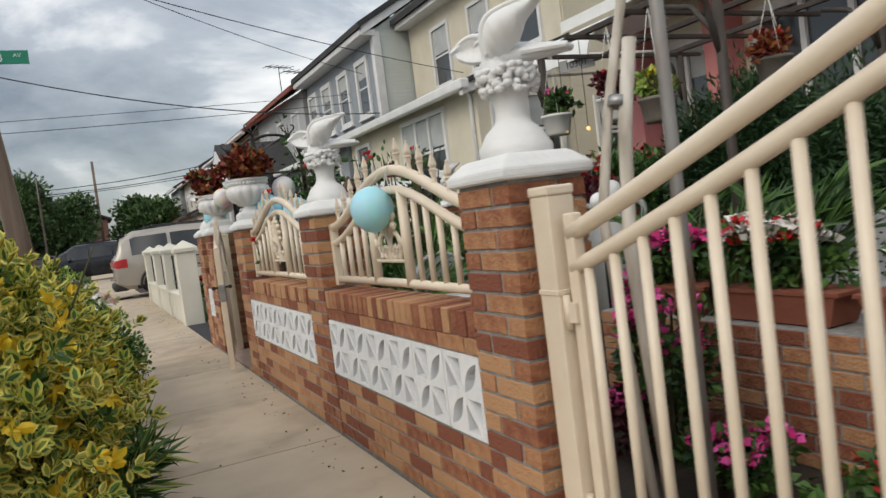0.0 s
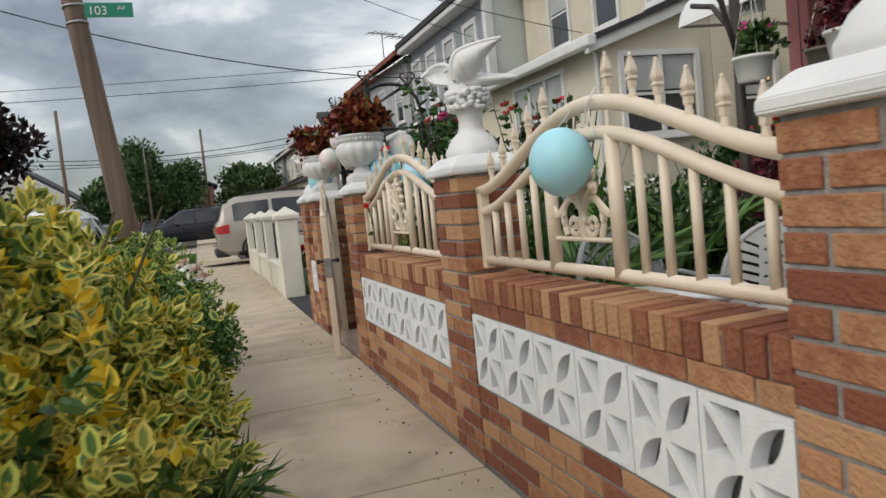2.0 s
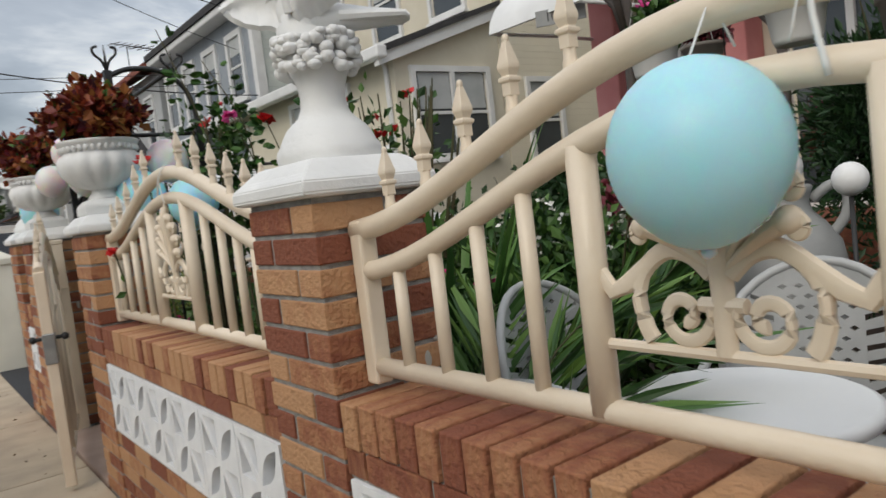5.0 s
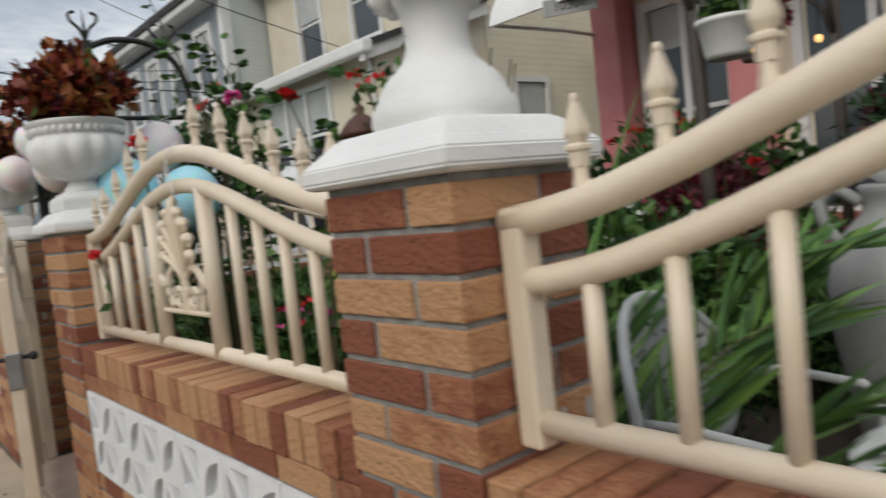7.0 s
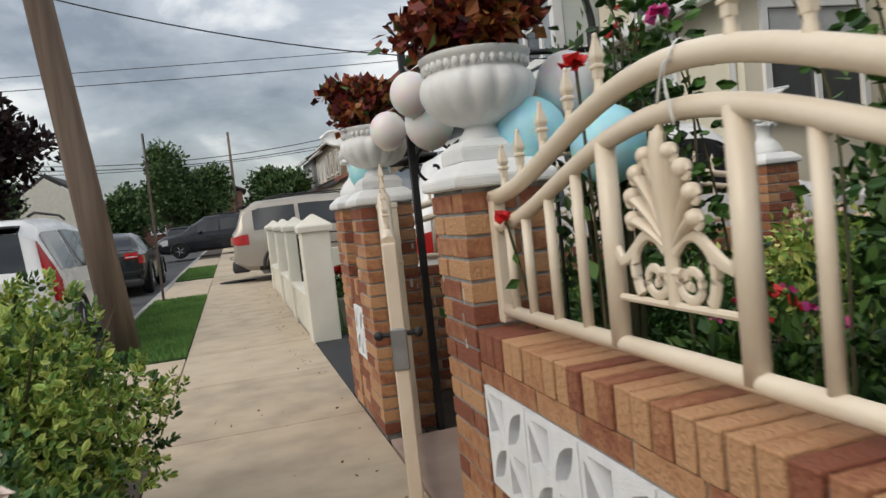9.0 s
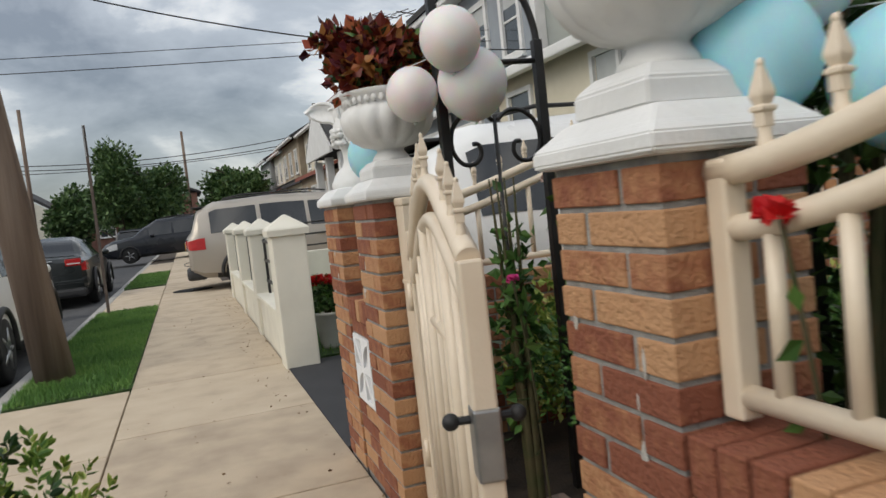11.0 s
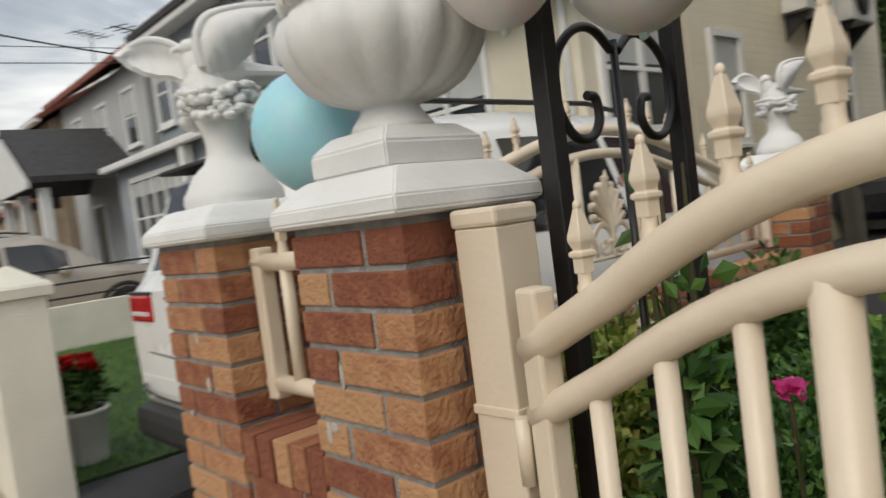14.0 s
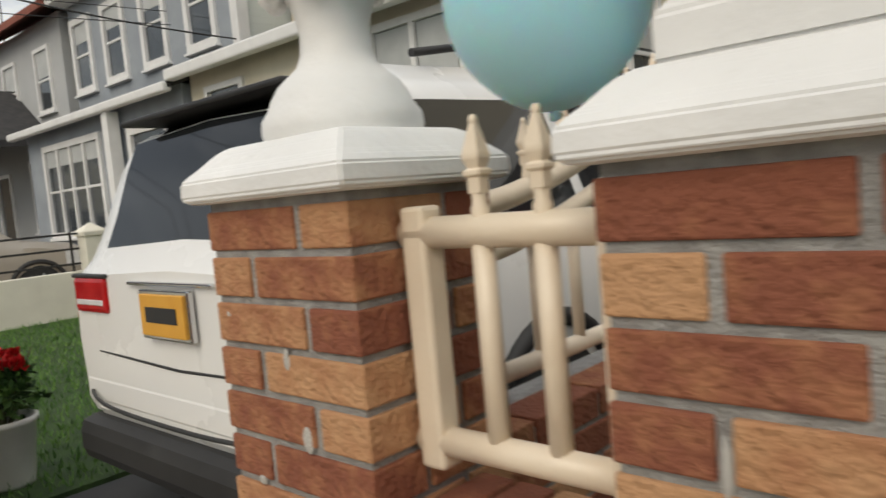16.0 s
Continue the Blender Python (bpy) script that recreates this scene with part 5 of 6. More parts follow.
for y in (11.1, 13.15, 15.25, 17.75):
    stucco_pillar((1.115, y, 0))
for y in (4.5, 8.0):
    stucco_pillar((y, 17.75, 0), 0.26)
for y0, y1 in ((11.4, 13.13), (13.45, 15.23), (15.55, 17.73)):
    rl = thing("black_rail", "black iron rails between ivory pillars", "railing", (1.25, y0, 0), group="black rails")
    for z in (0.58, 0.80, 1.0):
        part("rail", box(B(), -0.012, 0.012, 0, y1 - y0, z - 0.014, z + 0.014, 0.003), IRON, rl)
    for f in (0.06, 0.94):
        part("upright", box(B(), -0.014, 0.014, (y1 - y0) * f - 0.014, (y1 - y0) * f + 0.014, 0.45, 1.03, 0.003), IRON, rl)
part("side_wall", box(B(), 0.29, 6.6, 6.72, 6.9, -0.05, 0.62, 0.01), WWALL, ww)
rl = thing("black_rail", "black iron rails on the ivory side wall", "railing", (1.42, 17.9, 0), group="black rails")
for z in (0.72, 0.92, 1.12):
    part("rail", box(B(), 0, 3.05, -0.012, 0.012, z - 0.014, z + 0.014, 0.003), IRON, rl)
for x in (0.08, 1.5, 2.95):
    part("upright", box(B(), x - 0.014, x + 0.014, -0.014, 0.014, 0.62, 1.15, 0.003), IRON, rl)
fp = thing("flower_pot", "tapered white flower pot on the lawn edge", "flower pot", (1.62, 11.7, 0.012))
part("pot", lathe(B(), ((0.10, 0), (0.105, 0.02), (0.14, 0.30), (0.15, 0.305), (0.15, 0.33), (0.13, 0.33), (0.12, 0.28)), sides=28), WHITEPOT, fp)
plant("geranium", (1.62, 11.7, 0.30), 0.24, 0.24, 0.42, 800, 0.06, GREEN, "red geraniums growing in a white pot", "flowers", 61, 12, flowers=((RED, 26, 0.05),), stems=6, inner=0.3)

# ---- street poles, sign, wires ----
up = thing("utility_pole", "weathered brown wooden utility pole in the verge", "utility pole", (-0.74, 12.3, 0))
part("shaft", tube(B(), [(0.01, 0, -0.1), (-0.2, 0, 2), (-0.5, 0, 5), (-1.0, 0, 10)], 0.165, 20, 0.115), WOODPOLE, up)
for z in (4.05, 4.28, 4.45):
    part("strap", tube(B(), [(-0.1 * z, 0, z), (-0.1 * z - 0.003, 0, z + 0.03)], 0.150, 20), STEEL, up)
part("crossarm", box(B(), -2.0, 0.2, -0.06, 0.06, 9.1, 9.25, 0.01), WOODPOLE, up)
SIGNGREEN = material("sign_green", ((0.01, 0.22, 0.13), (0.015, 0.26, 0.16)), 3, rough=0.45)
SIGNWHITE = material("sign_white", ((0.75, 0.76, 0.75), (0.8, 0.8, 0.8)), 3, rough=0.5)
sg = thing("street_sign", "green street name sign with white letters on the pole", "street sign", (-1.02, 12.13, 4.2))
part("plate", box(B(), 0, 0.62, -0.006, 0.006, -0.10, 0.10, 0.003), SIGNGREEN, sg)
for text, size, x, z in (("103", 0.17, 0.04, -0.062), ("AV", 0.085, 0.42, 0.0)):
    fc = bpy.data.curves.new("sign_text", "FONT")
    fc.body, fc.size, fc.extrude = text, size, 0.001
    fc.materials.append(SIGNWHITE)
    tx = new("sign_text", fc)
    tx.parent, tx.matrix_basis = sg, pose(x, -0.0085, z, 90, 0, 0)
sp = thing("sign_post", "thin rusty steel parking sign post leaning in the verge", "sign post", (-0.80, 17.7, 0))
part("post", box(B(), -0.022, 0.022, -0.018, 0.018, -0.1, 3.0, 0.003), material("rusty_steel", ((0.07, 0.05, 0.04), (0.13, 0.10, 0.085)), 9, rough=0.8), sp)
part("sign_plate", box(B(), -0.006, 0.006, -0.17, 0.13, 2.5, 2.98, 0.002), STEEL, sp, "parking sign plate seen edge on")
for x, y, h in ((-9.6, 20.5, 8.8), (-7.5, 52, 9), (1.2, 66, 9), (-16, 60.5, 8.5)):
    solid("far_utility_pole", tube(B(), [(0, 0, -0.2), (0, 0, h)], 0.14, 10, 0.10), WOODPOLE, "grey brown wooden utility pole down the street", "utility pole", (x, y, 0), group="far utility poles")


def wire(a, b, sag, r=0.012):
    a, b = Vector(a), Vector(b)
    pts = [a.lerp(b, i / 24) - Vector((0, 0, sag * 4 * (i / 24) * (1 - i / 24))) for i in range(25)]
    solid("overhead_wire", tube(B(), pts, r, 5), DARKPLASTIC, "black overhead cable sagging over the street", "cable", group="overhead cables")


for a, b, s, r in (((-9.6, 20.5, 4.35), (7.6, 20.5, 4.78), 0.12, 0.009), ((-9.6, 20.6, 4.55), (7.6, 20.6, 5.05), 0.05, 0.008), ((-9.6, 18.3, 8.6), (7.7, 18.45, 4.1), 1.1, 0.014),
                   ((-1.45, 12.3, 6.0), (8.7, 15.5, 4.5), 0.15, 0.009), ((-1.5, 12.3, 6.4), (7.7, 19.5, 5.4), 0.2, 0.008), ((-16, 60, 7.3), (14, 60, 8.2), 1.3, 0.03), ((-16, 60, 7.0), (14, 60, 7.6), 1.2, 0.03), ((-16, 61, 6.6), (14, 61, 7.3), 0.9, 0.025)):
    wire(a, b, s, r)

# ---- houses ----
ROOF = material("dark_shingle", ((0.03, 0.03, 0.033), (0.06, 0.058, 0.058)), 6, rough=0.9, bump=0.6, bump_scale=20)
REDROOF = material("red_roof_tile", ((0.20, 0.06, 0.04), (0.30, 0.10, 0.07)), 6, rough=0.85, bump=0.5, bump_scale=20)
CLAP = siding("cream_clapboard", (0.66, 0.60, 0.47))
MINT = siding("pale_green_clapboard", (0.56, 0.60, 0.57))
GREYS = material("blue_grey_render", ((0.26, 0.29, 0.325), (0.33, 0.365, 0.40)), 2, rough=0.85, bump=0.15)
GREYSIDE = siding("light_grey_clapboard", (0.42, 0.43, 0.43))
TAN = material("tan_brick_render", ((0.36, 0.29, 0.21), (0.46, 0.38, 0.28)), 2, rough=0.9)
BEIGE = material("beige_render", ((0.40, 0.365, 0.31), (0.50, 0.46, 0.40)), 2, rough=0.9, bump=0.15)
PINKW = material("pink_render", ((0.56, 0.20, 0.20), (0.64, 0.27, 0.26)), 3, rough=0.85)


def wall_prism(bm, outline, axis, p0, p1):
    """A solid with the outline (a, z) pulled along an axis from p0 to p1."""
    rings = []
    for p in (p0, p1):
        rings.append([bm.verts.new((p, a, z) if axis == "x" else (a, p, z)) for a, z in outline])
    n = len(outline)
    for j in range(n):
        bm.faces.new((rings[0][j], rings[0][(j + 1) % n], rings[1][(j + 1) % n], rings[1][j]))
    bm.faces.new(rings[0][::-1])
    bm.faces.new(rings[1])
    bmesh.ops.recalc_face_normals(bm, faces=bm.faces[:])
    return bm


def window(house, axis, p, a0, a1, z0, z1, panes=1, trim=0.09, blind=0.45, door=False):
    """A sash window set on a wall that faces -x or -y: casing, panes, sill, blinds."""
    def put(bm, u0, u1, v0, v1, d0, d1):
        if axis == "x":
            box(bm, p - d1, p - d0, u0, u1, v0, v1, 0.006)
        else:
            box(bm, u0, u1, p - d1, p - d0, v0, v1, 0.006)
        return bm
    outline = [(a0 - trim, z0 - trim), (a1 + trim, z0 - trim), (a1 + trim, z1 + trim), (a0 - trim, z1 + trim)]
    cuts = []
    for k in range(panes):
        u0, u1 = a0 + (a1 - a0) * k / panes + (0.035 if k else 0), a0 + (a1 - a0) * (k + 1) / panes - (0.035 if k < panes - 1 else 0)
        cuts.append([(u0, z0), (u1, z0), (u1, z1), (u0, z1)])
    fr = polyplate(B(), outline, cuts, p + 0.02, p - 0.06)
    if axis == "y":
        for v in fr.verts:
            v.co.x, v.co.y = v.co.y, v.co.x
        bmesh.ops.recalc_face_normals(fr, faces=fr.faces[:])
    w = part("door_frame" if door else "window", fr, TRIMWHITE, house, "white painted door surround" if door else "white framed sash window")
    for k in range(panes):
        u0, u1 = a0 + (a1 - a0) * k / panes + 0.03, a0 + (a1 - a0) * (k + 1) / panes - 0.03
        part("pane", put(B(), u0, u1, z0, z1, 0.002, 0.010), GLASS, w, "dark reflecting glass")
        if not door:
            part("meeting_rail", put(B(), u0, u1, (z0 + z1) / 2 - 0.025, (z0 + z1) / 2 + 0.025, 0.0, 0.035), TRIMWHITE, w)
        if blind:
            part("blind", put(B(), u0 + 0.02, u1 - 0.02, z1 - (z1 - z0) * blind, z1 - 0.01, 0.011, 0.016), BLIND, w, "pale roller blind")
    if not door:
        part("sill", put(B(), a0 - trim - 0.03, a1 + trim + 0.03, z0 - trim - 0.05, z0 - trim, -0.02, 0.11), TRIMWHITE, w)
    return w


# cream house with a lower front room
hb = thing("cream_house", "cream stucco two-storey house with a lower front room", "house", (0, 0, 0))
part("front_room", wall_prism(B(), ((6.6, -0.1), (8.72, -0.1), (8.72, 4.16), (6.6, 3.40)), "y", 11.4, 18.3), STUCCO, hb)
part("upper_wall", box(B(), 8.70, 9.0, 11.41, 18.29, 3.0, 6.5), STUCCO, hb)
part("side_wall", box(B(), 8.74, 15.8, 11.38, 18.29, -0.1, 6.5), CLAP, hb, "cream lapped board side wall")
part("front_roof", wall_prism(B(), ((6.25, 3.46), (8.69, 4.28), (8.69, 4.20), (6.25, 3.36)), "y", 11.2, 18.35), ROOF, hb)
part("gutter", box(B(), 6.18, 6.36, 11.15, 18.35, 3.30, 3.48, 0.03), TRIMWHITE, hb, "white gutter")
part("fascia", wall_prism(B(), ((6.25, 3.20), (8.7, 4.02), (8.7, 4.20), (6.25, 3.38)), "y", 11.24, 11.36), TRIMWHITE, hb, "white sloping bargeboard")
part("downpipe", tube(B(), [(6.52, 11.55, 3.35), (6.56, 11.55, 3.2), (6.56, 11.55, 0)], 0.04, 8), TRIMWHITE, hb, "white downpipe")
part("roof", wall_prism(B(), ((8.2, 6.42), (12.2, 8.6), (16.2, 6.42), (16.2, 6.55), (12.2, 8.78), (8.2, 6.58)), "y", 11.1, 18.35), ROOF, hb)
part("soffit", box(B(), 8.3, 8.7, 11.2, 18.3, 6.3, 6.44), TRIMWHITE, hb)
window(hb, "x", 6.6, 12.75, 14.75, 1.75, 3.15, 3)
window(hb, "x", 6.6, 16.9, 17.75, 0.9, 3.05, 1, door=True, blind=0)
window(hb, "y", 11.4, 6.95, 8.35, 1.9, 3.15, 2)
for y in (12.1, 14.0, 16.0):
    window(hb, "x", 8.7, y, y + 0.85, 4.45, 5.85, 1)
window(hb, "y", 11.38, 9.3, 10.0, 1.7, 3.0, 1)
window(hb, "y", 11.38, 12.9, 14.1, 1.7, 2.95, 2)
window(hb, "y", 11.38, 11.7, 12.6, 4.7, 5.9, 1)
STL = material("white_metal_case", ((0.55, 0.55, 0.53), (0.65, 0.65, 0.63)), 4, rough=0.5)
for x in (11.5, 13.3):
    ac = thing("air_conditioner", "outdoor air conditioner unit bracketed to the side wall", "air conditioner", (x, 11.0, 3.45), group="air conditioners")
    part("case", box(B(), 0, 1.1, 0, 0.36, 0, 0.82, 0.02), STL, ac)
    part("grille", lathe(B(), ((0.3, 0), (0.33, 0.01), (0.33, 0.02), (0.05, 0.03)), sides=28), DARKPLASTIC, ac, "dark round fan grille")
    ac.children[-1].matrix_basis = pose(0.5, -0.004, 0.41, 90, 0, 0)
    for xx in (0.15, 0.95):
        part("bracket", wall_prism(B(), ((0.0, -0.005), (0.4, -0.005), (0.4, -0.4)), "x", xx, xx + 0.04), DARKPLASTIC, ac)

# grey house
hg = thing("grey_house", "blue grey two-storey house with white trimmed windows", "house", (0, 0, 0))
part("front_room", box(B(), 6.5, 7.9, 18.4, 25.2, -0.1, 3.3), GREYS, hg)
part("upper_wall", box(B(), 7.70, 7.9, 18.42, 25.18, 3.3, 6.4), GREYS, hg)
part("side_wall", box(B(), 7.72, 15.5, 18.38, 25.2, -0.1, 6.4), MINT, hg, "pale green lapped board side wall")
part("front_roof", wall_prism(B(), ((6.2, 3.30), (7.72, 3.85), (7.72, 3.75), (6.2, 3.2)), "y", 18.3, 25.3), ROOF, hg)
part("gutter", box(B(), 6.12, 6.28, 18.3, 25.3, 3.15, 3.30, 0.03), TRIMWHITE, hg)
part("roof", wall_prism(B(), ((7.2, 6.35), (11.5, 8.9), (15.9, 6.35), (15.9, 6.5), (11.5, 9.08), (7.2, 6.52)), "y", 18.2, 25.3), ROOF, hg)
part("bargeboard", wall_prism(B(), ((7.3, 6.2), (11.5, 8.65), (11.5, 8.9), (7.3, 6.45)), "y", 18.25, 18.37), TRIMWHITE, hg)
part("gable", wall_prism(B(), ((7.75, 6.38), (15.4, 6.38), (11.5, 8.7)), "y", 18.38, 18.6), MINT, hg)
part("eaves_cornice", box(B(), 7.25, 7.72, 18.3, 25.3, 6.18, 6.36, 0.03), TRIMWHITE, hg)
part("corner_board", box(B(), 7.62, 7.85, 18.34, 18.55, 3.3, 6.3, 0.01), TRIMWHITE, hg)
for y in (19.2, 20.9, 22.6, 24.2):
    window(hg, "x", 7.7, y, y + 0.75, 4.3, 5.7, 1, 0.14, 0.3)
window(hg, "x", 6.5, 19.0, 20.2, 0.9, 2.7, 1, 0.14, 0, door=True)
window(hg, "x", 6.5, 21.6, 24.2, 1.1, 2.8, 4, 0.12, 0.2)
part("porch_column", box(B(), 6.2, 6.42, 20.5, 20.72, 0, 3.15, 0.01), TRIMWHITE, hg)

# house with gabled porch
hp3 = thing("porch_house", "light grey boarded house with a white gabled porch", "house", (0, 0, 0))
part("wall", box(B(), 7.6, 15, 25.5, 33.0, -0.1, 6.2), GREYSIDE, hp3)
part("roof", wall_prism(B(), ((7.1, 6.15), (11.3, 8.6), (15.5, 6.15), (15.5, 6.3), (11.3, 8.8), (7.1, 6.32)), "y", 25.3, 33.2), REDROOF, hp3, "red tiled roof")
part("gable", wall_prism(B(), ((7.65, 6.15), (14.9, 6.15), (11.3, 8.5)), "y", 25.5, 25.7), GREYSIDE, hp3)
part("porch_roof", wall_prism(B(), ((26.6, 3.2), (29.0, 4.7), (31.4, 3.2), (31.4, 3.36), (29.0, 4.9), (26.6, 3.36)), "x", 4.9, 7.6), ROOF, hp3)
part("porch_gable", wall_prism(B(), ((26.8, 3.1), (31.2, 3.1), (31.2, 3.25), (29.0, 4.65), (26.8, 3.25)), "x", 4.86, 4.95), TRIMWHITE, hp3)
for y in (26.9, 29.0, 30.95):
    part("column", box(B(), 5.15, 5.4, y, y + 0.25, 0, 3.1, 0.01), TRIMWHITE, hp3)
part("porch_floor", box(B(), 5.0, 7.6, 26.7, 31.3, -0.1, 0.5, 0.02), KERB, hp3)
window(hp3, "x", 7.6, 27.2, 28.3, 1.2, 2.9, 2)
window(hp3, "x", 7.6, 30.0, 31.0, 0.5, 2.7, 1, door=True, blind=0)
for y in (26.3, 28.6, 31.0):
    window(hp3, "x", 7.6, y, y + 0.8, 4.1, 5.5, 1)


def far_house(y0, y1, x0, wallm, roofm, label, h=6.0):
    f = thing("row_house", label, "house", (x0, y0, 0), group="row houses")
    L = y1 - y0
    part("wall", box(B(), 0, 8, 0, L, -0.1, h), wallm, f)
    part("front_room", box(B(), -1.3, 0.05, 0.2, L - 0.2, -0.1, 3.0), wallm, f)
    part("front_roof", wall_prism(B(), ((-1.6, 2.95), (0.02, 3.6), (0.02, 3.7), (-1.6, 3.1)), "y", 0, L), roofm, f)
    part("roof", wall_prism(B(), ((-0.45, h - 0.05), (4, h + 2.3), (8.4, h - 0.05), (8.4, h + 0.1), (4, h + 2.5), (-0.45, h + 0.12)), "y", -0.2, L + 0.2), roofm, f)
    part("gable", wall_prism(B(), ((0.02, h), (7.98, h), (4, h + 2.2)), "y", 0.0, 0.2), wallm, f)
    part("gutter", box(B(), -0.55, -0.35, -0.2, L + 0.2, h - 0.12, h + 0.02, 0.02), TRIMWHITE, f)
    for k in range(3):
        y = L * (k + 0.5) / 3
        window(f, "x", 0, y - 0.4, y + 0.4, h - 2.0, h - 0.7, 1)
        window(f, "x", -1.3, y - 0.5, y + 0.5, 1.0, 2.5, 1)
    window(f, "y", 0, 2.0, 2.8, h - 2.2, h - 0.9, 1)


for k, (wm, rm) in enumerate(((TAN, REDROOF), (STUCCO, ROOF), (TAN, ROOF), (WWALL, REDROOF), (GREYSIDE, ROOF))):
    far_house(33.6 + k * 7.4, 40.6 + k * 7.4, 7.4 + 0.3 * (k % 2), wm, rm, ("tan brick row house with a red roof", "cream row house with a dark roof", "tan brick row house with a dark roof", "ivory row house with a red roof", "grey boarded row house with a dark roof")[k])
hf = thing("white_house", "white gabled house across the side street", "house", (-14, 72, 0))
part("wall", box(B(), -4, 4, 0, 8, -0.1, 4.2), WWALL, hf)
part("gable", wall_prism(B(), ((-4, 4.2), (4, 4.2), (0, 7.0)), "y", 0, 0.3), WWALL, hf)
part("roof", wall_prism(B(), ((-4.5, 4.0), (0, 7.1), (4.5, 4.0), (4.5, 4.25), (0, 7.4), (-4.5, 4.25)), "y", 0.31, 8.3), ROOF, hf)
for x in (-2.4, 1.2):
    window(hf, "y", 0, x, x + 1.2, 1.2, 2.6, 2)
hr = thing("brick_house", "red brown brick house at the far corner", "house", (-3, 76, 0))
part("wall", box(B(), -5, 5, 0, 8, -0.1, 4.6), material("far_brick", ((0.16, 0.075, 0.055), (0.24, 0.12, 0.09)), 3, rough=0.9), hr)
part("roof", wall_prism(B(), ((-5.4, 4.5), (0, 6.8), (5.4, 4.5), (5.4, 4.7), (0, 7.1), (-5.4, 4.7)), "y", -0.3, 8.3), ROOF, hr)
for x in (-3.5, -0.5, 2.3):
    window(hr, "y", 0, x, x + 1.2, 1.4, 2.8, 2)
hl = thing("beige_house", "beige gabled house at the end of the driveway", "house", (30, 10.6, 0))
part("wall", box(B(), 0, 7, -5, 4, -0.1, 4.6), BEIGE, hl)
part("gable", wall_prism(B(), ((-5, 4.6), (4, 4.6), (-0.5, 8.2)), "x", 0, 0.3), BEIGE, hl)
part("roof", wall_prism(B(), ((-5.5, 4.3), (-0.5, 8.3), (4.5, 4.3), (4.5, 4.6), (-0.5, 8.65), (-5.5, 4.6)), "x", 0.31, 7.2), ROOF, hl)
part("chimney", box(B(), -0.5, 0.02, -3.4, -2.6, 0, 7.5), BRICK, hl, "red brick chimney")
window(hl, "x", 0, -0.3, 0.6, 4.9, 5.9, 1)
window(hl, "x", 0, 1.2, 2.2, 1.6, 2.8, 1)

# garden owner's house
ho = thing("garden_house", "cream house front with pink columns and white glazed doors", "house", (0, 0, 0))
part("wall", box(B(), 7.6, 15, -6, 8.3, -0.1, 6.6), STUCCO, ho)
part("upper_band", box(B(), 7.45, 7.6, -6, 8.3, 3.55, 6.6), CLAP, ho, "cream lapped boards")
for y in (6.35, 7.9, 3.2):
    part("column", box(B(), 7.25, 7.6, y, y + 0.35, 0, 3.55, 0.02), PINKW, ho, "pink painted column")
window(ho, "x", 7.6, 3.75, 6.1, 0.75, 3.05, 4, 0.1, 0, door=True)
window(ho, "x", 7.6, 6.85, 7.75, 0.75, 3.0, 2, 0.1, 0.2)
window(ho, "x", 7.6, 0.4, 2.6, 0.75, 3.05, 4, 0.1, 0.2)
part("porch_floor", box(B(), 6.2, 7.6, -2, 8.2, -0.1, 0.7, 0.02), BRICK, ho, "brown brick porch base")
part("cornice", wall_prism(B(), ((6.3, 3.45), (7.6, 3.95), (7.6, 4.1), (6.3, 3.6)), "y", -2, 8.3), TRIMWHITE, ho, "white sloping porch roof")
aw = thing("awning", "curved white awning with scalloped wrought iron under the eaves", "awning", (6.55, 7.6, 0.35))
g = [[(0.9 * math.sin(a), y, 2.45 + 0.6 * math.cos(a) * 1.0) for a in np.linspace(-1.5, 0.6, 10)] for y in np.linspace(-0.6, 0.65, 5)]
part("cover", surf(B(), g, 0.02), TRIMWHITE, aw)
for y in (-0.58, 0.62):
    part("bracket", tube(B(), [(-0.85, y, 2.5), (0.2, y, 2.52), (1.06, y, 2.5)], 0.02, 8), TRIMWHITE, aw)

# ---- vehicles ----
RIM = material("alloy_rim", ((0.30, 0.31, 0.32), (0.42, 0.43, 0.44)), 6, rough=0.3, metal=0.8)
TAIL = material("red_tail_lamp", ((0.35, 0.008, 0.010), (0.50, 0.02, 0.02)), 9, rough=0.15)
LAMPCLEAR = material("clear_lamp", ((0.55, 0.55, 0.55), (0.68, 0.68, 0.68)), 9, rough=0.15)
PLATE = material("orange_plate", ((0.62, 0.30, 0.04), (0.68, 0.36, 0.06)), 9, rough=0.5)
CHROME = material("chrome", ((0.6, 0.6, 0.6), (0.7, 0.7, 0.7)), 9, rough=0.12, metal=1.0)


def lerp_table(tab, s):
    for (a, *va), (b, *vb) in zip(tab, tab[1:]):
        if s <= b:
            f = (s - a) / (b - a)
            f = f * f * (3 - 2 * f) * 0.5 + f * 0.5
            return [p + (q - p) * f for p, q in zip(va, vb)]
    return list(tab[-1][1:])


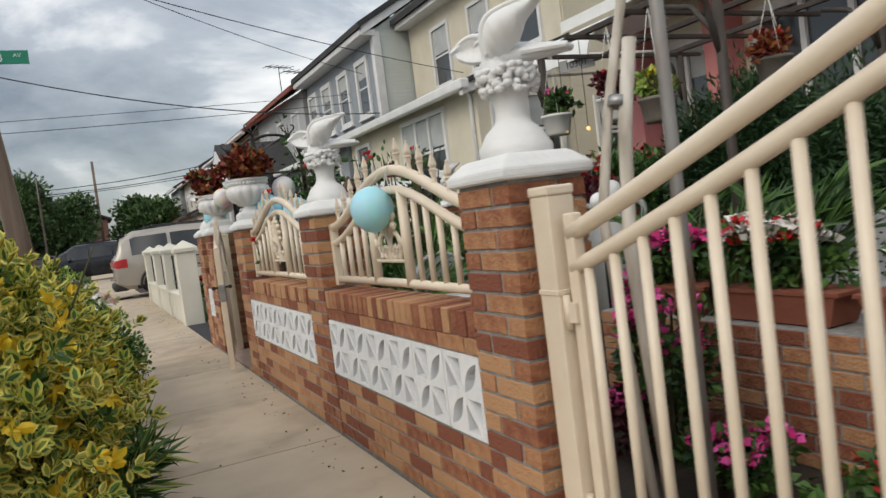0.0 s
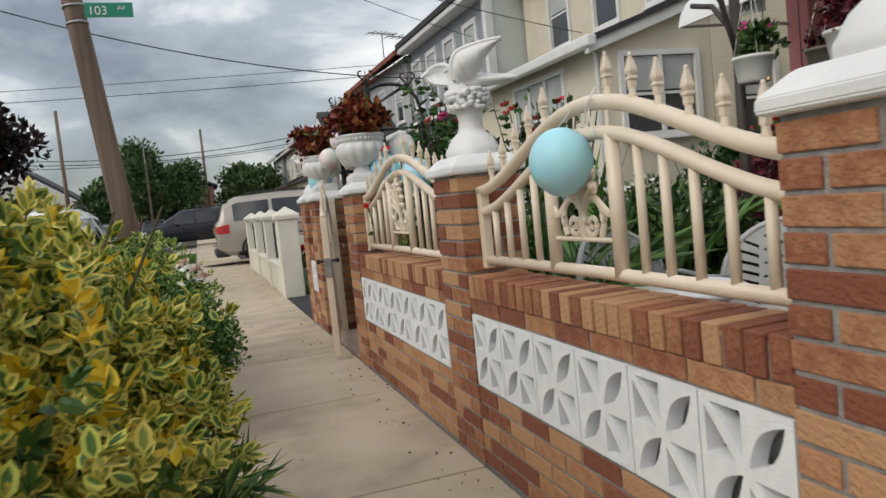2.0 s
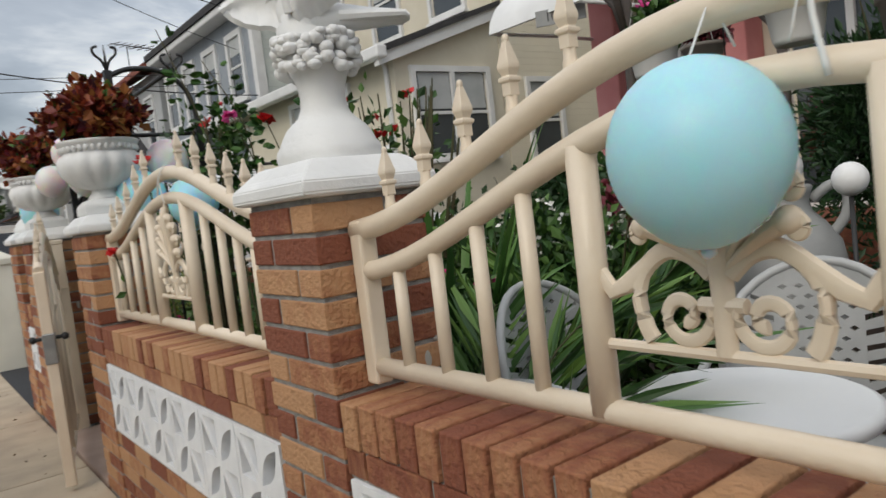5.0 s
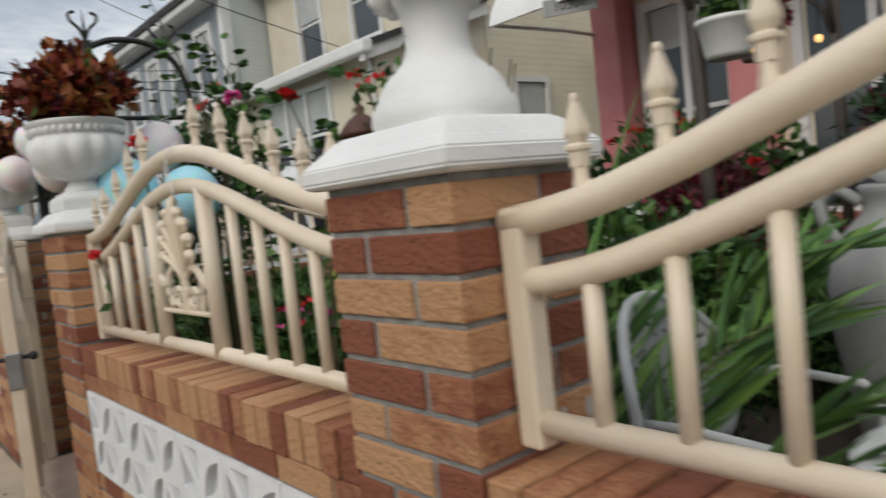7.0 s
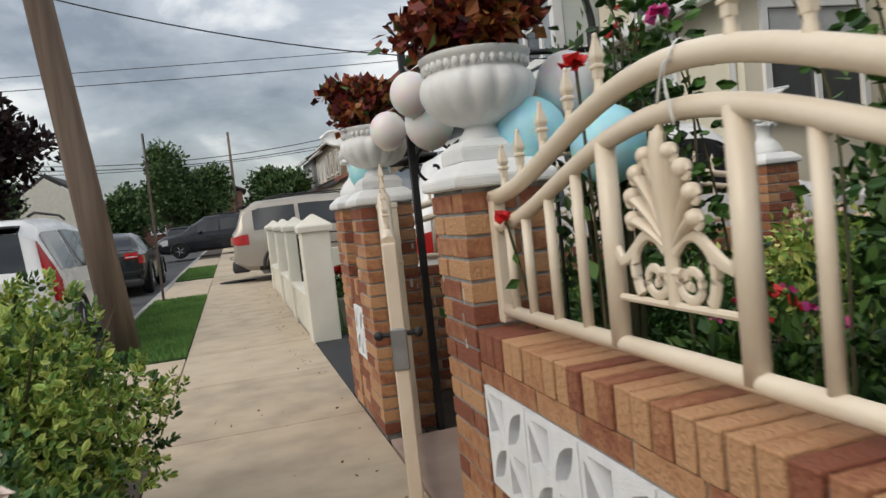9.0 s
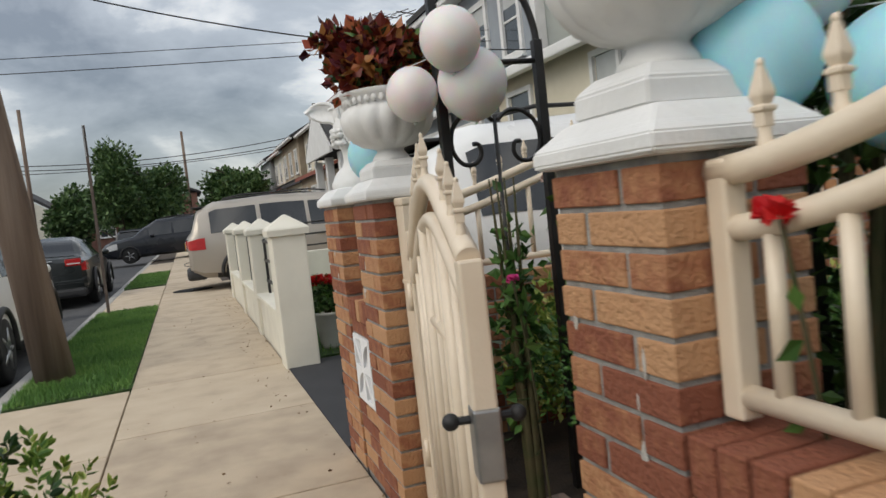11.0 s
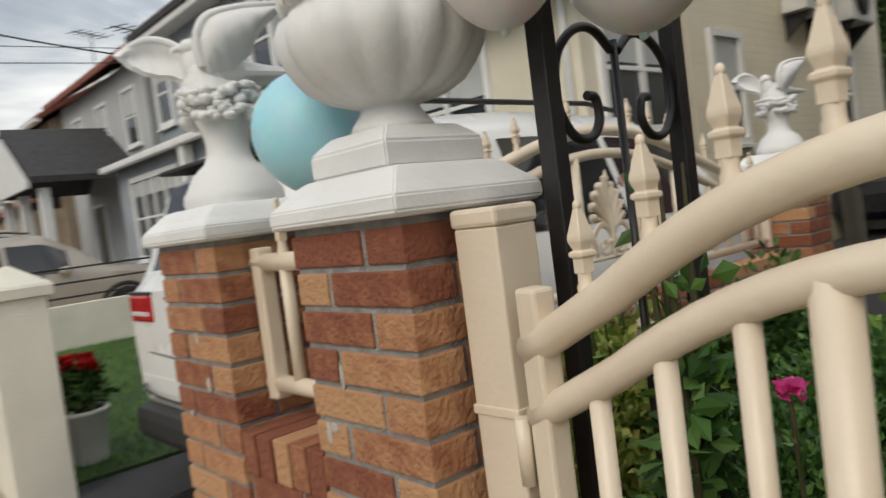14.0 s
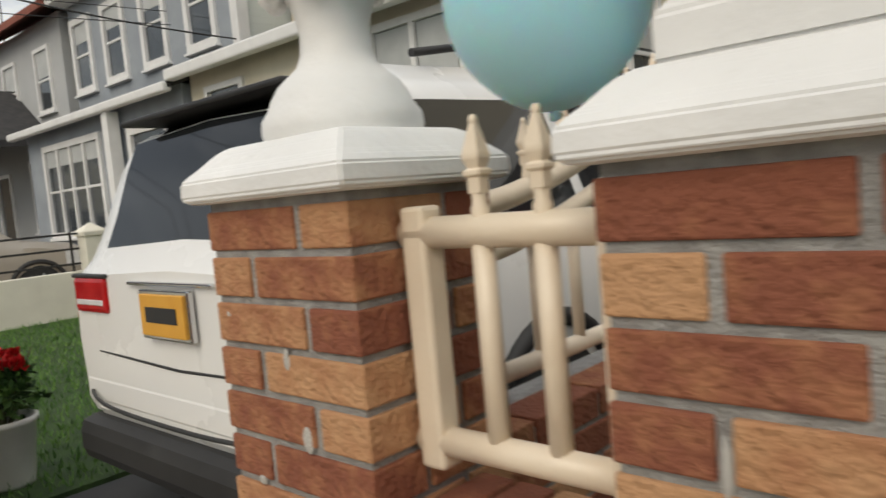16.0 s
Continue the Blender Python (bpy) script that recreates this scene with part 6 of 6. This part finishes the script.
SUV = ((0.0, 0.84, 0.45, 0.98, 1.02, 0.80), (0.06, 0.91, 0.34, 1.0, 1.10, 0.76), (0.22, 0.94, 0.26, 1.03, 1.55, 0.68), (0.55, 0.95, 0.24, 1.03, 1.70, 0.66), (1.6, 0.955, 0.24, 1.0, 1.74, 0.68),
       (2.7, 0.955, 0.24, 0.98, 1.70, 0.67), (3.15, 0.95, 0.24, 0.97, 1.45, 0.70), (3.62, 0.945, 0.24, 0.96, 1.08, 0.80), (4.3, 0.91, 0.25, 0.86, 0.98, 0.74), (4.6, 0.84, 0.30, 0.72, 0.84, 0.66), (4.7, 0.74, 0.40, 0.58, 0.66, 0.58))
SEDAN = ((0.0, 0.80, 0.42, 0.88, 0.94, 0.72), (0.08, 0.88, 0.30, 0.94, 1.02, 0.72), (0.65, 0.92, 0.22, 0.96, 1.05, 0.74), (1.25, 0.925, 0.20, 0.95, 1.38, 0.62), (1.8, 0.925, 0.20, 0.94, 1.46, 0.60),
         (2.6, 0.925, 0.20, 0.93, 1.42, 0.60), (3.35, 0.92, 0.20, 0.92, 1.03, 0.74), (4.3, 0.88, 0.22, 0.82, 0.92, 0.70), (4.75, 0.76, 0.34, 0.62, 0.70, 0.60))


def car(name, label, at, turn, paint, tab, length, height=1.0, windows=((0.42, 1.25), (1.33, 2.15), (2.22, 3.02)), rear=(0.07, 0.4), front=(3.0, 3.55), wheels=(0.92, 3.75), tail="corner", plate=True, hatch_lines=True, glass=CARGLASS, suv=True):
    """A car along +x from its tail: painted body, glass, lamps, bumper, wheels."""
    c = thing(name, label, "car", at, turn)
    end = tab[-1][0]
    kx = length / end

    def pt(s, u, side, off=0.0):
        w, zb, zbelt, zr, wr = lerp_table(tab, s)
        zb, zbelt, zr = zb * height, zbelt * height, zr * height
        ring = ((0.0, zb), (w * 0.86, zb), (w * 0.97, zb + 0.10), (w, zb + (zbelt - zb) * 0.55), (w * 0.975, zbelt), (wr + (w - wr) * 0.12, zr - (zr - zbelt) * 0.14 - 0.015), (wr * 0.84, zr - 0.005), (0.0, zr + 0.018))
        x = max(0, min(6.9999, u))
        j = int(x)
        f = x - j
        y, z = ring[j][0] + (ring[j + 1][0] - ring[j][0]) * f, ring[j][1] + (ring[j + 1][1] - ring[j][1]) * f
        dy, dz = ring[j + 1][1] - ring[j][1], -(ring[j + 1][0] - ring[j][0])
        n = math.hypot(dy, dz) or 1
        return Vector((s * kx, side * (y + off * dy / n), z + off * dz / n))

    bm = B()
    S = [end * i / 46 for i in range(47)]
    S = sorted(set(S + [t[0] for t in tab]))
    US = [0, 0.6, 1, 1.5, 2, 2.5, 3, 3.5, 4, 4.5, 4.85, 5, 5.4, 6, 6.5]
    rows = []
    for s in S:
        right = [bm.verts.new(pt(s, u, -1)) for u in US]
        rows.append(right + [bm.verts.new(pt(s, 6.9999, -1))] + [bm.verts.new(pt(s, u, 1)) for u in reversed(US[1:])])
    n = len(rows[0])
    for a, b in zip(rows, rows[1:]):
        for j in range(n):
            bm.faces.new((a[j], a[(j + 1) % n], b[(j + 1) % n], b[j])).smooth = True
    bm.faces.new(rows[0][::-1])
    bm.faces.new(rows[-1])
    bmesh.ops.recalc_face_normals(bm, faces=bm.faces[:])
    body = part("body", bm, paint, c)

    def patch(pname, s0, s1, u0, u1, mat, side, off=0.006, k=7, lbl=""):
        g = [[pt(s0 + (s1 - s0) * i / k, u0 + (u1 - u0) * j / 5, side, off) for j in range(6)] for i in range(k + 1)]
        return part(pname, surf(B(), g, 0.004), mat, c, lbl)

    for side in (-1, 1):
        for s0, s1 in windows:
            patch("side_window", s0, s1, 4.12, 4.92, glass, side)
        patch("sill_trim", 0.45, end - 0.5, 1.0, 1.9, DARKPLASTIC, side, 0.008, 14)
        for s0, s1 in windows[1:]:
            part("door_handle", tube(B(), [pt(s0 + 0.08, 3.65, side, 0.03), pt(s0 + 0.25, 3.65, side, 0.03)], 0.013, 6), paint if paint is not None else CHROME, c)
        m = windows[-1][1]
        part("mirror", ball(B(), pt(m - 0.1, 4.1, side, 0.12), 0.10, 0.75, 12), paint, c)
        if tail == "tall":
            patch("tail_lamp", 0.03, 0.24, 3.2, 4.95, TAIL, side, 0.012)
            part("reflector", box(B(), -0.012, 0.01, side * 0.62 - 0.1, side * 0.62 + 0.1, 0.44, 0.49, 0.004), TAIL, c)
        else:
            patch("tail_lamp", 0.005, 0.30, 3.35, 3.98, TAIL, side, 0.014)
            part("tail_lamp", box(B(), -0.018, 0.03, side * 0.66 - 0.15, side * 0.66 + 0.15, 0.86 * height, 1.01 * height, 0.02), TAIL, c)
            part("lamp_bar", box(B(), -0.022, 0.0, side * 0.66 - 0.13, side * 0.66 + 0.12, 0.895 * height, 0.918 * height, 0.004), LAMPCLEAR, c)
            part("lamp_edge", box(B(), -0.016, 0.02, side * 0.66 - 0.16, side * 0.66 + 0.16, 1.005 * height, 1.022 * height, 0.006), DARKPLASTIC, c)
        patch("head_lamp", end - 0.55, end - 0.14, 3.1, 3.95, LAMPCLEAR, side, 0.012)
    for nm, (s0, s1) in (("rear_window", rear), ("windscreen", front)):
        g = []
        for i in range(8):
            s = s0 + (s1 - s0) * i / 7
            g.append([pt(s, 6.0 + 0.9999 * (1 - abs(f)), -1 if f < 0 else 1, 0.008) for f in np.linspace(-1, 1, 11)])
        part(nm, surf(B(), g, 0.004), glass, c)
    part("rear_bumper", box(B(), -0.07, 0.30, -0.84, 0.84, 0.23, 0.42, 0.06), DARKPLASTIC, c, "dark plastic lower bumper")
    bump = box(B(), -0.12, 0.30, -0.90, 0.90, 0.40, 0.66, 0.09)
    for v in bump.verts:
        v.co.x += 0.16 * (abs(v.co.y) / 0.9) ** 3
    part("bumper_step", bump, paint, c, "rounded painted bumper")
    part("bumper_line", tube(B(), [(-0.105 + 0.16 * (abs(y) / 0.9) ** 3, y, 0.52) for y in np.linspace(-0.84, 0.84, 15)], 0.008, 6), DARKPLASTIC, c, "thin dark bumper joint")
    part("hatch_joint", tube(B(), [(0.004, -0.66, 0.70), (0.0, 0.0, 0.68), (0.004, 0.66, 0.70)], 0.006, 6), DARKPLASTIC, c)
    part("hatch_handle", box(B(), -0.02, 0.02, -0.3, 0.3, 0.985 * height, 1.0 * height, 0.006), CHROME, c, "chrome strip above the plate")
    if plate:
        pl = part("number_plate", box(B(), -0.045, -0.02, -0.155, 0.155, 0.81 * height, 0.96 * height, 0.004), PLATE, c, "orange yellow number plate")
        part("plate_frame", box(B(), -0.035, -0.01, -0.175, 0.175, 0.795 * height, 0.975 * height, 0.006), CHROME, pl)
        part("plate_print", box(B(), -0.048, -0.045, -0.11, 0.11, 0.86 * height, 0.915 * height), DARKPLASTIC, pl, "dark plate characters as a bar")
        part("badge", lathe(B(), ((0.045, 0), (0.045, 0.012), (0.03, 0.016)), sides=20), CHROME, c, "round maker's badge")
        c.children[-1].matrix_basis = pose(-0.01, 0, 1.05 * height, 0, -90, 0)
    if suv:
        part("spoiler", box(B(), 0.15, 0.36, -0.56, 0.56, 1.605 * height, 1.63 * height, 0.010), DARKPLASTIC, c, "roof spoiler over the rear window")
        for side in (-1, 1):
            part("roof_rail", tube(B(), [(0.7 * kx, side * 0.58, 1.74 * height), (1.0 * kx, side * 0.58, 1.79 * height), (2.3 * kx, side * 0.58, 1.78 * height), (2.6 * kx, side * 0.58, 1.73 * height)], 0.016, 8), DARKPLASTIC, c)
    for sx in wheels:
        for side in (-1, 1):
            w = part("wheel", lathe(B(), ((0.20, -0.11), (0.30, -0.112), (0.335, -0.09), (0.345, 0), (0.335, 0.09), (0.30, 0.112), (0.20, 0.11)), sides=36), RUBBER, c, "black tyre")
            w.matrix_basis = pose(sx * kx, side * 0.845, 0.345, 90, 0, 0)
            rim = lathe(B(), ((0.235, -0.02), (0.24, 0.105), (0.215, 0.108), (0.20, 0.08), (0.05, 0.085)), sides=30)
            r = part("rim", rim, RIM, w, "alloy rim")
            r.matrix_basis = pose(0, 0, 0, 0 if side < 0 else 180, 0, 0)
            for q in range(5):
                a = q * 1.2566
                part("spoke", tube(B(), [(0.03 * math.cos(a), 0.03 * math.sin(a), -side * 0.112), (0.22 * math.cos(a), 0.22 * math.sin(a), -side * 0.10)], 0.026, 6, 0.018), RIM, w)
            arch = [(sx * kx + 0.40 * math.cos(a), side * 0.955, 0.34 + 0.40 * math.sin(a)) for a in np.linspace(-0.15, math.pi + 0.15, 20)]
            part("wheel_arch", tube(B(), arch, 0.035, 8, flat=1.0), DARKPLASTIC, c, "black wheel arch")
            part("wheel_well", lathe(B(), ((0.385, -0.01), (0.385, 0.012), (0.05, 0.013)), sides=30), DARKPLASTIC, c)
            c.children[-1].matrix_basis = pose(sx * kx, side * 0.957, 0.345, 90, 0, 0)
    return c


def paint(name, col, metal=0.0, rough=0.28):
    return material(name, (tuple(v * 0.96 for v in col), col), 1.5, rough=rough, metal=metal, coat=0.35, spec=0.35)


WHITECAR, BLACKCAR, DARKCAR, TANCAR = paint("white_car_paint", (0.78, 0.78, 0.77)), paint("black_car_paint", (0.012, 0.014, 0.02)), paint("dark_green_car_paint", (0.016, 0.02, 0.02)), paint("champagne_car_paint", (0.42, 0.38, 0.33), 0.3, 0.35)
car("parked_car", "white crossover car parked at the kerb", (-2.25, 12.45, -0.12), 90, WHITECAR, SUV, 4.55, 0.97, tail="tall")
car("parked_car", "dark saloon car parked at the kerb", (-2.35, 21.3, -0.12), 90, DARKCAR, SEDAN, 4.85, 1.0, windows=((0.95, 1.6), (1.68, 2.35), (2.42, 3.0)), rear=(0.68, 1.28), front=(2.65, 3.3), wheels=(0.95, 3.8), suv=False)
car("parked_car", "long black utility car standing across the street end", (2.6, 40.5, 0.0), 180, BLACKCAR, SUV, 5.6, 1.08, plate=False)
car("parked_car", "champagne coloured utility car parked over the pavement", (0.50, 20.5, 0.0), 0, TANCAR, SUV, 5.0, 1.0)
car("parked_car", "white utility car parked in the asphalt driveway", (1.78, 10.22, 0.004), 0, WHITECAR, SUV, 4.85, 1.0)
car("parked_car", "black utility car parked at the end of the driveway", (17.2, 10.5, 0.004), 180, BLACKCAR, SUV, 4.7, 1.0, plate=False)
car("parked_car", "black car parked further down the road", (-2.6, 52, -0.12), 90, BLACKCAR, SUV, 4.6, 1.0)


# ---- trees ----
def tree(name, at, h, r, n, leaf, mat, label, seed, trunk=0.18, crown0=0.3, aspect=0.35, k=26):
    rng = np.random.default_rng(seed)
    t = thing(name, label, "tree", at)
    bm = tube(B(), [(0, 0, -0.2), (0.05, 0.03, h * 0.3), (0.0, 0.1, h * 0.75)], trunk, 10, trunk * 0.3)
    for i in range(9):
        a, z = rng.uniform(0, 6.28), h * rng.uniform(crown0, 0.75)
        tube(bm, [(0, 0, z), (0.4 * r * math.cos(a), 0.4 * r * math.sin(a), z + 0.1 * h), (0.8 * r * math.cos(a), 0.8 * r * math.sin(a), z + 0.16 * h)], trunk * 0.4, 6, 0.02)
    part("trunk", bm, BARK, t)
    pts, dirs = lumps(rng, r, r, h * (1 - crown0), n, k, h * crown0, 0.3)
    tagged(part("crown", leaf_mesh("crown", pts, dirs, leaf, aspect, mat, rng), mat, t), kind="stuff")


tree("copper_tree", (-9.9, 33, 0), 8.6, 4.4, 26000, 0.36, COPPER, "tall dark copper-leaved tree across the road", 71, 0.3, 0.2, k=40)
tree("conifer_tree", (-3.4, 58, 0), 8.3, 2.2, 12000, 0.26, FARLEAF, "tall dark green conifer at the end of the street", 72, 0.2, 0.04)
tree("conifer_tree", (-1.2, 61, 0), 6.6, 2.8, 12000, 0.28, FARLEAF, "tall dark green conifer at the end of the street", 73, 0.2, 0.04)
tree("street_tree", (4.6, 62, 0), 6.2, 3.0, 9000, 0.34, FARLEAF, "broad green tree at the end of the street", 74, 0.2, 0.15)
tree("street_tree", (-7.5, 68, 0), 5.5, 2.6, 8000, 0.34, FARLEAF, "broad green tree at the end of the street", 75, 0.2, 0.15)
tree("street_tree", (-16, 62, 0), 8.0, 3.4, 9000, 0.34, FARLEAF, "broad green tree at the end of the street", 76, 0.2, 0.15)
tree("garden_tree", (19.5, 12.8, 0), 8.5, 2.2, 14000, 0.2, FARLEAF, "green tree behind the driveway", 77, 0.2, 0.1)
tree("garden_tree", (27, 6.5, 0), 7.5, 3.0, 9000, 0.25, FARLEAF, "green tree behind the driveway", 78, 0.2, 0.1)

# television aerials
for x, y, z in ((8.9, 33.0, 7.6), (7.9, 26.5, 5.9)):
    an = thing("aerial", "thin metal television aerial on a roof", "aerial", (x, y, z), 30, "television aerials")
    an.scale = (0.72, 0.72, 0.75)
    part("mast", tube(B(), [(0, 0, -0.6), (0, 0, 1.6)], 0.03, 6), DARKPLASTIC, an)
    part("boom", tube(B(), [(-1.1, 0, 1.5), (1.1, 0, 1.6)], 0.025, 6), DARKPLASTIC, an)
    for k in range(5):
        part("element", tube(B(), [(-0.9 + k * 0.45, -0.5, 1.52 + k * 0.02), (-0.9 + k * 0.45, 0.5, 1.52 + k * 0.02)], 0.018, 6), DARKPLASTIC, an)

# mortar drips and lime stains on the pillars
LIMESTAIN = material("lime_stain", ((0.42, 0.40, 0.37), (0.58, 0.56, 0.52)), 60, rough=0.95, bump=0.4, bump_scale=200)
rng = random.Random(12)
for key, face, n in (("d", "y", 9), ("e", "x", 4), ("a", "y", 6), ("c", "x", 4), ("b", "y", 4), ("d", "x", 3)):
    y0 = PIL[key]
    for k in range(n):
        w, hh, z = rng.uniform(0.003, 0.012), rng.uniform(0.006, 0.03), rng.uniform(0.75, 1.2)
        bm = bmesh.new()
        bmesh.ops.create_icosphere(bm, subdivisions=2, radius=1)
        for v in bm.verts:
            v.co *= 1 + 0.25 * noise.noise(v.co * 2 + Vector((k, z, 0)))
        if face == "y":
            ob = solid("mortar_drip", bm, LIMESTAIN, "whitish mortar drip on a brick pillar", "stain", (FRONT + rng.uniform(0.18, 0.30), y0 + 0.001, z), group="mortar drips")
            ob.scale = (w, 0.0025, hh)
        else:
            ob = solid("mortar_drip", bm, LIMESTAIN, "whitish mortar drip on a brick pillar", "stain", (FRONT + 0.001, y0 + rng.uniform(0.03, 0.30), z), group="mortar drips")
            ob.scale = (0.0025, w, hh)
# fallen leaves and grit on the pavement
LITTER = material("dry_leaf", ((0.10, 0.055, 0.025), (0.22, 0.13, 0.06)), 9, rough=0.9, island=0.6)
lr = np.random.default_rng(5)
pts = np.stack([np.where(lr.random(260) < 0.6, lr.uniform(0.85, 1.12, 260), lr.uniform(-0.05, 1.1, 260)), lr.uniform(0.5, 18, 260), np.full(260, 0.004)], 1)
tagged(new("leaf_litter", leaf_mesh("leaf_litter", pts, np.concatenate([lr.normal(size=(260, 2)), np.full((260, 1), 0.12)], 1), 0.02, 0.3, LITTER, lr)), "small dry leaves and bits on the pavement", "litter", kind="stuff")


def bloom(foot, head, mat, label, size=0.03):
    """One flower on a bent stem with a few leaves."""
    f, hd = Vector(foot), Vector(head)
    t = thing("single_flower", label, "flower", foot)
    part("stem", tube(B(), curve([(0, 0, 0), tuple((hd - f) * 0.6 + Vector((0.02, 0.01, 0))), tuple(hd - f)], 5), 0.004, 6), STEM, t)
    g = np.random.default_rng(int(hd.y * 100))
    part("blossom", flower_heads(g, np.array([tuple(hd - f)]), size / 0.72, mat, "blossom", True), mat, t)
    pts = np.array([tuple((hd - f) * k) for k in (0.35, 0.45, 0.55, 0.65, 0.75, 0.85, 0.92)])
    tagged(part("foliage", leaf_mesh("foliage", pts, g.normal(size=(7, 3)), 0.06, 0.3, GREEN, g), GREEN, t), kind="stuff")


bloom((1.40, 5.98, 0.0), (1.215, 5.95, 1.14), RED, "single red rose leaning through the railing", 0.032)
bloom((1.40, 5.80, 0.0), (1.30, 5.62, 1.50), RED, "single red rose above the railing", 0.03)
bloom((1.56, 7.42, 0.0), (1.50, 7.43, 0.92), PINK, "single pink flower by the garden gate", 0.022)
bloom((1.70, 7.3, 0.0), (1.62, 7.28, 1.28), BLUSH, "single peach rose by the garden gate", 0.028)
bloom((1.9, 7.9, 0.0), (1.95, 7.95, 1.25), BLUSH, "single peach rose near the back railing", 0.03)

def cane(foot, bends, n, seed, label, flower=None):
    """A long arching rose cane with side leaves in threes."""
    rng = np.random.default_rng(seed)
    t = thing("rose_cane", label, "rose", foot, group="tall rose canes")
    line = curve([(0, 0, 0)] + [tuple(b) for b in bends], 6)
    part("cane", tube(B(), line, 0.007, 6, 0.0025), STEM, t)
    P, D = [], []
    for i in range(n):
        f = rng.uniform(0.35, 1.0) * (len(line) - 1)
        c = np.array(line[min(int(f), len(line) - 1)])
        a = rng.uniform(0, 6.28)
        d = np.array([math.cos(a), math.sin(a), rng.uniform(-0.3, 0.5)])
        stalk = c + d * rng.uniform(0.03, 0.09)
        for w in (-0.7, 0.0, 0.7):
            P.append(stalk)
            D.append(d + w * np.array([-d[1], d[0], 0]) + rng.normal(0, 0.15, 3))
    tagged(part("foliage", leaf_mesh("foliage", np.array(P), np.array(D), 0.055, 0.30, HEDGELEAF, rng, 0.25, True), HEDGELEAF, t), kind="stuff")
    if flower:
        part("blossom", flower_heads(rng, np.array([tuple(line[-1])]), 0.05, flower, "blossom", True), flower, t)


cane((1.80, 5.95, 0), ((0.05, 0.1, 0.8), (-0.02, 0.2, 1.6), (-0.18, 0.3, 2.2)), 46, 1, "tall arching rose cane beside the arbour")
cane((1.95, 6.05, 0), ((0.0, 0.05, 0.8), (0.05, 0.12, 1.6), (-0.12, 0.2, 2.05)), 40, 2, "tall arching rose cane beside the arbour")
cane((2.05, 6.1, 0), ((0.02, 0.0, 0.8), (0.0, 0.1, 1.4), (-0.15, 0.05, 1.75)), 34, 3, "arching rose cane beside the arbour", PINK)
cane((1.75, 5.35, 0), ((0.03, 0.0, 0.7), (0.08, 0.05, 1.3), (0.02, 0.1, 1.62)), 26, 4, "arching rose cane behind the railing", RED)
cane((1.95, 4.95, 0), ((0.0, 0.05, 0.7), (-0.05, 0.1, 1.3), (-0.08, 0.2, 1.68)), 24, 5, "arching rose cane behind the railing")

# garden lantern on a post
BROWNMETAL = material("red_brown_metal", ((0.05, 0.018, 0.012), (0.10, 0.035, 0.022)), 8, rough=0.6, bump=0.2)
gl = thing("garden_lantern", "red brown metal garden lantern on a thin post", "lantern", (1.74, 4.98, 0))
part("post", tube(B(), [(0, 0, 0), (0, 0, 1.25)], 0.014, 8), BROWNMETAL, gl)
part("base", lathe(B(), ((0.02, 1.23), (0.055, 1.25), (0.06, 1.27), (0.05, 1.28)), sides=20), BROWNMETAL, gl)
for q in range(6):
    part("bar", tube(B(), [(0.045 * math.cos(q * 1.047), 0.045 * math.sin(q * 1.047), 1.275), (0.05 * math.cos(q * 1.047), 0.05 * math.sin(q * 1.047), 1.43)], 0.005, 6), BROWNMETAL, gl)
part("glass", lathe(B(), ((0.038, 1.28), (0.043, 1.42), (0.02, 1.425)), sides=20), CARGLASS, gl, "dark glass")
part("roof", lathe(B(), ((0.065, 1.42), (0.068, 1.435), (0.04, 1.47), (0.012, 1.49), (0.016, 1.505), (0.004, 1.52)), sides=20), BROWNMETAL, gl)

# warm bulbs hanging from the pergola
BULB = bpy.data.materials.new("warm_bulb")
BULB.use_nodes = True
bp = BULB.node_tree.nodes["Principled BSDF"]
bp.inputs["Base Color"].default_value = (0.9, 0.6, 0.3, 1)
bp.inputs["Emission Color"].default_value, bp.inputs["Emission Strength"].default_value = (1.0, 0.55, 0.18, 1), 2.0
for y, z in ((4.35, 1.66), (4.62, 1.68), (4.85, 1.64)):
    lb = thing("hanging_bulb", "small warm glowing bulb hanging from the pergola", "lamp", (3.45, y, z), group="warm bulbs")
    part("bulb", ball(B(), (0, 0, 0), 0.013, 1.2, 12), BULB, lb, "lit bulb")
    part("cord", tube(B(), [(0, 0, 0.022), (0, 0, 2.335 - z)], 0.003, 5), DARKPLASTIC, lb)
# white ribbons tied to the top rails
for y, z in ((2.93, 1.405), (5.12, 1.415)):
    rb = solid("ribbon", tube(B(), curve([(-0.03, 0, -0.12), (-0.035, 0.01, -0.04), (-0.028, 0, 0.0), (0, 0.005, 0.026), (0.028, 0, 0.0), (0, -0.006, -0.026), (-0.03, 0.012, -0.01), (-0.04, 0.03, -0.08)], 4), 0.0035, 6, flat=0.4), STRING, "thin white ribbon knotted on the top rail", "ribbon", (RX, y, z), group="white ribbons")
